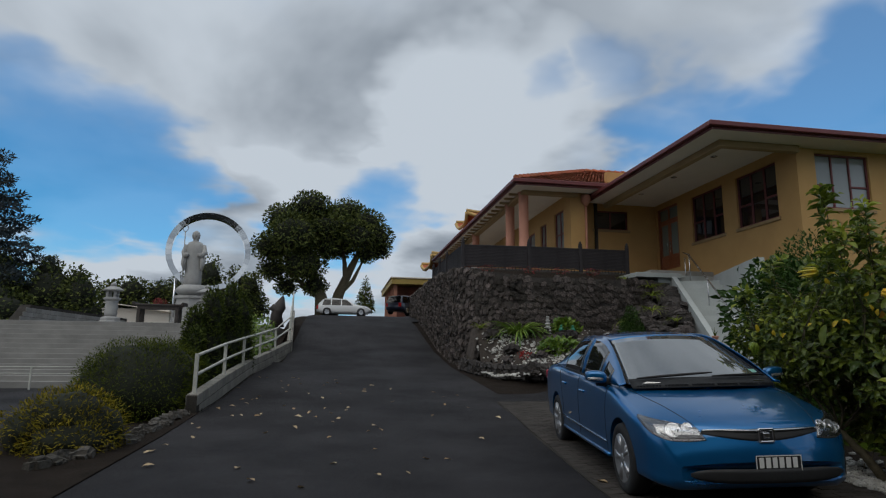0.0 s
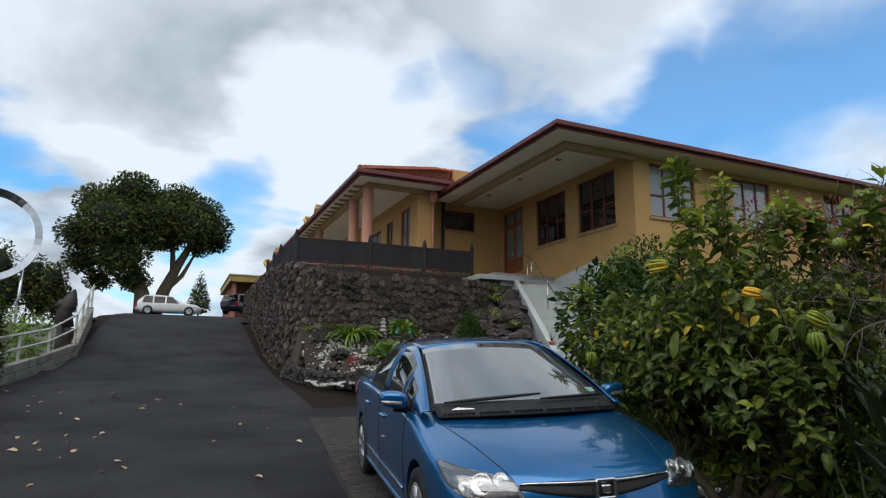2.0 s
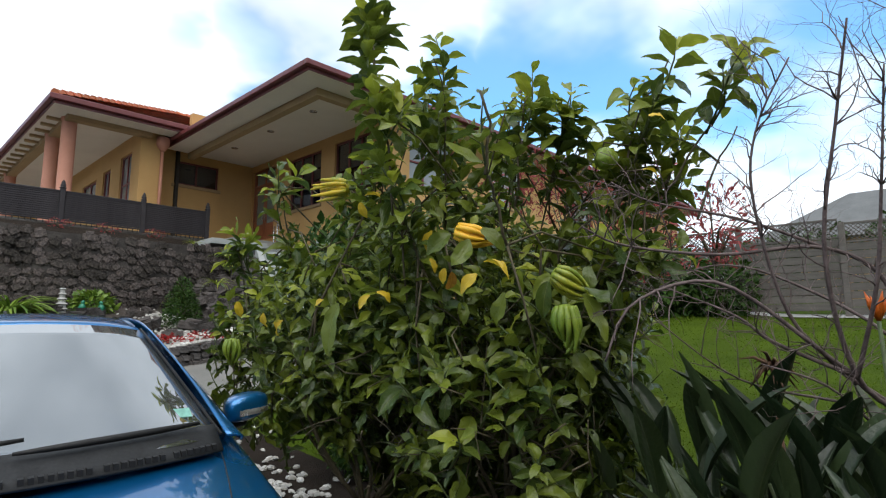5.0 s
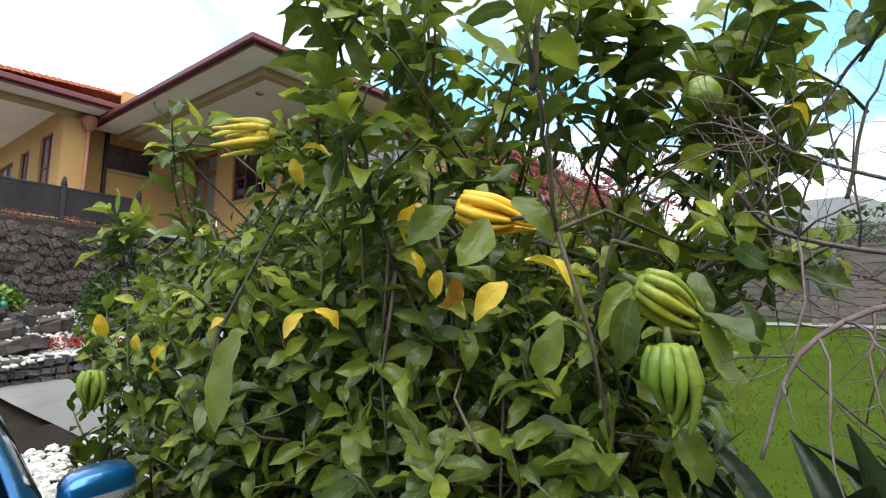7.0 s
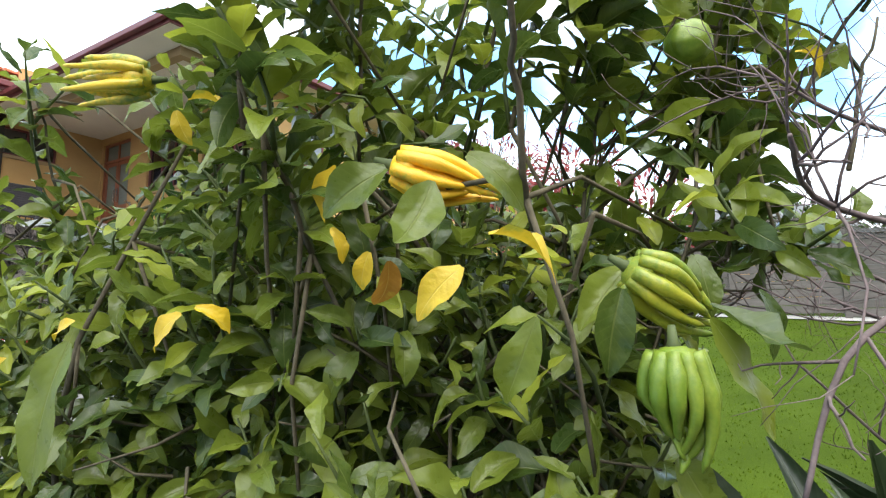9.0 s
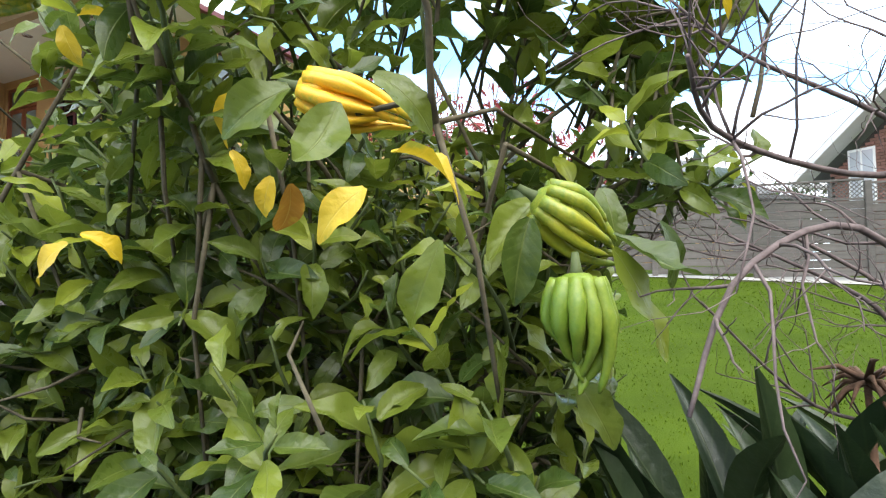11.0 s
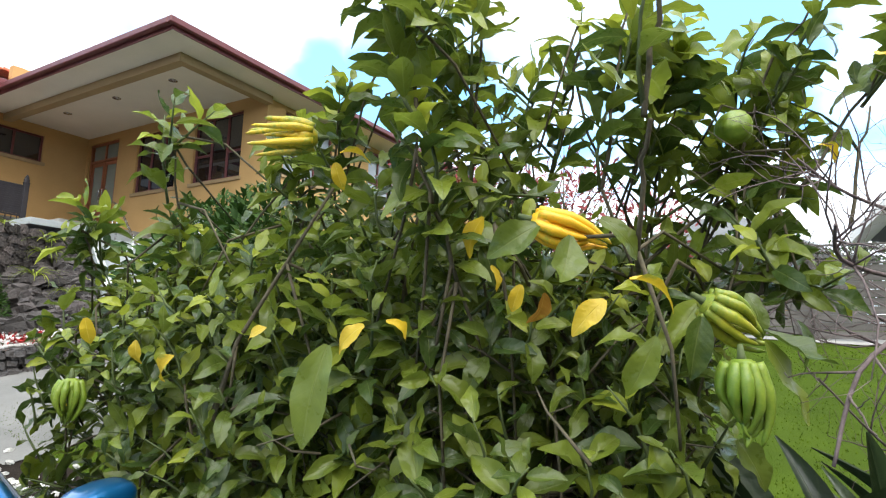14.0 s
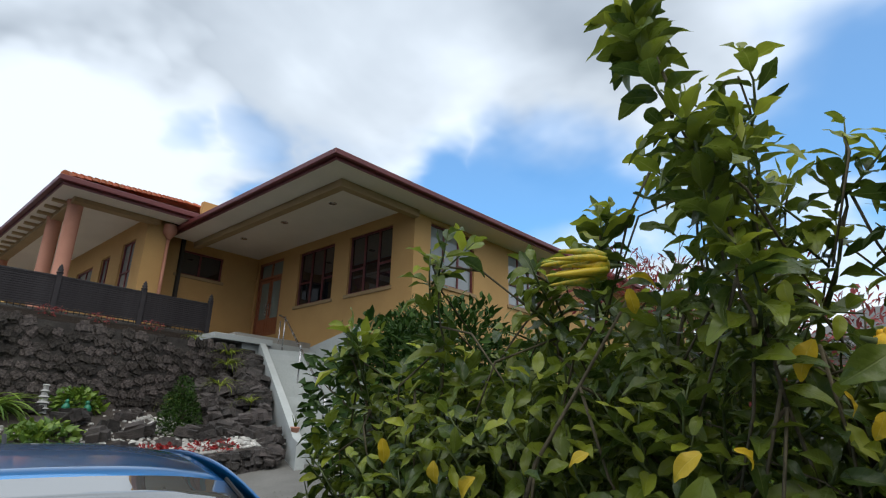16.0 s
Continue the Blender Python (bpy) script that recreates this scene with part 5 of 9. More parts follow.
# the view of each fruit stays open: a cone from the path's side to the fruit
OPEN = [((4.70, 3.68, 1.90), (3.85, 3.15, 1.68), 0.11), ((4.79, 3.37, 1.57), (3.90, 3.15, 1.66), 0.12), ((4.50, 4.38, 2.20), (3.85, 3.1, 1.70), 0.10), ((4.87, 3.40, 1.75), (3.90, 3.15, 1.66), 0.07),
        ((4.53, 3.58, 1.76), (3.90, 3.15, 1.66), 0.05), ((4.52, 4.12, 1.69), (3.85, 3.15, 1.66), 0.04), ((4.50, 4.38, 2.20), (3.30, 3.5, 1.72), 0.09), ((4.70, 3.68, 1.90), (3.5, 3.3, 1.7), 0.08), ((5.15, 3.38, 2.26), (3.90, 3.15, 1.66), 0.06)]
STAND = [((3.0, 2.2, 1.5), 0.75), ((3.4, 2.6, 1.55), 0.72), ((3.7, 3.05, 1.68), 0.66), ((3.9, 3.17, 1.67), 0.62), ((3.93, 3.2, 1.66), 0.60), ((3.6, 3.25, 1.7), 0.66), ((3.35, 3.45, 1.74), 0.66), ((3.1, 3.58, 1.73), 0.7)]


def blocked(p):
    for c, r in STAND:
        if (p - Vector(c) - Vector((0, 0, -0.08))).length < r:
            return True
    if p.y < 3.35 + 0.10 * (p.x - 4.87) and p.z < 1.64 and p.x > 4.2:
        return True
    if p.y < 3.06 and p.z < 2.3:
        return True
    if p.y > 4.25 and p.x < 4.42 - 0.14 * (p.y - 4.9) * -1 and p.z < 1.55:
        return True
    for a, b, r in OPEN:
        a, b = Vector(a) + SHIFT, Vector(b) + SHIFT
        t = (p - a).dot(b - a) / (b - a).length_squared
        if -0.02 < t < 1 and ((a + (b - a) * t) - p).length < r * (1 - 0.55 * t) + 0.03:
            return True
    return False


def build_bush():
    rng = random.Random(11)
    e = thing("citron_bush", "leafy fingered citron bush with green and yellow fruit", "bush", Matrix.Translation((5.1, 4.35, 0.1)))
    inv = Matrix.Translation((-5.1, -4.35, -0.1))
    base = Vector((5.15, 4.4, 0.05))
    wood, twigs = bmesh.new(), bmesh.new()
    limbs = []

    def limb(a, b, r0, r1, sag=0.08):
        a, b = Vector(a), Vector(b)
        n = 7
        off = Vector((rng.uniform(-1, 1), rng.uniform(-1, 1), rng.uniform(-0.3, 1))) * (b - a).length * sag
        pts = [a.lerp(b, i / n) + off * math.sin(math.pi * i / n) + Vector((rng.uniform(-1, 1), rng.uniform(-1, 1), rng.uniform(-1, 1))) * 0.012 for i in range(n + 1)]
        tube(wood, [inv @ p for p in pts], [r0 + (r1 - r0) * i / n for i in range(n + 1)], 7)
        limbs.extend(pts)
        return pts
    fork = [Vector((5.1, 4.3, 0.5)), Vector((4.95, 4.7, 0.55)), Vector((5.2, 4.0, 0.6))]
    for f in fork:
        limb(base, f, 0.05, 0.03, 0.05)
    heads = [(4.62, 3.85, 1.85), (4.75, 3.45, 1.75), (5.05, 4.25, 2.2), (4.75, 5.3, 1.8), (4.9, 4.9, 1.9), (5.3, 3.4, 1.7), (4.6, 4.3, 2.0), (5.5, 4.6, 1.9), (4.7, 5.6, 1.4), (4.65, 4.0, 1.3), (5.0, 3.5, 1.0), (4.6, 4.8, 1.3), (5.15, 3.35, 2.0), (5.6, 3.8, 1.6)]
    for k, h in enumerate(heads):
        f = min(fork, key=lambda q: (q - Vector(h)).length)
        limb(f, h, 0.012, 0.004, 0.16)
    # long shoots that stand out of the crown: start, tip
    shoots = [((4.60, 3.92, 1.70), (4.42, 3.94, 2.05)), ((4.42, 3.94, 2.05), (4.44, 4.05, 2.45)), ((4.44, 4.05, 2.45), (4.51, 4.19, 2.88)), ((4.80, 4.0, 1.9), (4.66, 3.92, 2.72)), ((5.05, 4.2, 2.1), (5.0, 4.2, 2.78)), ((5.2, 3.4, 1.9), (5.2, 3.1, 2.62)),
              ((5.25, 3.2, 2.0), (5.38, 2.86, 2.52)), ((5.1, 3.9, 2.0), (5.05, 3.75, 2.6)), ((4.72, 5.15, 1.7), (4.56, 5.05, 2.30)), ((4.78, 5.5, 1.6), (4.55, 5.54, 2.05)), ((4.85, 3.65, 1.95), (4.85, 3.55, 2.5)), ((5.0, 3.6, 2.0), (4.98, 3.45, 2.45)),
              ((5.2, 3.45, 1.9), (5.42, 3.3, 2.55)), ((5.3, 3.1, 1.9), (5.55, 3.0, 2.35)), ((4.9, 3.9, 2.0), (4.78, 4.3, 2.55)), ((5.05, 3.6, 1.7), (5.15, 3.5, 2.3)),
              ((5.1, 3.3, 1.7), (5.3, 3.35, 2.2)), ((5.3, 3.3, 1.8), (5.45, 3.2, 2.3)), ((5.2, 4.1, 1.9), (5.25, 3.95, 2.55)), ((4.85, 4.5, 1.9), (4.72, 4.42, 2.33)), ((4.9, 4.7, 1.9), (4.88, 4.75, 2.22))]
    items, young = [], []

    def over(p):
        """Above the closed part of the crown, whose top runs unevenly along the bush."""
        lim = float(np.interp(p.y, [3.2, 3.5, 3.9, 4.2, 4.45, 4.7, 5.0, 5.6], [1.78, 1.90, 2.02, 2.14, 2.26, 2.24, 2.12, 1.95]))
        return p.z > lim - (1.15 * max(0.0, 4.87 - p.x) if p.y > 4.25 else 0.0)

    def leafed(a, b, n, size, spread=1.0, free=False, fresh=0.35):
        """A shoot from a to b: spiral leaves, broad and bent back low down, small and upright at the tip."""
        a, b = Vector(a), Vector(b)
        d = (b - a).normalized()
        side = d.cross(Vector((0, 0, 1)))
        if side.length < 1e-3:
            side = Vector((1, 0, 0))
        side.normalize()
        up = side.cross(d)
        bend = Vector((rng.uniform(-1, 1), rng.uniform(-1, 1), rng.uniform(-0.5, 1))) * 0.03
        pts = [a.lerp(b, t) + bend * math.sin(math.pi * t) for t in (0, 0.33, 0.66, 1)]
        if any(blocked(p) for p in pts[1:]) or (not free and over(pts[3])):
            return
        tube(twigs, [inv @ p for p in pts], [0.0055, 0.0045, 0.0035, 0.002], 5)
        ang = rng.uniform(0, 6.28)
        tip_fresh = rng.random() < fresh
        for k in range(n):
            t = 0.10 + 0.90 * (k + rng.uniform(0, 0.5)) / n
            p = a.lerp(b, t) + bend * math.sin(math.pi * t)
            ang += 2.4 + rng.uniform(-0.3, 0.3)
            out = side * math.cos(ang) + up * math.sin(ang)
            rise = 0.10 + 0.85 * t ** 2 + rng.uniform(-0.2, 0.25)
            ld = (out * spread + d * rise + Vector((0, 0, 0.12 + rng.uniform(-0.25, 0.25)))).normalized()
            s = size * (0.75 + 0.45 * rng.random()) * (1.0 if t < 0.7 else 1.0 - 1.5 * (t - 0.7))
            q = p + ld * 0.012
            if blocked(q + ld * 0.06 * s) or blocked(q + ld * 0.13 * s):
                continue
            hint = d * 0.9 + Vector((0, 0, 0.55)) + Vector((rng.uniform(-1, 1), rng.uniform(-1, 1), rng.uniform(-0.5, 0.5))) * 0.4
            (young if tip_fresh and t > 0.62 else items).append((LEAVES[rng.randrange(18)], aim(q, ld, hint, rng.uniform(-0.4, 0.4), s), q))
    for a, b in shoots:
        a, b = Vector(a), Vector(b)
        n = max(2, int((b - a).length / 0.26))
        limb(a, a.lerp(b, 0.9), 0.0055, 0.003, 0.06)
        for k in range(n):
            leafed(a.lerp(b, k / n), a.lerp(b, (k + 1) / n), 14, 0.95, 1.0, True, 1.0 if k == n - 1 else 0.15)
        for k in range(3):
            o = a.lerp(b, rng.uniform(0.2, 0.8))
            leafed(o, o + Vector((rng.uniform(-0.2, 0.2), rng.uniform(-0.2, 0.2), rng.uniform(0.08, 0.22))), 8, 0.95, 1.0, True, 0.6)
    # a near shoot with few broad leaves
    for a, b in (((4.66, 3.53, 1.72), (4.45, 3.46, 1.98)), ((4.45, 3.46, 1.98), (4.40, 3.43, 2.26))):
        limb(a, b, 0.006, 0.0045, 0.03)
        leafed(a, b, 7, 1.15, 1.0, True, 0.0)
    # the crown: centre, radii
    crown = [((5.2, 4.35, 1.30), (0.62, 0.95, 0.85)), ((4.82, 5.3, 1.30), (0.36, 0.62, 0.68)), ((5.02, 3.55, 1.22), (0.38, 0.35, 0.5)), ((4.86, 4.2, 1.62), (0.30, 0.55, 0.42)), ((4.85, 3.85, 1.10), (0.34, 0.45, 0.45)),
             ((5.3, 3.45, 1.98), (0.28, 0.42, 0.28)), ((5.05, 4.5, 1.98), (0.42, 0.6, 0.28)), ((4.72, 4.75, 1.45), (0.25, 0.4, 0.5)), ((5.5, 4.3, 1.4), (0.5, 0.9, 0.8)), ((5.05, 5.0, 1.85), (0.35, 0.45, 0.32)), ((5.15, 3.22, 1.92), (0.24, 0.15, 0.28)),
             ((4.88, 3.95, 2.14), (0.2, 0.26, 0.24)), ((5.1, 4.85, 2.14), (0.3, 0.35, 0.22)), ((5.65, 4.2, 0.75), (0.35, 1.1, 0.5))]

    def depth_in(p):
        """0 at the heart of the crown, 1 at its skin."""
        return min(math.sqrt(sum(((p[i] - c[i]) / r[i]) ** 2 for i in range(3))) for c, r in crown)
    cells = {}

    def spaced(p, gap):
        key = tuple(int(math.floor(v / 0.16)) for v in p)
        for i in itertools.product((-1, 0, 1), repeat=3):
            for q in cells.get((key[0] + i[0], key[1] + i[1], key[2] + i[2]), ()):
                if (q - p).length < gap:
                    return False
        cells.setdefault(key, []).append(p)
        return True
    for lo_q, hi_q, gap, tries in ((0.86, 1.04, 0.088, 900), (0.60, 0.86, 0.115, 420), (0.25, 0.60, 0.15, 160)):
        for c, r in crown:
            weight = (r[0] * r[1] + r[1] * r[2] + r[0] * r[2]) / 1.2
            for k in range(int(tries * max(weight, 0.18))):
                v = Vector((rng.gauss(0, 1), rng.gauss(0, 1), rng.gauss(0, 1))).normalized()
                q = rng.uniform(lo_q, hi_q)
                p = Vector((c[0] + v.x * r[0] * q, c[1] + v.y * r[1] * q, c[2] + v.z * r[2] * q))
                if p.z < (0.86 if p.x < 5.1 else 0.35) or depth_in(p) < lo_q - 0.02 or not spaced(p, gap * (1.25 if p.z > 1.8 else 1.0)):
                    continue
                if (p.z < 1.28 and 3.55 < p.y < 4.35 or p.z < 1.12) and p.x < 5.1 and rng.random() < 0.55:
                    continue
                d = (v * 0.62 + Vector((-0.08, -0.05, 0.62)) + Vector((rng.uniform(-1, 1), rng.uniform(-1, 1), rng.uniform(-1, 1))) * 0.38).normalized()
                ln = rng.uniform(0.14, 0.26)
                leafed(p - d * ln * 0.75, p + d * ln * 0.25, rng.randint(7, 10), rng.choice((0.72, 0.85, 0.98)), fresh=0.4 if lo_q > 0.8 and p.z > 1.4 else 0.04)
                close = [w for w in limbs if (w - p).length < 0.5]
                if close and rng.random() < 0.22:
                    near = rng.choice(close)
                    mid = near.lerp(p, 0.5) + Vector((rng.uniform(-1, 1), rng.uniform(-1, 1), rng.uniform(-1, 1))) * 0.04
                    if not blocked(mid) and not blocked(p):
                        tube(wood, [inv @ near, inv @ mid, inv @ (p - d * ln * 0.75)], [0.0050, 0.0042, 0.0034], 5)
    # dry tangle of fine twigs inside the crown
    for k in range(420):
        p = Vector((rng.gauss(4.98, 0.16), rng.gauss(4.05, 0.42), rng.gauss(1.15, 0.22)))
        d = Vector((rng.uniform(-1, 1), rng.uniform(-1, 1), rng.uniform(-0.5, 0.7))).normalized() * rng.uniform(0.08, 0.26)
        b = p + d * 0.5 + Vector((rng.uniform(-1, 1), rng.uniform(-1, 1), rng.uniform(-1, 1))) * 0.03
        if not (blocked(p) or blocked(p + d)):
            tube(wood, [inv @ p, inv @ b, inv @ (p + d)], [0.0042, 0.003, 0.0016], 4)
    part("branch", wood, M["bark"], e, "grey-brown branching wood", smooth=True)
    part("twig_growth", twigs, M["greenwood"], e, "thin green twigs", smooth=True)["kind"] = "stuff"
    # the leaves towards the drive stand one by one, the rest are joined
    items.sort(key=lambda it: it[2].x + 0.75 * it[2].y * 0.55)
    for me, m, q in items[:300]:
        o = new("leaf", me)
        o.parent = e
        o.matrix_local = inv @ m
    joined_leaves("leaves", [(me, inv @ m) for me, m, q in items[300:]], M["leaf"], e)
    joined_leaves("young_leaves", [(me, inv @ m) for me, m, q in young], M["leafyoung"], e, "fresh yellow-green shoot leaves")
    # yellowed leaves: place, direction, size
    yel = [LEAVES[k].copy() for k in (2, 4, 11, 16)]
    brn = [LEAVES[k].copy() for k in (9, 18 - 1)]
    for me in yel:
        me.name = "yellow_leaf"
        me.materials.clear()
        me.materials.append(M["leafy"])
    for me in brn:
        me.name = "brown_leaf"
        me.materials.clear()
        me.materials.append(M["leafb"])
    R = Vector((0.545, -0.839, 0))
    F = Vector((0.839, 0.545, 0))
    U = Vector((0, 0, 1))
    for p, d, s, kind in (((4.55, 3.58, 1.765), R * -0.75 - U * 0.55 - F * 0.3, 0.85, 0), ((4.53, 3.53, 1.800), R * 0.95 + U * 0.02 - F * 0.3, 0.85, 0), ((4.55, 3.70, 1.780), -U + R * 0.1 + F * 0.3, 0.66, 2), ((4.58, 3.76, 1.80), -U * 0.9 - R * 0.4, 0.6, 0), ((4.56, 3.82, 1.84), -U * 0.6 + R * 0.5, 0.55, 0), ((4.50, 4.10, 1.71), R * -0.8 - U * 0.4, 0.85, 0),
                           ((4.47, 4.02, 1.72), R * 0.6 - U * 0.2, 0.6, 0), ((4.62, 3.87, 1.96), -U * 0.8 - R * 0.6, 0.95, 0), ((4.45, 4.35, 1.70), R * -0.9 - U * 0.2, 0.6, 0),
                           ((4.62, 4.30, 2.17), R * 0.8 + U * 0.3, 0.8, 0), ((4.58, 4.28, 2.13), R * 0.2 - U * 0.8, 0.7, 0), ((5.05, 3.2, 2.16), R * 0.9 + U * 0.1, 0.6, 0), ((4.5, 4.75, 1.62), R * -0.7 - U * 0.4, 0.8, 0),
                           ((4.48, 4.9, 1.66), -U * 0.9 - R * 0.1, 0.75, 0), ((4.44, 5.1, 1.72), -U * 0.8 + R * 0.2, 0.8, 0), ((4.9, 3.1, 2.3), R * 0.9 + U * 0.2, 0.6, 0), ((4.52, 5.3, 1.5), -U * 0.7 - R * 0.5, 0.7, 0)):
        me = yel[rng.randrange(4)] if kind == 0 else brn[rng.randrange(2)]
        o = new(me.name.split(".")[0], me)
        o.parent = e
        o.matrix_local = inv @ aim(Vector(p) + SHIFT, d, Vector((-0.5, -0.4, 0.7)), rng.uniform(-0.3, 0.3), s * 0.95)
        o["label"] = "yellowed citron leaf" if kind == 0 else "browning citron leaf"
    # large leaves close to the fruit
    for p, d, s in (((4.60, 3.66, 1.90), -U * 0.85 - R * 0.2 - F * 0.3, 1.05), ((4.57, 3.72, 1.92), R * -0.9 - U * 0.5 - F * 0.2, 1.1), ((4.60, 3.60, 1.93), R * 0.8 - U * 0.45 - F * 0.3, 1.0), ((4.88, 3.27, 1.74), R * 0.5 - U * 0.75, 1.15), ((4.83, 3.33, 1.72), R * 0.6 - U * 0.6 - F * 0.3, 1.0), ((4.84, 3.45, 1.78), R * -0.5 - U * 0.5 - F * 0.3, 1.0),
                    ((4.9, 3.36, 1.80), R * 0.1 - U * 0.6 - F * 0.5, 0.9), ((4.55, 4.22, 2.28), R * 0.9 + U * 0.2, 1.0), ((4.6, 3.5, 1.70), -U - R * 0.4, 1.0), ((4.29, 4.02, 1.67), -U - R * 0.35 - F * 0.1, 1.45), 
                    ((4.825, 3.33, 1.698), R * 0.55 - U * 0.8 - F * 0.15, 1.3), ((4.775, 3.44, 1.743), -R * 0.3 - U * 0.8 - F * 0.1, 1.0), ((4.855, 3.39, 1.493), R * 0.3 - U * 0.6 - F * 0.3, 1.0)):
        o = new("leaf", LEAVES[rng.randrange(18)])
        o.parent = e
        o.matrix_local = inv @ aim(Vector(p) + SHIFT, d, Vector((-0.6, -0.4, 0.6)), rng.uniform(-0.2, 0.2), s)
    return e, inv


def fruit_mat(name, c1, c2, lo, hi):
    """Citron rind: two colours that run into each other, with fine pits."""
    m = mat(name, c1, 0.42, col2=c2, scale=9, fine=120, bump=0.35, bscale=260, dist=0.002)
    mr = [n for n in m.node_tree.nodes if n.type == "MAP_RANGE"][0]
    mr.inputs[1].default_value, mr.inputs[2].default_value = lo, hi
    m.node_tree.nodes["Principled BSDF"].inputs["Subsurface Weight"].default_value = 0.08
    m.node_tree.nodes["Principled BSDF"].inputs["Subsurface Radius"].default_value = (0.02, 0.015, 0.004)
    return m


M["fruit_yellow"] = fruit_mat("citron_rind_yellow", (0.80, 0.46, 0.02), (0.36, 0.40, 0.03), 0.50, 0.66)
M["fruit_green"] = fruit_mat("citron_rind_green", (0.115, 0.195, 0.016), (0.205, 0.27, 0.028), 0.40, 0.60)
M["fruit_turning"] = fruit_mat("citron_rind_ripening", (0.60, 0.43, 0.02), (0.20, 0.27, 0.022), 0.44, 0.58)
M["fruit_mixed"] = fruit_mat("citron_rind_turning", (0.34, 0.34, 0.025), (0.16, 0.235, 0.025), 0.40, 0.56)


def finger_fruit(e, inv, at, axis, length, rad, n_out, seed, material, label, curl=0.3, splay=0.25, knob=0.9):
    """A fruit split into fingers that run side by side from a round base."""
    rng = random.Random(seed)
    at = Vector(at) + SHIFT
    axis = Vector(axis).normalized()
    a = axis.cross(Vector((0.3, 0.2, 0.9))).normalized()
    b = axis.cross(a)
    bm = bmesh.new()
    lathe(bm, [(0.0, -0.05 * length), (rad * 0.45, -0.03 * length), (rad * knob * 0.9, 0.06 * length), (rad * 0.95, 0.15 * length), (rad * 0.72, 0.28 * length), (rad * 0.3, 0.38 * length), (0.0, 0.42 * length)], 18, inv @ (Matrix.Translation(at) @ Matrix((a, b, axis)).transposed().to_4x4()))
    for ring, cnt, rr in ((1.0, n_out + 2, 0.29), (0.5, max(3, n_out // 2), 0.27)):
        for k in range(cnt):
            w = 2 * math.pi * (k + rng.uniform(-0.2, 0.2)) / cnt + (0.5 if ring < 1 else 0)
            u = a * math.cos(w) + b * math.sin(w)
            ln = length * rng.uniform(0.70, 1.12)
            ck = curl * rng.uniform(0.1, 1.5)
            fat = rng.uniform(0.85, 1.2)
            pts, rs = [], []
            for i in range(13):
                t = i / 12
                R0 = rad * ring * (0.62 + 0.42 * math.sin(math.pi * min(1, t * 0.9 + 0.1))) * (1 + splay * t * (1 if ring > 0.9 else 0.3)) - rad * ck * max(0, t - 0.5) ** 1.5 * 1.9
                sway = (a * math.sin(3 * t + seed + k) + b * math.cos(2.3 * t + k * 1.7)) * rad * 0.17 * t
                pts.append(inv @ (Vector(at) + axis * (ln * (0.02 + 0.98 * t)) + u * R0 + sway))
                rs.append(rad * rr * fat * (0.9 + 0.22 * math.sin(math.pi * min(1, t * 1.3))) * (1 - 0.50 * max(0, t - 0.35) / 0.65) * (1 + 0.06 * math.sin(19 * t + k)) * (0.35 if i == 12 else 1))
            tube(bm, pts, rs, 10)
    o = part("fruit", bm, material, e, label, smooth=True)
    bm = bmesh.new()
    tube(bm, [inv @ (Vector(at) - axis * 0.035), inv @ (Vector(at) - axis * 0.012), inv @ (Vector(at) + axis * 0.004)], [0.005, 0.008, 0.014], 8)
    part("stalk", bm, M["greenwood"], o, smooth=True)
    return o


bush, binv = build_bush()
RV, FV, UV_ = Vector((0.545, -0.839, 0)), Vector((0.839, 0.545, 0)), Vector((0, 0, 1))
finger_fruit(bush, binv, (4.635, 3.755, 1.945), RV * 0.95 - UV_ * 0.30, 0.165, 0.034, 6, 3, M["fruit_yellow"], "ripe yellow fingered citron", 0.7, 0.1)
finger_fruit(bush, binv, (4.765, 3.37, 1.655), -UV_ + RV * 0.05, 0.148, 0.039, 8, 5, M["fruit_green"], "unripe green fingered citron", 0.95, 0.0)
finger_fruit(bush, binv, (4.80, 3.435, 1.775), RV * 0.85 - UV_ * 0.50, 0.15, 0.037, 7, 7, M["fruit_mixed"], "yellow-green fingered citron", 0.5, 0.1)
finger_fruit(bush, binv, (4.545, 4.32, 2.193), -RV * 0.98 - UV_ * 0.02, 0.175, 0.036, 4, 9, M["fruit_turning"], "turning fingered citron with long fingers", -0.6, 0.35)
finger_fruit(bush, binv, (4.485, 5.22, 1.53), -UV_, 0.13, 0.034, 7, 13, M["fruit_green"], "small green fingered citron", 0.4, 0.1)
finger_fruit(bush, binv, (5.25, 4.87, 2.16), RV * 0.5 - UV_ * 0.6, 0.15, 0.036, 7, 15, M["fruit_green"], "green fingered citron", 0.4, 0.1)
bm = bmesh.new()
bmesh.ops.create_icosphere(bm, subdivisions=4, radius=1)
for v in bm.verts:
    w = math.atan2(v.co.y, v.co.x)
    k = 1 + 0.07 * math.sin(5 * w) * (1 - v.co.z ** 2) + 0.06 * noise.noise(v.co * 2.5)
    v.co = binv @ (Vector((5.055, 3.35, 2.14)) + Vector((v.co.x * 0.046 * k, v.co.y * 0.046 * k, v.co.z * 0.044 * k)))
part("fruit", bm, M["fruit_green"], bush, "closed round green citron", smooth=True)
finger_fruit(bush, binv, (5.15, 4.86, 2.16), -UV_ - RV * 0.2, 0.10, 0.026, 6, 19, M["fruit_mixed"], "small yellow-green citron", 0.4, 0.1)

# ---- rock garden in front of the stone wall ----
M["gravel"] = mat("white_pebble", (0.62, 0.61, 0.58), 0.8, col2=(0.42, 0.41, 0.38), scale=6, fine=60, bump=0.2, island=0.25)
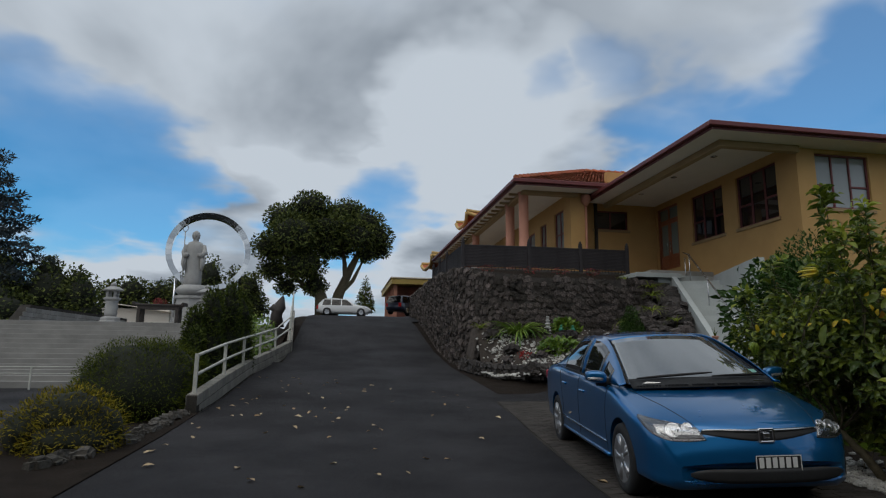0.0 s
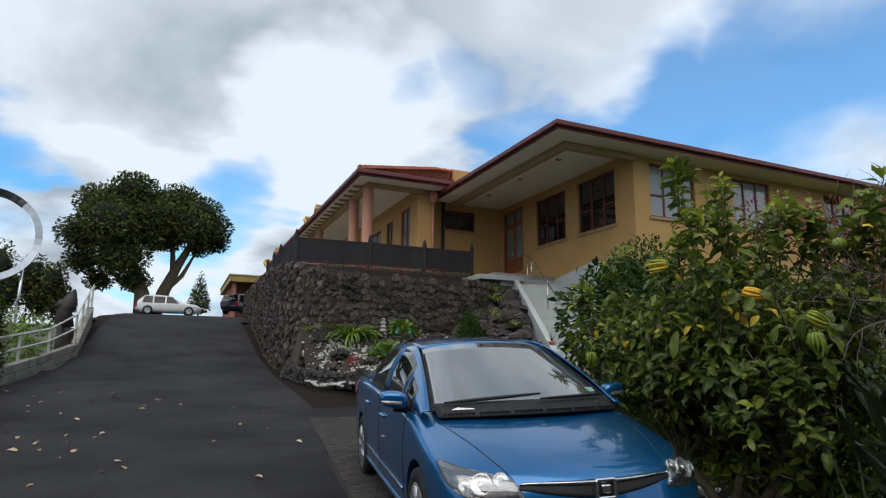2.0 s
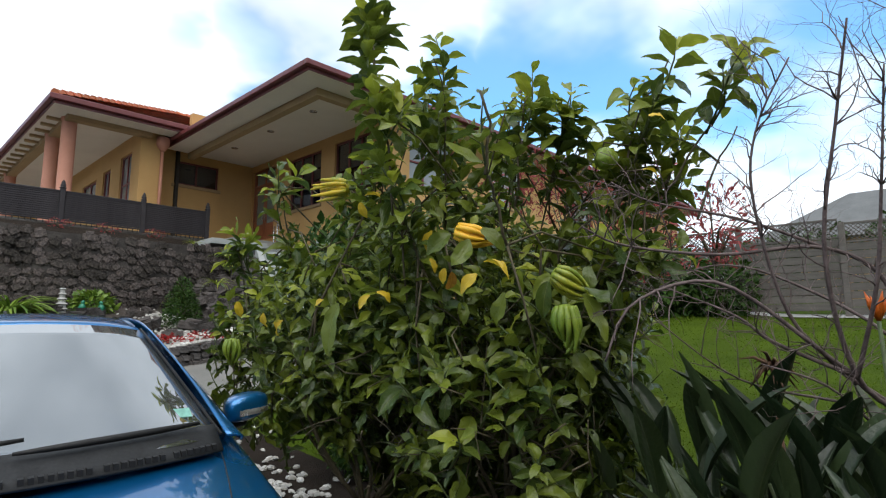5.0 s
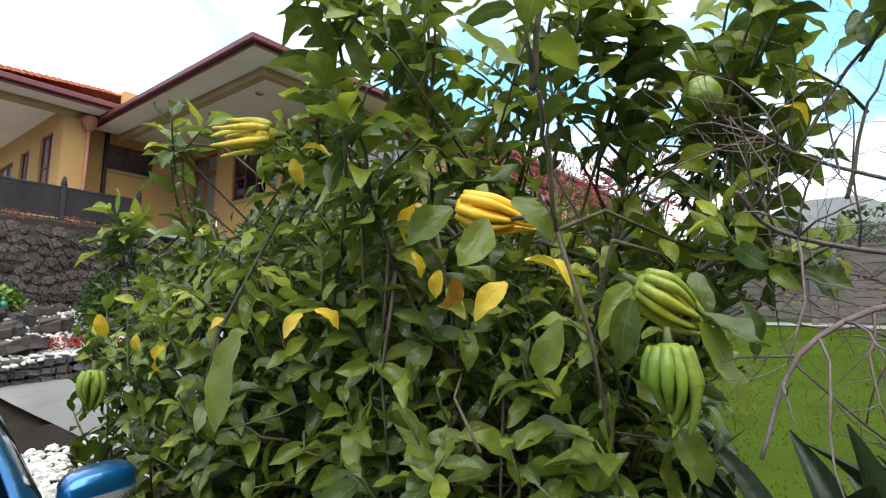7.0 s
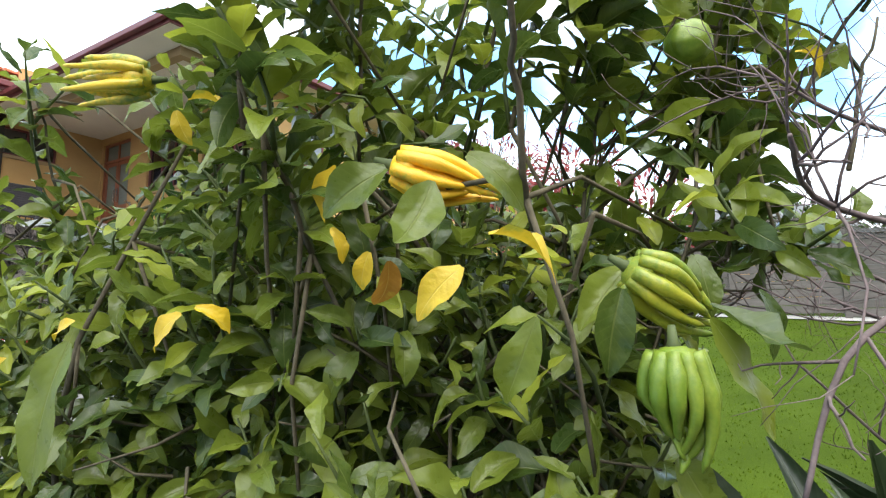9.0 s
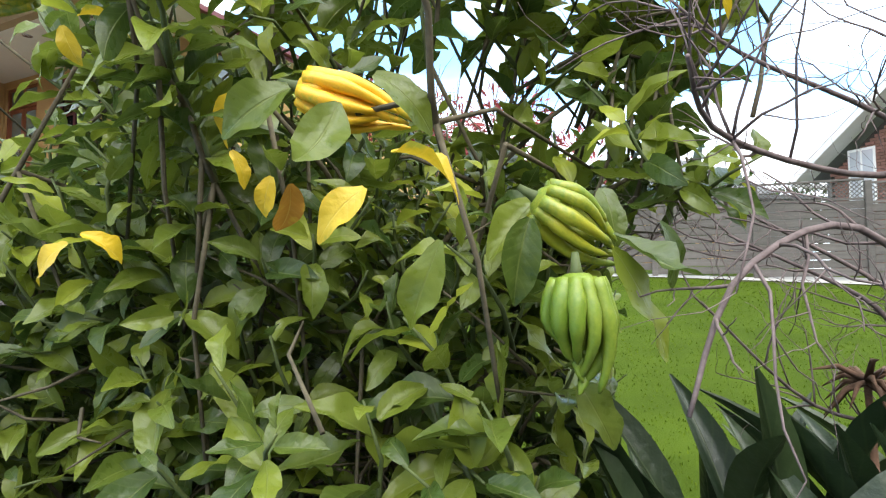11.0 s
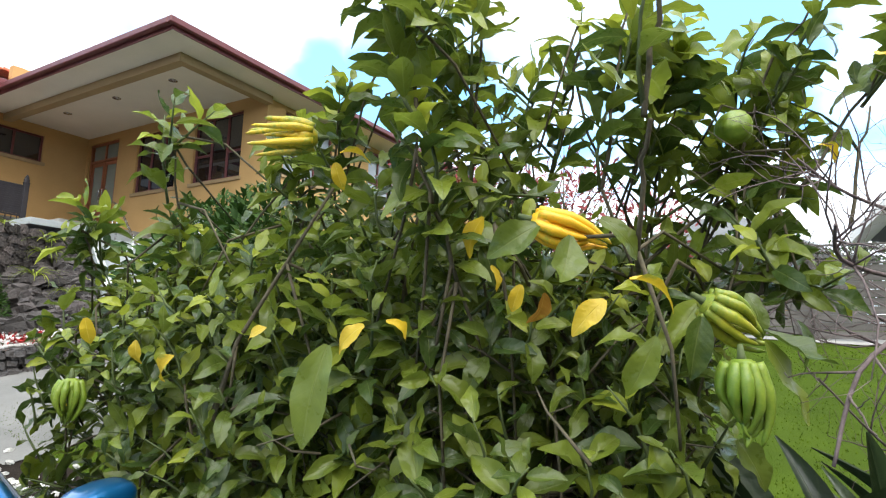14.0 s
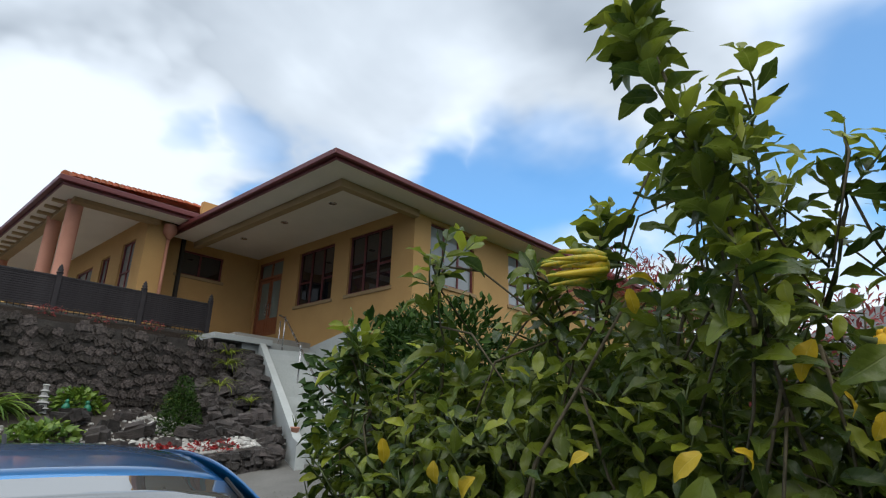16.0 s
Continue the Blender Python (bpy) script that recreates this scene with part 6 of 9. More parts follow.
M["bedsoil"] = mat("bed_soil", (0.07, 0.055, 0.045), 0.95, col2=(0.035, 0.028, 0.022), scale=2.5, fine=40, bump=0.8, bscale=30, dist=0.06)
M["rock"] = mat("volcanic_rock", (0.10, 0.085, 0.078), 0.9, col2=(0.04, 0.036, 0.034), scale=2.5, fine=25, bump=0.9, bscale=16, vary=0.4, dist=0.05)
M["lowstone"] = mat("kerb_stone", (0.11, 0.10, 0.095), 0.9, col2=(0.055, 0.05, 0.048), scale=2.5, fine=25, bump=0.8, bscale=18, vary=0.35, island=0.0, dist=0.04)
BED_LINE = [(8.55, 12.55), (7.2, 12.75), (6.0, 13.3), (5.1, 14.3), (4.45, 15.5), (4.05, 16.8), (3.85, 18.2)]


def bed_z(x, y):
    """Height of the bed: a bank that rises from its edge to the foot of the stone wall."""
    lo = ground_z(min(x, 8.5), min(y, 13.0)) + 0.30
    front = float(np.interp(x, [3.85, 4.05, 4.45, 5.1, 6.0, 7.2, 8.55], [18.2, 16.8, 15.5, 14.3, 13.3, 12.75, 12.55]))
    t = min(max((y - front) / max(17.25 - front, 0.6), 0.0), 1.0)
    return lo + (2.0 - lo) * t + 0.05 * noise.noise((x * 1.3, y * 1.3, 2.0))


bm = bmesh.new()
xs, ys = span(3.9, 10.6, 0.22), span(12.55, 18.0, 0.22)
grid = {}
for i, x in enumerate(xs):
    for j, y in enumerate(ys):
        grid[i, j] = bm.verts.new((x, y, bed_z(x, y)))
for i in range(len(xs) - 1):
    for j in range(len(ys) - 1):
        x, y = (xs[i] + xs[i + 1]) / 2, (ys[j] + ys[j + 1]) / 2
        front = float(np.interp(x, [3.85, 4.05, 4.45, 5.1, 6.0, 7.2, 8.55], [18.2, 16.8, 15.5, 14.3, 13.3, 12.75, 12.55]))
        if y > front and (x < 8.7 or y > 12.6 + (x - 8.7) * 2.2):
            bm.faces.new((grid[i, j], grid[i + 1, j], grid[i + 1, j + 1], grid[i, j + 1]))
for v in [v for v in bm.verts if not v.link_faces]:
    bm.verts.remove(v)
single("rock_garden_bed", bm, M["bedsoil"], "dark stony soil bank of the rock garden", "garden bed", "", "structure", smooth=True)


def low_wall():
    e = thing("bed_edging", "low rough stone edging round the rock garden", "edging", kind="structure")
    rng = random.Random(5)
    me_list = [m.copy() for m in STONES[:6]]
    for m in me_list:
        m.name = "edging_stone"
        m.materials.clear()
        m.materials.append(M["lowstone"])
    for s, p, d in along(BED_LINE, 0.19):
        g = ground_z(p.x, p.y)
        for row in range(3):
            m = Matrix.Translation((p.x + rng.uniform(-0.04, 0.04), p.y + rng.uniform(-0.04, 0.04), g + 0.02 + row * 0.13)) @ Matrix.Rotation(math.atan2(d.y, d.x) + rng.uniform(-0.3, 0.3), 4, "Z") @ Matrix.Diagonal((rng.uniform(0.18, 0.28), rng.uniform(0.2, 0.3), rng.uniform(0.13, 0.19), 1))
            o = new("stone", me_list[rng.randrange(6)])
            o.parent, o.matrix_world = e, m


low_wall()
rngg = random.Random(8)
rock_mesh = [m.copy() for m in STONES[:8]]
for m in rock_mesh:
    m.name = "rock"
    m.materials.clear()
    m.materials.append(M["rock"])
# larger rocks on the bank, and the pile beside the stairs
spots = []
for k in range(46):
    x, y = rngg.uniform(4.4, 8.6), rngg.uniform(13.3, 17.0)
    spots.append((x, y, bed_z(x, y), rngg.uniform(0.2, 0.5)))
for k in range(80):
    t = rngg.random()
    x, y = 8.35 + 2.1 * t - abs(rngg.gauss(0, 0.4)), 12.9 + 4.2 * t + rngg.uniform(-0.1, 0.35)
    spots.append((x, y, 1.25 + 1.55 * t - 0.25 * max(0.0, 8.5 + 2.0 * t - x) + rngg.uniform(-0.1, 0.1), rngg.uniform(0.2, 0.4)))
sd = (S1 - S0).normalized()
for k in range(70):
    u = rngg.uniform(0.0, 5.6)
    off = 0.06 + abs(rngg.gauss(0, 0.28))
    q = S0 + sd * u + Vector((-sd.y, sd.x, 0)) * off
    spots.append((q.x, q.y, 1.28 + 0.40 * u - 0.55 * off, rngg.uniform(0.22, 0.42)))
for x, y, z, s in spots:
    o = new("rock", rock_mesh[rngg.randrange(8)])
    o.matrix_world = Matrix.Translation((x, y, z + s * 0.18)) @ Euler((rngg.uniform(-0.4, 0.4), rngg.uniform(-0.4, 0.4), rngg.uniform(0, 6))).to_matrix().to_4x4() @ Matrix.Diagonal((s * rngg.uniform(0.9, 1.5), s * rngg.uniform(0.8, 1.2), s * rngg.uniform(0.55, 0.8), 1))
    tagged(o, "rough dark volcanic rock in the rock garden", "rock", "rocks of the rock garden")


def pebbles(name, label, spots_fn, n, size, seed):
    rng = random.Random(seed)
    items = []
    for k in range(n):
        x, y, z = spots_fn(rng)
        s = size * rng.uniform(0.6, 1.4)
        items.append((STONES[rng.randrange(10)], Matrix.Translation((x, y, z + s * 0.15)) @ Euler((rng.uniform(-0.5, 0.5), rng.uniform(-0.5, 0.5), rng.uniform(0, 6))).to_matrix().to_4x4() @ Matrix.Diagonal((s * 1.2, s, s * 0.6, 1))))
    ob = join_copies(name, items, M["gravel"], None, "stuff")
    return tagged(ob, label, "gravel")


def on_bed(rng):
    c = rng.choice(((4.6, 16.2, 0.5, 0.5), (5.2, 14.9, 0.5, 0.35), (6.0, 14.0, 0.5, 0.4), (7.3, 14.2, 0.8, 0.7), (7.0, 13.3, 0.9, 0.3), (7.9, 13.0, 0.6, 0.25), (8.1, 15.2, 0.4, 0.8)))
    x, y = c[0] + rng.gauss(0, c[2]), c[1] + rng.gauss(0, c[3])
    x, y = min(max(x, 4.1), 9.4), min(max(y, 12.9), 17.1)
    return x, y, bed_z(x, y)


def by_car(rng):
    y = rng.uniform(1.5, 9.5)
    x = 4.78 + abs(rng.gauss(0, 0.38)) + 0.10 * max(0, y - 5)
    return x, y, ground_z(x, y) + 0.015


pebbles("bed_pebbles", "white pebbles strewn over the rock garden", on_bed, 2600, 0.055, 21)
pebbles("verge_pebbles", "pale pebbles along the parking bay", by_car, 3000, 0.05, 22)

# ---- plants of the rock garden ----
M["strap"] = leaf_mat("strap_leaf", (0.22, 0.32, 0.04), (0.07, 0.15, 0.02), (0.24, 0.33, 0.07), 0.4, 0.25)
M["darkleaf"] = leaf_mat("dark_small_leaf", (0.05, 0.10, 0.015), (0.02, 0.05, 0.010), (0.07, 0.12, 0.02), 0.5, 0.2)
M["limeleaf"] = leaf_mat("lime_leaf", (0.30, 0.36, 0.04), (0.16, 0.22, 0.03), (0.35, 0.4, 0.08), 0.5, 0.25)
M["redleaf"] = leaf_mat("red_leaf", (0.42, 0.03, 0.03), (0.22, 0.02, 0.02), (0.4, 0.08, 0.05), 0.5, 0.25)
M["pinkleaf"] = leaf_mat("pink_flower", (0.42, 0.10, 0.10), (0.22, 0.045, 0.045), (0.4, 0.15, 0.14), 0.6, 0.3)
STRAP = [leaf_mesh(40 + k, 1.0, 0.045, 0.25, 1.3 + 0.3 * k, 0.02, 9, 2) for k in range(4)]
SMALL = [leaf_mesh(60 + k, 0.05, 0.024, 0.15, 0.4, 0.02, 2, 2) for k in range(4)]
TINY = [leaf_mesh(70 + k, 0.16, 0.09, 0.2, 0.5, 0.02, 2, 2) for k in range(4)]


def tuft(name, label, category, at, n, length, material, seed, spread=1.0, group=""):
    """A clump of arching strap leaves."""
    rng = random.Random(seed)
    e = thing(name, label, category, Matrix.Translation(at), group)
    items = []
    for k in range(n):
        a = rng.uniform(0, 6.28)
        tilt = rng.uniform(0.7, 2.0)
        d = Vector((math.cos(a) * spread, math.sin(a) * spread, tilt))
        items.append((STRAP[rng.randrange(4)], aim((rng.uniform(-0.05, 0.05), rng.uniform(-0.05, 0.05), 0), d, (0, 0, 1), rng.uniform(-0.2, 0.2), length * rng.uniform(0.7, 1.15))))
    joined_leaves("foliage", items, material, e)
    return e


def leafy_mass(name, label, category, blobs, n, leafset, size, material, seed, group="", stem=None, at=(0, 0, 0), shell=0.5):
    """A shrub or crown: small leaves on the shells of several lobes, with an uneven outline."""
    rng = random.Random(seed)
    e = thing(name, label, category, Matrix.Translation(at), group)
    inv = Matrix.Translation(-Vector(at))
    items = []
    tot = sum(b[1][0] * b[1][1] + b[1][0] * b[1][2] for b in blobs)
    for c, r in blobs:
        m = int(n * (r[0] * r[1] + r[0] * r[2]) / tot)
        for k in range(m):
            v = Vector((rng.gauss(0, 1), rng.gauss(0, 1), rng.gauss(0, 1))).normalized()
            q = 1 - shell * rng.random() ** 2 + rng.gauss(0, 0.045)
            q *= 1 + 0.16 * noise.noise((v.x * 2.2 + c[0], v.y * 2.2 + c[1], v.z * 2.2 + c[2]))
            p = Vector((c[0] + v.x * r[0] * q, c[1] + v.y * r[1] * q, c[2] + v.z * r[2] * q))
            d = (v + Vector((rng.uniform(-1, 1), rng.uniform(-1, 1), rng.uniform(-0.6, 1.0))) * 0.8).normalized()
            items.append((leafset[rng.randrange(len(leafset))], inv @ aim(p, d, v + Vector((0, 0, 0.6)), rng.uniform(-0.6, 0.6), size * rng.uniform(0.6, 1.3))))
    joined_leaves("foliage", items, material, e)
    # dark heart of twigs that closes the crown
    bm = bmesh.new()
    for c, r in blobs:
        for k in range(7):
            v = Vector((rng.gauss(0, 1), rng.gauss(0, 1), rng.gauss(0, 0.8))).normalized()
            base_pt = Vector((c[0], c[1], c[2] - r[2] * 0.9))
            tube(bm, [inv @ base_pt, inv @ Vector((c[0] + v.x * r[0] * 0.4, c[1] + v.y * r[1] * 0.4, c[2] - r[2] * 0.2)), inv @ Vector((c[0] + v.x * r[0] * 0.85, c[1] + v.y * r[1] * 0.85, c[2] + v.z * r[2] * 0.8))], [max(0.01, 0.035 * r[0]), 0.02 * max(r[0], 0.4), 0.005], 5)
    if stem:
        for pts, rad in stem:
            tube(bm, [inv @ Vector(p) for p in pts], rad, 8)
    part("stem", bm, M["bark"], e, smooth=True)
    return e


tuft("lily_clump", "arching clump of green strap leaves in the rock garden", "plant", (5.3, 16.7, bed_z(5.3, 16.7) - 0.05), 110, 1.25, M["strap"], 31)
tuft("potted_grass", "small yellowish tufted plant by the edging", "plant", (4.25, 17.3, bed_z(4.25, 17.3)), 40, 0.42, M["limeleaf"], 32, 0.8)
for k, (x, y, z, l) in enumerate(((9.1, 15.6, 2.55, 0.5), (9.7, 16.6, 3.1, 0.55), (10.1, 17.4, 3.45, 0.6), (8.3, 15.8, 2.15, 0.5), (9.25, 14.6, 2.2, 0.45), (9.3, 17.6, 3.75, 0.4))):
    tuft("bromeliad", "yellow-green spiky rosette plant among the rocks", "plant", (x, y, z), 26, l, M["limeleaf"], 40 + k, 1.2, "rosettes beside the stairs")
leafy_mass("clipped_bush", "small dense dark green conical bush", "bush", [((7.9, 14.6, 1.70), (0.38, 0.38, 0.5)), ((7.9, 14.6, 2.0), (0.30, 0.30, 0.42)), ((7.9, 14.6, 2.3), (0.17, 0.17, 0.28))], 5200, SMALL, 1.0, M["darkleaf"], 51)
leafy_mass("fern_plant", "low dark green fern-like plant in the rock garden", "plant", [((5.9, 14.9, 1.35), (0.55, 0.4, 0.28))], 700, TINY, 1.0, M["strap"], 52)
leafy_mass("green_clump", "mid-green leafy clump against the stone wall", "plant", [((6.8, 16.7, 2.05), (0.4, 0.25, 0.25))], 500, TINY, 0.9, M["strap"], 53)
for k, (x, y) in enumerate(((5.05, 15.2), (7.2, 13.2), (7.6, 13.0), (8.0, 12.95), (7.0, 13.4))):
    leafy_mass("red_bedding_plant", "low red-leaved bedding plant", "plant", [((x, y, bed_z(x, y) + 0.06), (0.2, 0.14, 0.1))], 120, SMALL, 1.3, M["redleaf"], 60 + k, "red bedding plants")
for k, x in enumerate((5.0, 6.6, 7.7, 8.9)):
    leafy_mass("wall_flowers", "small pinkish red flowers on the wall top", "plant", [((x, 19.3, 4.18), (0.3, 0.2, 0.12))], 70, SMALL, 1.3, M["pinkleaf"], 70 + k, "flowers on the planted strip")

for k, (x, y, top) in enumerate(((7.3, 8.1, 2.87), (6.35, 6.45, 2.62))):
    leafy_mass("clipped_conifer", "dense dark green rounded conifer beside the lawn", "shrub", [((x, y, top - 0.6), (0.40, 0.40, 0.6)), ((x, y, top - 1.2), (0.46, 0.46, 0.7)), ((x, y, top - 1.8), (0.46, 0.46, 0.6))], 8000, SMALL, 1.5, M["darkleaf"], 57 + k, "conifers beside the lawn")

# ornaments
M["granite"] = mat("pale_granite", (0.40, 0.40, 0.39), 0.85, col2=(0.28, 0.28, 0.27), scale=4, fine=80, bump=0.35, bscale=60, dist=0.01)
M["jade"] = mat("green_glaze", (0.015, 0.20, 0.11), 0.35, col2=(0.01, 0.13, 0.075), scale=9, fine=60, bump=0.15)
orn = thing("stone_pagoda", "small weathered stone pagoda ornament", "ornament", Matrix.Translation((6.2, 16.6, bed_z(6.2, 16.6))) @ Matrix.Scale(0.7, 4))
for k in range(5):
    bm = bmesh.new()
    w = 0.17 - 0.022 * k
    lathe(bm, [(w, 0.15 * k), (w * 0.8, 0.15 * k + 0.02), (w * 0.75, 0.15 * k + 0.1), (w * 1.15, 0.15 * k + 0.12), (w * 0.8, 0.15 * k + 0.16)], 8)
    part("tier", bm, M["granite"], orn)
for k, (x, y, dx) in enumerate(((6.5, 16.3, 0.1), (6.85, 16.2, -0.1))):
    fr = thing("glazed_frog", "green glazed ceramic garden ornament", "ornament", Matrix.Translation((x, y, bed_z(x, y) + 0.13)) @ Matrix.Scale(0.48, 4), "green glazed ornaments")
    bm = bmesh.new()
    lathe(bm, [(0.05, -0.3), (0.12, 0.0), (0.15, 0.08), (0.1, 0.2), (0.05, 0.24), (0.08, 0.28), (0.07, 0.36), (0.0, 0.4)], 14)
    for v in bm.verts:
        v.co.x += dx * max(0, v.co.z)
        v.co.y *= 1.25
    part("body", bm, M["jade"], fr, smooth=True)

# ---- bare tree beside the bush ----
M["greybark"] = mat("grey_twig_bark", (0.20, 0.155, 0.15), 0.85, spec=0.2, col2=(0.09, 0.07, 0.07), scale=18, fine=90, bump=0.4, dist=0.004)


def bare_tree():
    e = thing("bare_tree", "leafless small tree with grey twisting branches", "tree", Matrix.Translation((5.95, 2.45, 0.1)))
    inv = Matrix.Translation((-5.95, -2.45, -0.1))
    rng = random.Random(77)

    def ok(p):
        return (p - Vector((3.9, 3.1, 1.6))).length > 0.62 and (p - Vector((3.0, 2.3, 1.45))).length > 1.2

    def grow(bm, p, d, r, ln, depth):
        pts, rs = [p], [r]
        n = 5
        for i in range(n):
            d = (d + Vector((rng.uniform(-1, 1), rng.uniform(-1, 1), rng.uniform(-0.8, 1.0))) * 0.36).normalized()
            q = pts[-1] + d * ln / n
            if not ok(q):
                break
            pts.append(q)
            rs.append(r * (1 - 0.55 * (i + 1) / n))
            if depth and i >= 1 and rng.random() < 0.75:
                side = d.cross(Vector((rng.uniform(-1, 1), rng.uniform(-1, 1), rng.uniform(-1, 1)))).normalized()
                grow(bm, q, (d * 0.55 + side * 0.8 + Vector((0, 0, 0.15))).normalized(), rs[-1] * 0.62, ln * rng.uniform(0.5, 0.72), depth - 1)
        if len(pts) > 1:
            tube(bm, [inv @ w for w in pts], [q * 0.6 for q in rs], 5)

    def guided(pts, r0, r1, kids=3, depth=1):
        pts = [Vector(q) for q in pts]
        bm = bmesh.new()
        c = catmull([tuple(q) for q in pts], 4 * len(pts))
        n = len(c)
        tube(bm, [inv @ Vector(q) for q in c], [(r0 + (r1 - r0) * i / (n - 1)) * (0.55 if r0 < 0.03 else 0.8) for i in range(n)], 7)
        for k in range(kids * 4):
            i = rng.randrange(n // 4, n - 1)
            d = (Vector(c[i + 1]) - Vector(c[i])).normalized()
            side = d.cross(Vector((rng.uniform(-1, 1), rng.uniform(-1, 1), rng.uniform(-1, 1)))).normalized()
            grow(bm, Vector(c[i]), (d * 0.5 + side * 0.8 + Vector((0, 0, 0.2))).normalized(), r1 * 0.5 + 0.002, rng.uniform(0.08, 0.30), depth)
        part("branch", bm, M["greybark"], e, smooth=True)
    root = (5.95, 2.45, 0.05)
    guided([root, (5.9, 2.5, 0.7), (5.75, 2.55, 1.15)], 0.045, 0.03, 0)
    guided([(5.75, 2.55, 1.15), (5.55, 2.7, 1.3), (5.3, 2.75, 1.42), (5.05, 2.95, 1.62), (4.80, 3.13, 1.55), (4.72, 3.2, 1.36)], 0.02, 0.006, 4)
    guided([(5.75, 2.55, 1.15), (5.6, 2.55, 1.6), (5.4, 2.7, 1.75), (5.1, 2.95, 1.72), (4.79, 3.15, 1.74), (4.57, 3.18, 1.78)], 0.019, 0.005, 5)
    guided([(5.4, 2.7, 1.75), (5.2, 2.9, 1.85), (4.95, 3.12, 1.91), (4.85, 3.22, 1.98)], 0.012, 0.004, 4)
    guided([(5.75, 2.55, 1.15), (5.6, 2.45, 1.55), (5.35, 2.38, 1.85), (5.15, 2.30, 2.1), (5.0, 2.27, 2.4)], 0.02, 0.005, 7, 2)
    guided([(5.75, 2.55, 1.15), (5.85, 2.35, 1.7), (5.9, 2.2, 2.2), (5.8, 2.1, 2.8)], 0.022, 0.006, 7, 2)
    guided([(5.85, 2.35, 1.7), (5.6, 2.3, 2.1), (5.4, 2.3, 2.35), (5.2, 2.25, 2.6)], 0.014, 0.004, 6, 2)
    guided([(5.9, 2.4, 0.9), (6.1, 2.6, 1.4), (6.0, 3.0, 1.7), (5.7, 3.2, 1.75), (5.4, 3.35, 1.62)], 0.018, 0.004, 6, 2)
    guided([(5.9, 2.4, 0.9), (6.15, 2.2, 1.5), (6.3, 1.9, 2.1), (6.3, 1.7, 2.7)], 0.02, 0.005, 7, 2)
    guided([(5.75, 2.55, 1.15), (5.6, 2.75, 1.2), (5.35, 3.0, 1.28), (5.1, 3.2, 1.5)], 0.013, 0.004, 4, 1)
    guided([(5.75, 2.55, 1.15), (5.45, 2.65, 1.3), (5.23, 2.67, 1.71), (5.15, 2.59, 2.13), (5.05, 2.52, 2.41)], 0.02, 0.006, 5, 2)
    guided([(5.45, 2.65, 1.3), (5.3, 2.8, 1.5), (5.15, 2.85, 1.9), (5.10, 2.81, 2.14), (5.08, 2.69, 2.35)], 0.014, 0.005, 5, 2)
    guided([(5.45, 2.65, 1.3), (5.3, 2.55, 1.6), (5.22, 2.5, 1.91), (5.12, 2.45, 2.26)], 0.016, 0.005, 5, 2)
    guided([(5.45, 2.65, 1.3), (5.25, 2.85, 1.42), (5.17, 2.94, 1.51), (5.05, 3.15, 1.62)], 0.016, 0.004, 4, 1)
    guided([(5.8, 2.5, 1.0), (5.5, 2.6, 1.12), (5.25, 2.7, 1.28), (5.1, 2.85, 1.35)], 0.014, 0.004, 4, 1)


bare_tree()

# ---- bird-of-paradise clump ----
M["paddle"] = leaf_mat("paddle_leaf", (0.040, 0.066, 0.022), (0.012, 0.026, 0.010), (0.10, 0.13, 0.05), 0.40, 0.08)
PADDLE = [leaf_mesh(90 + k, 0.50, 0.088, 0.40, 0.25 + 0.12 * k, 0.05, 9, 4) for k in range(4)]
M["orange"] = mat("orange_petal", (0.75, 0.17, 0.01), 0.5, col2=(0.6, 0.12, 0.01), scale=12, fine=60, bump=0.05, trans=0.25)
M["husk"] = mat("dry_husk", (0.16, 0.085, 0.05), 0.9, col2=(0.09, 0.05, 0.03), scale=15, fine=60, bump=0.4)


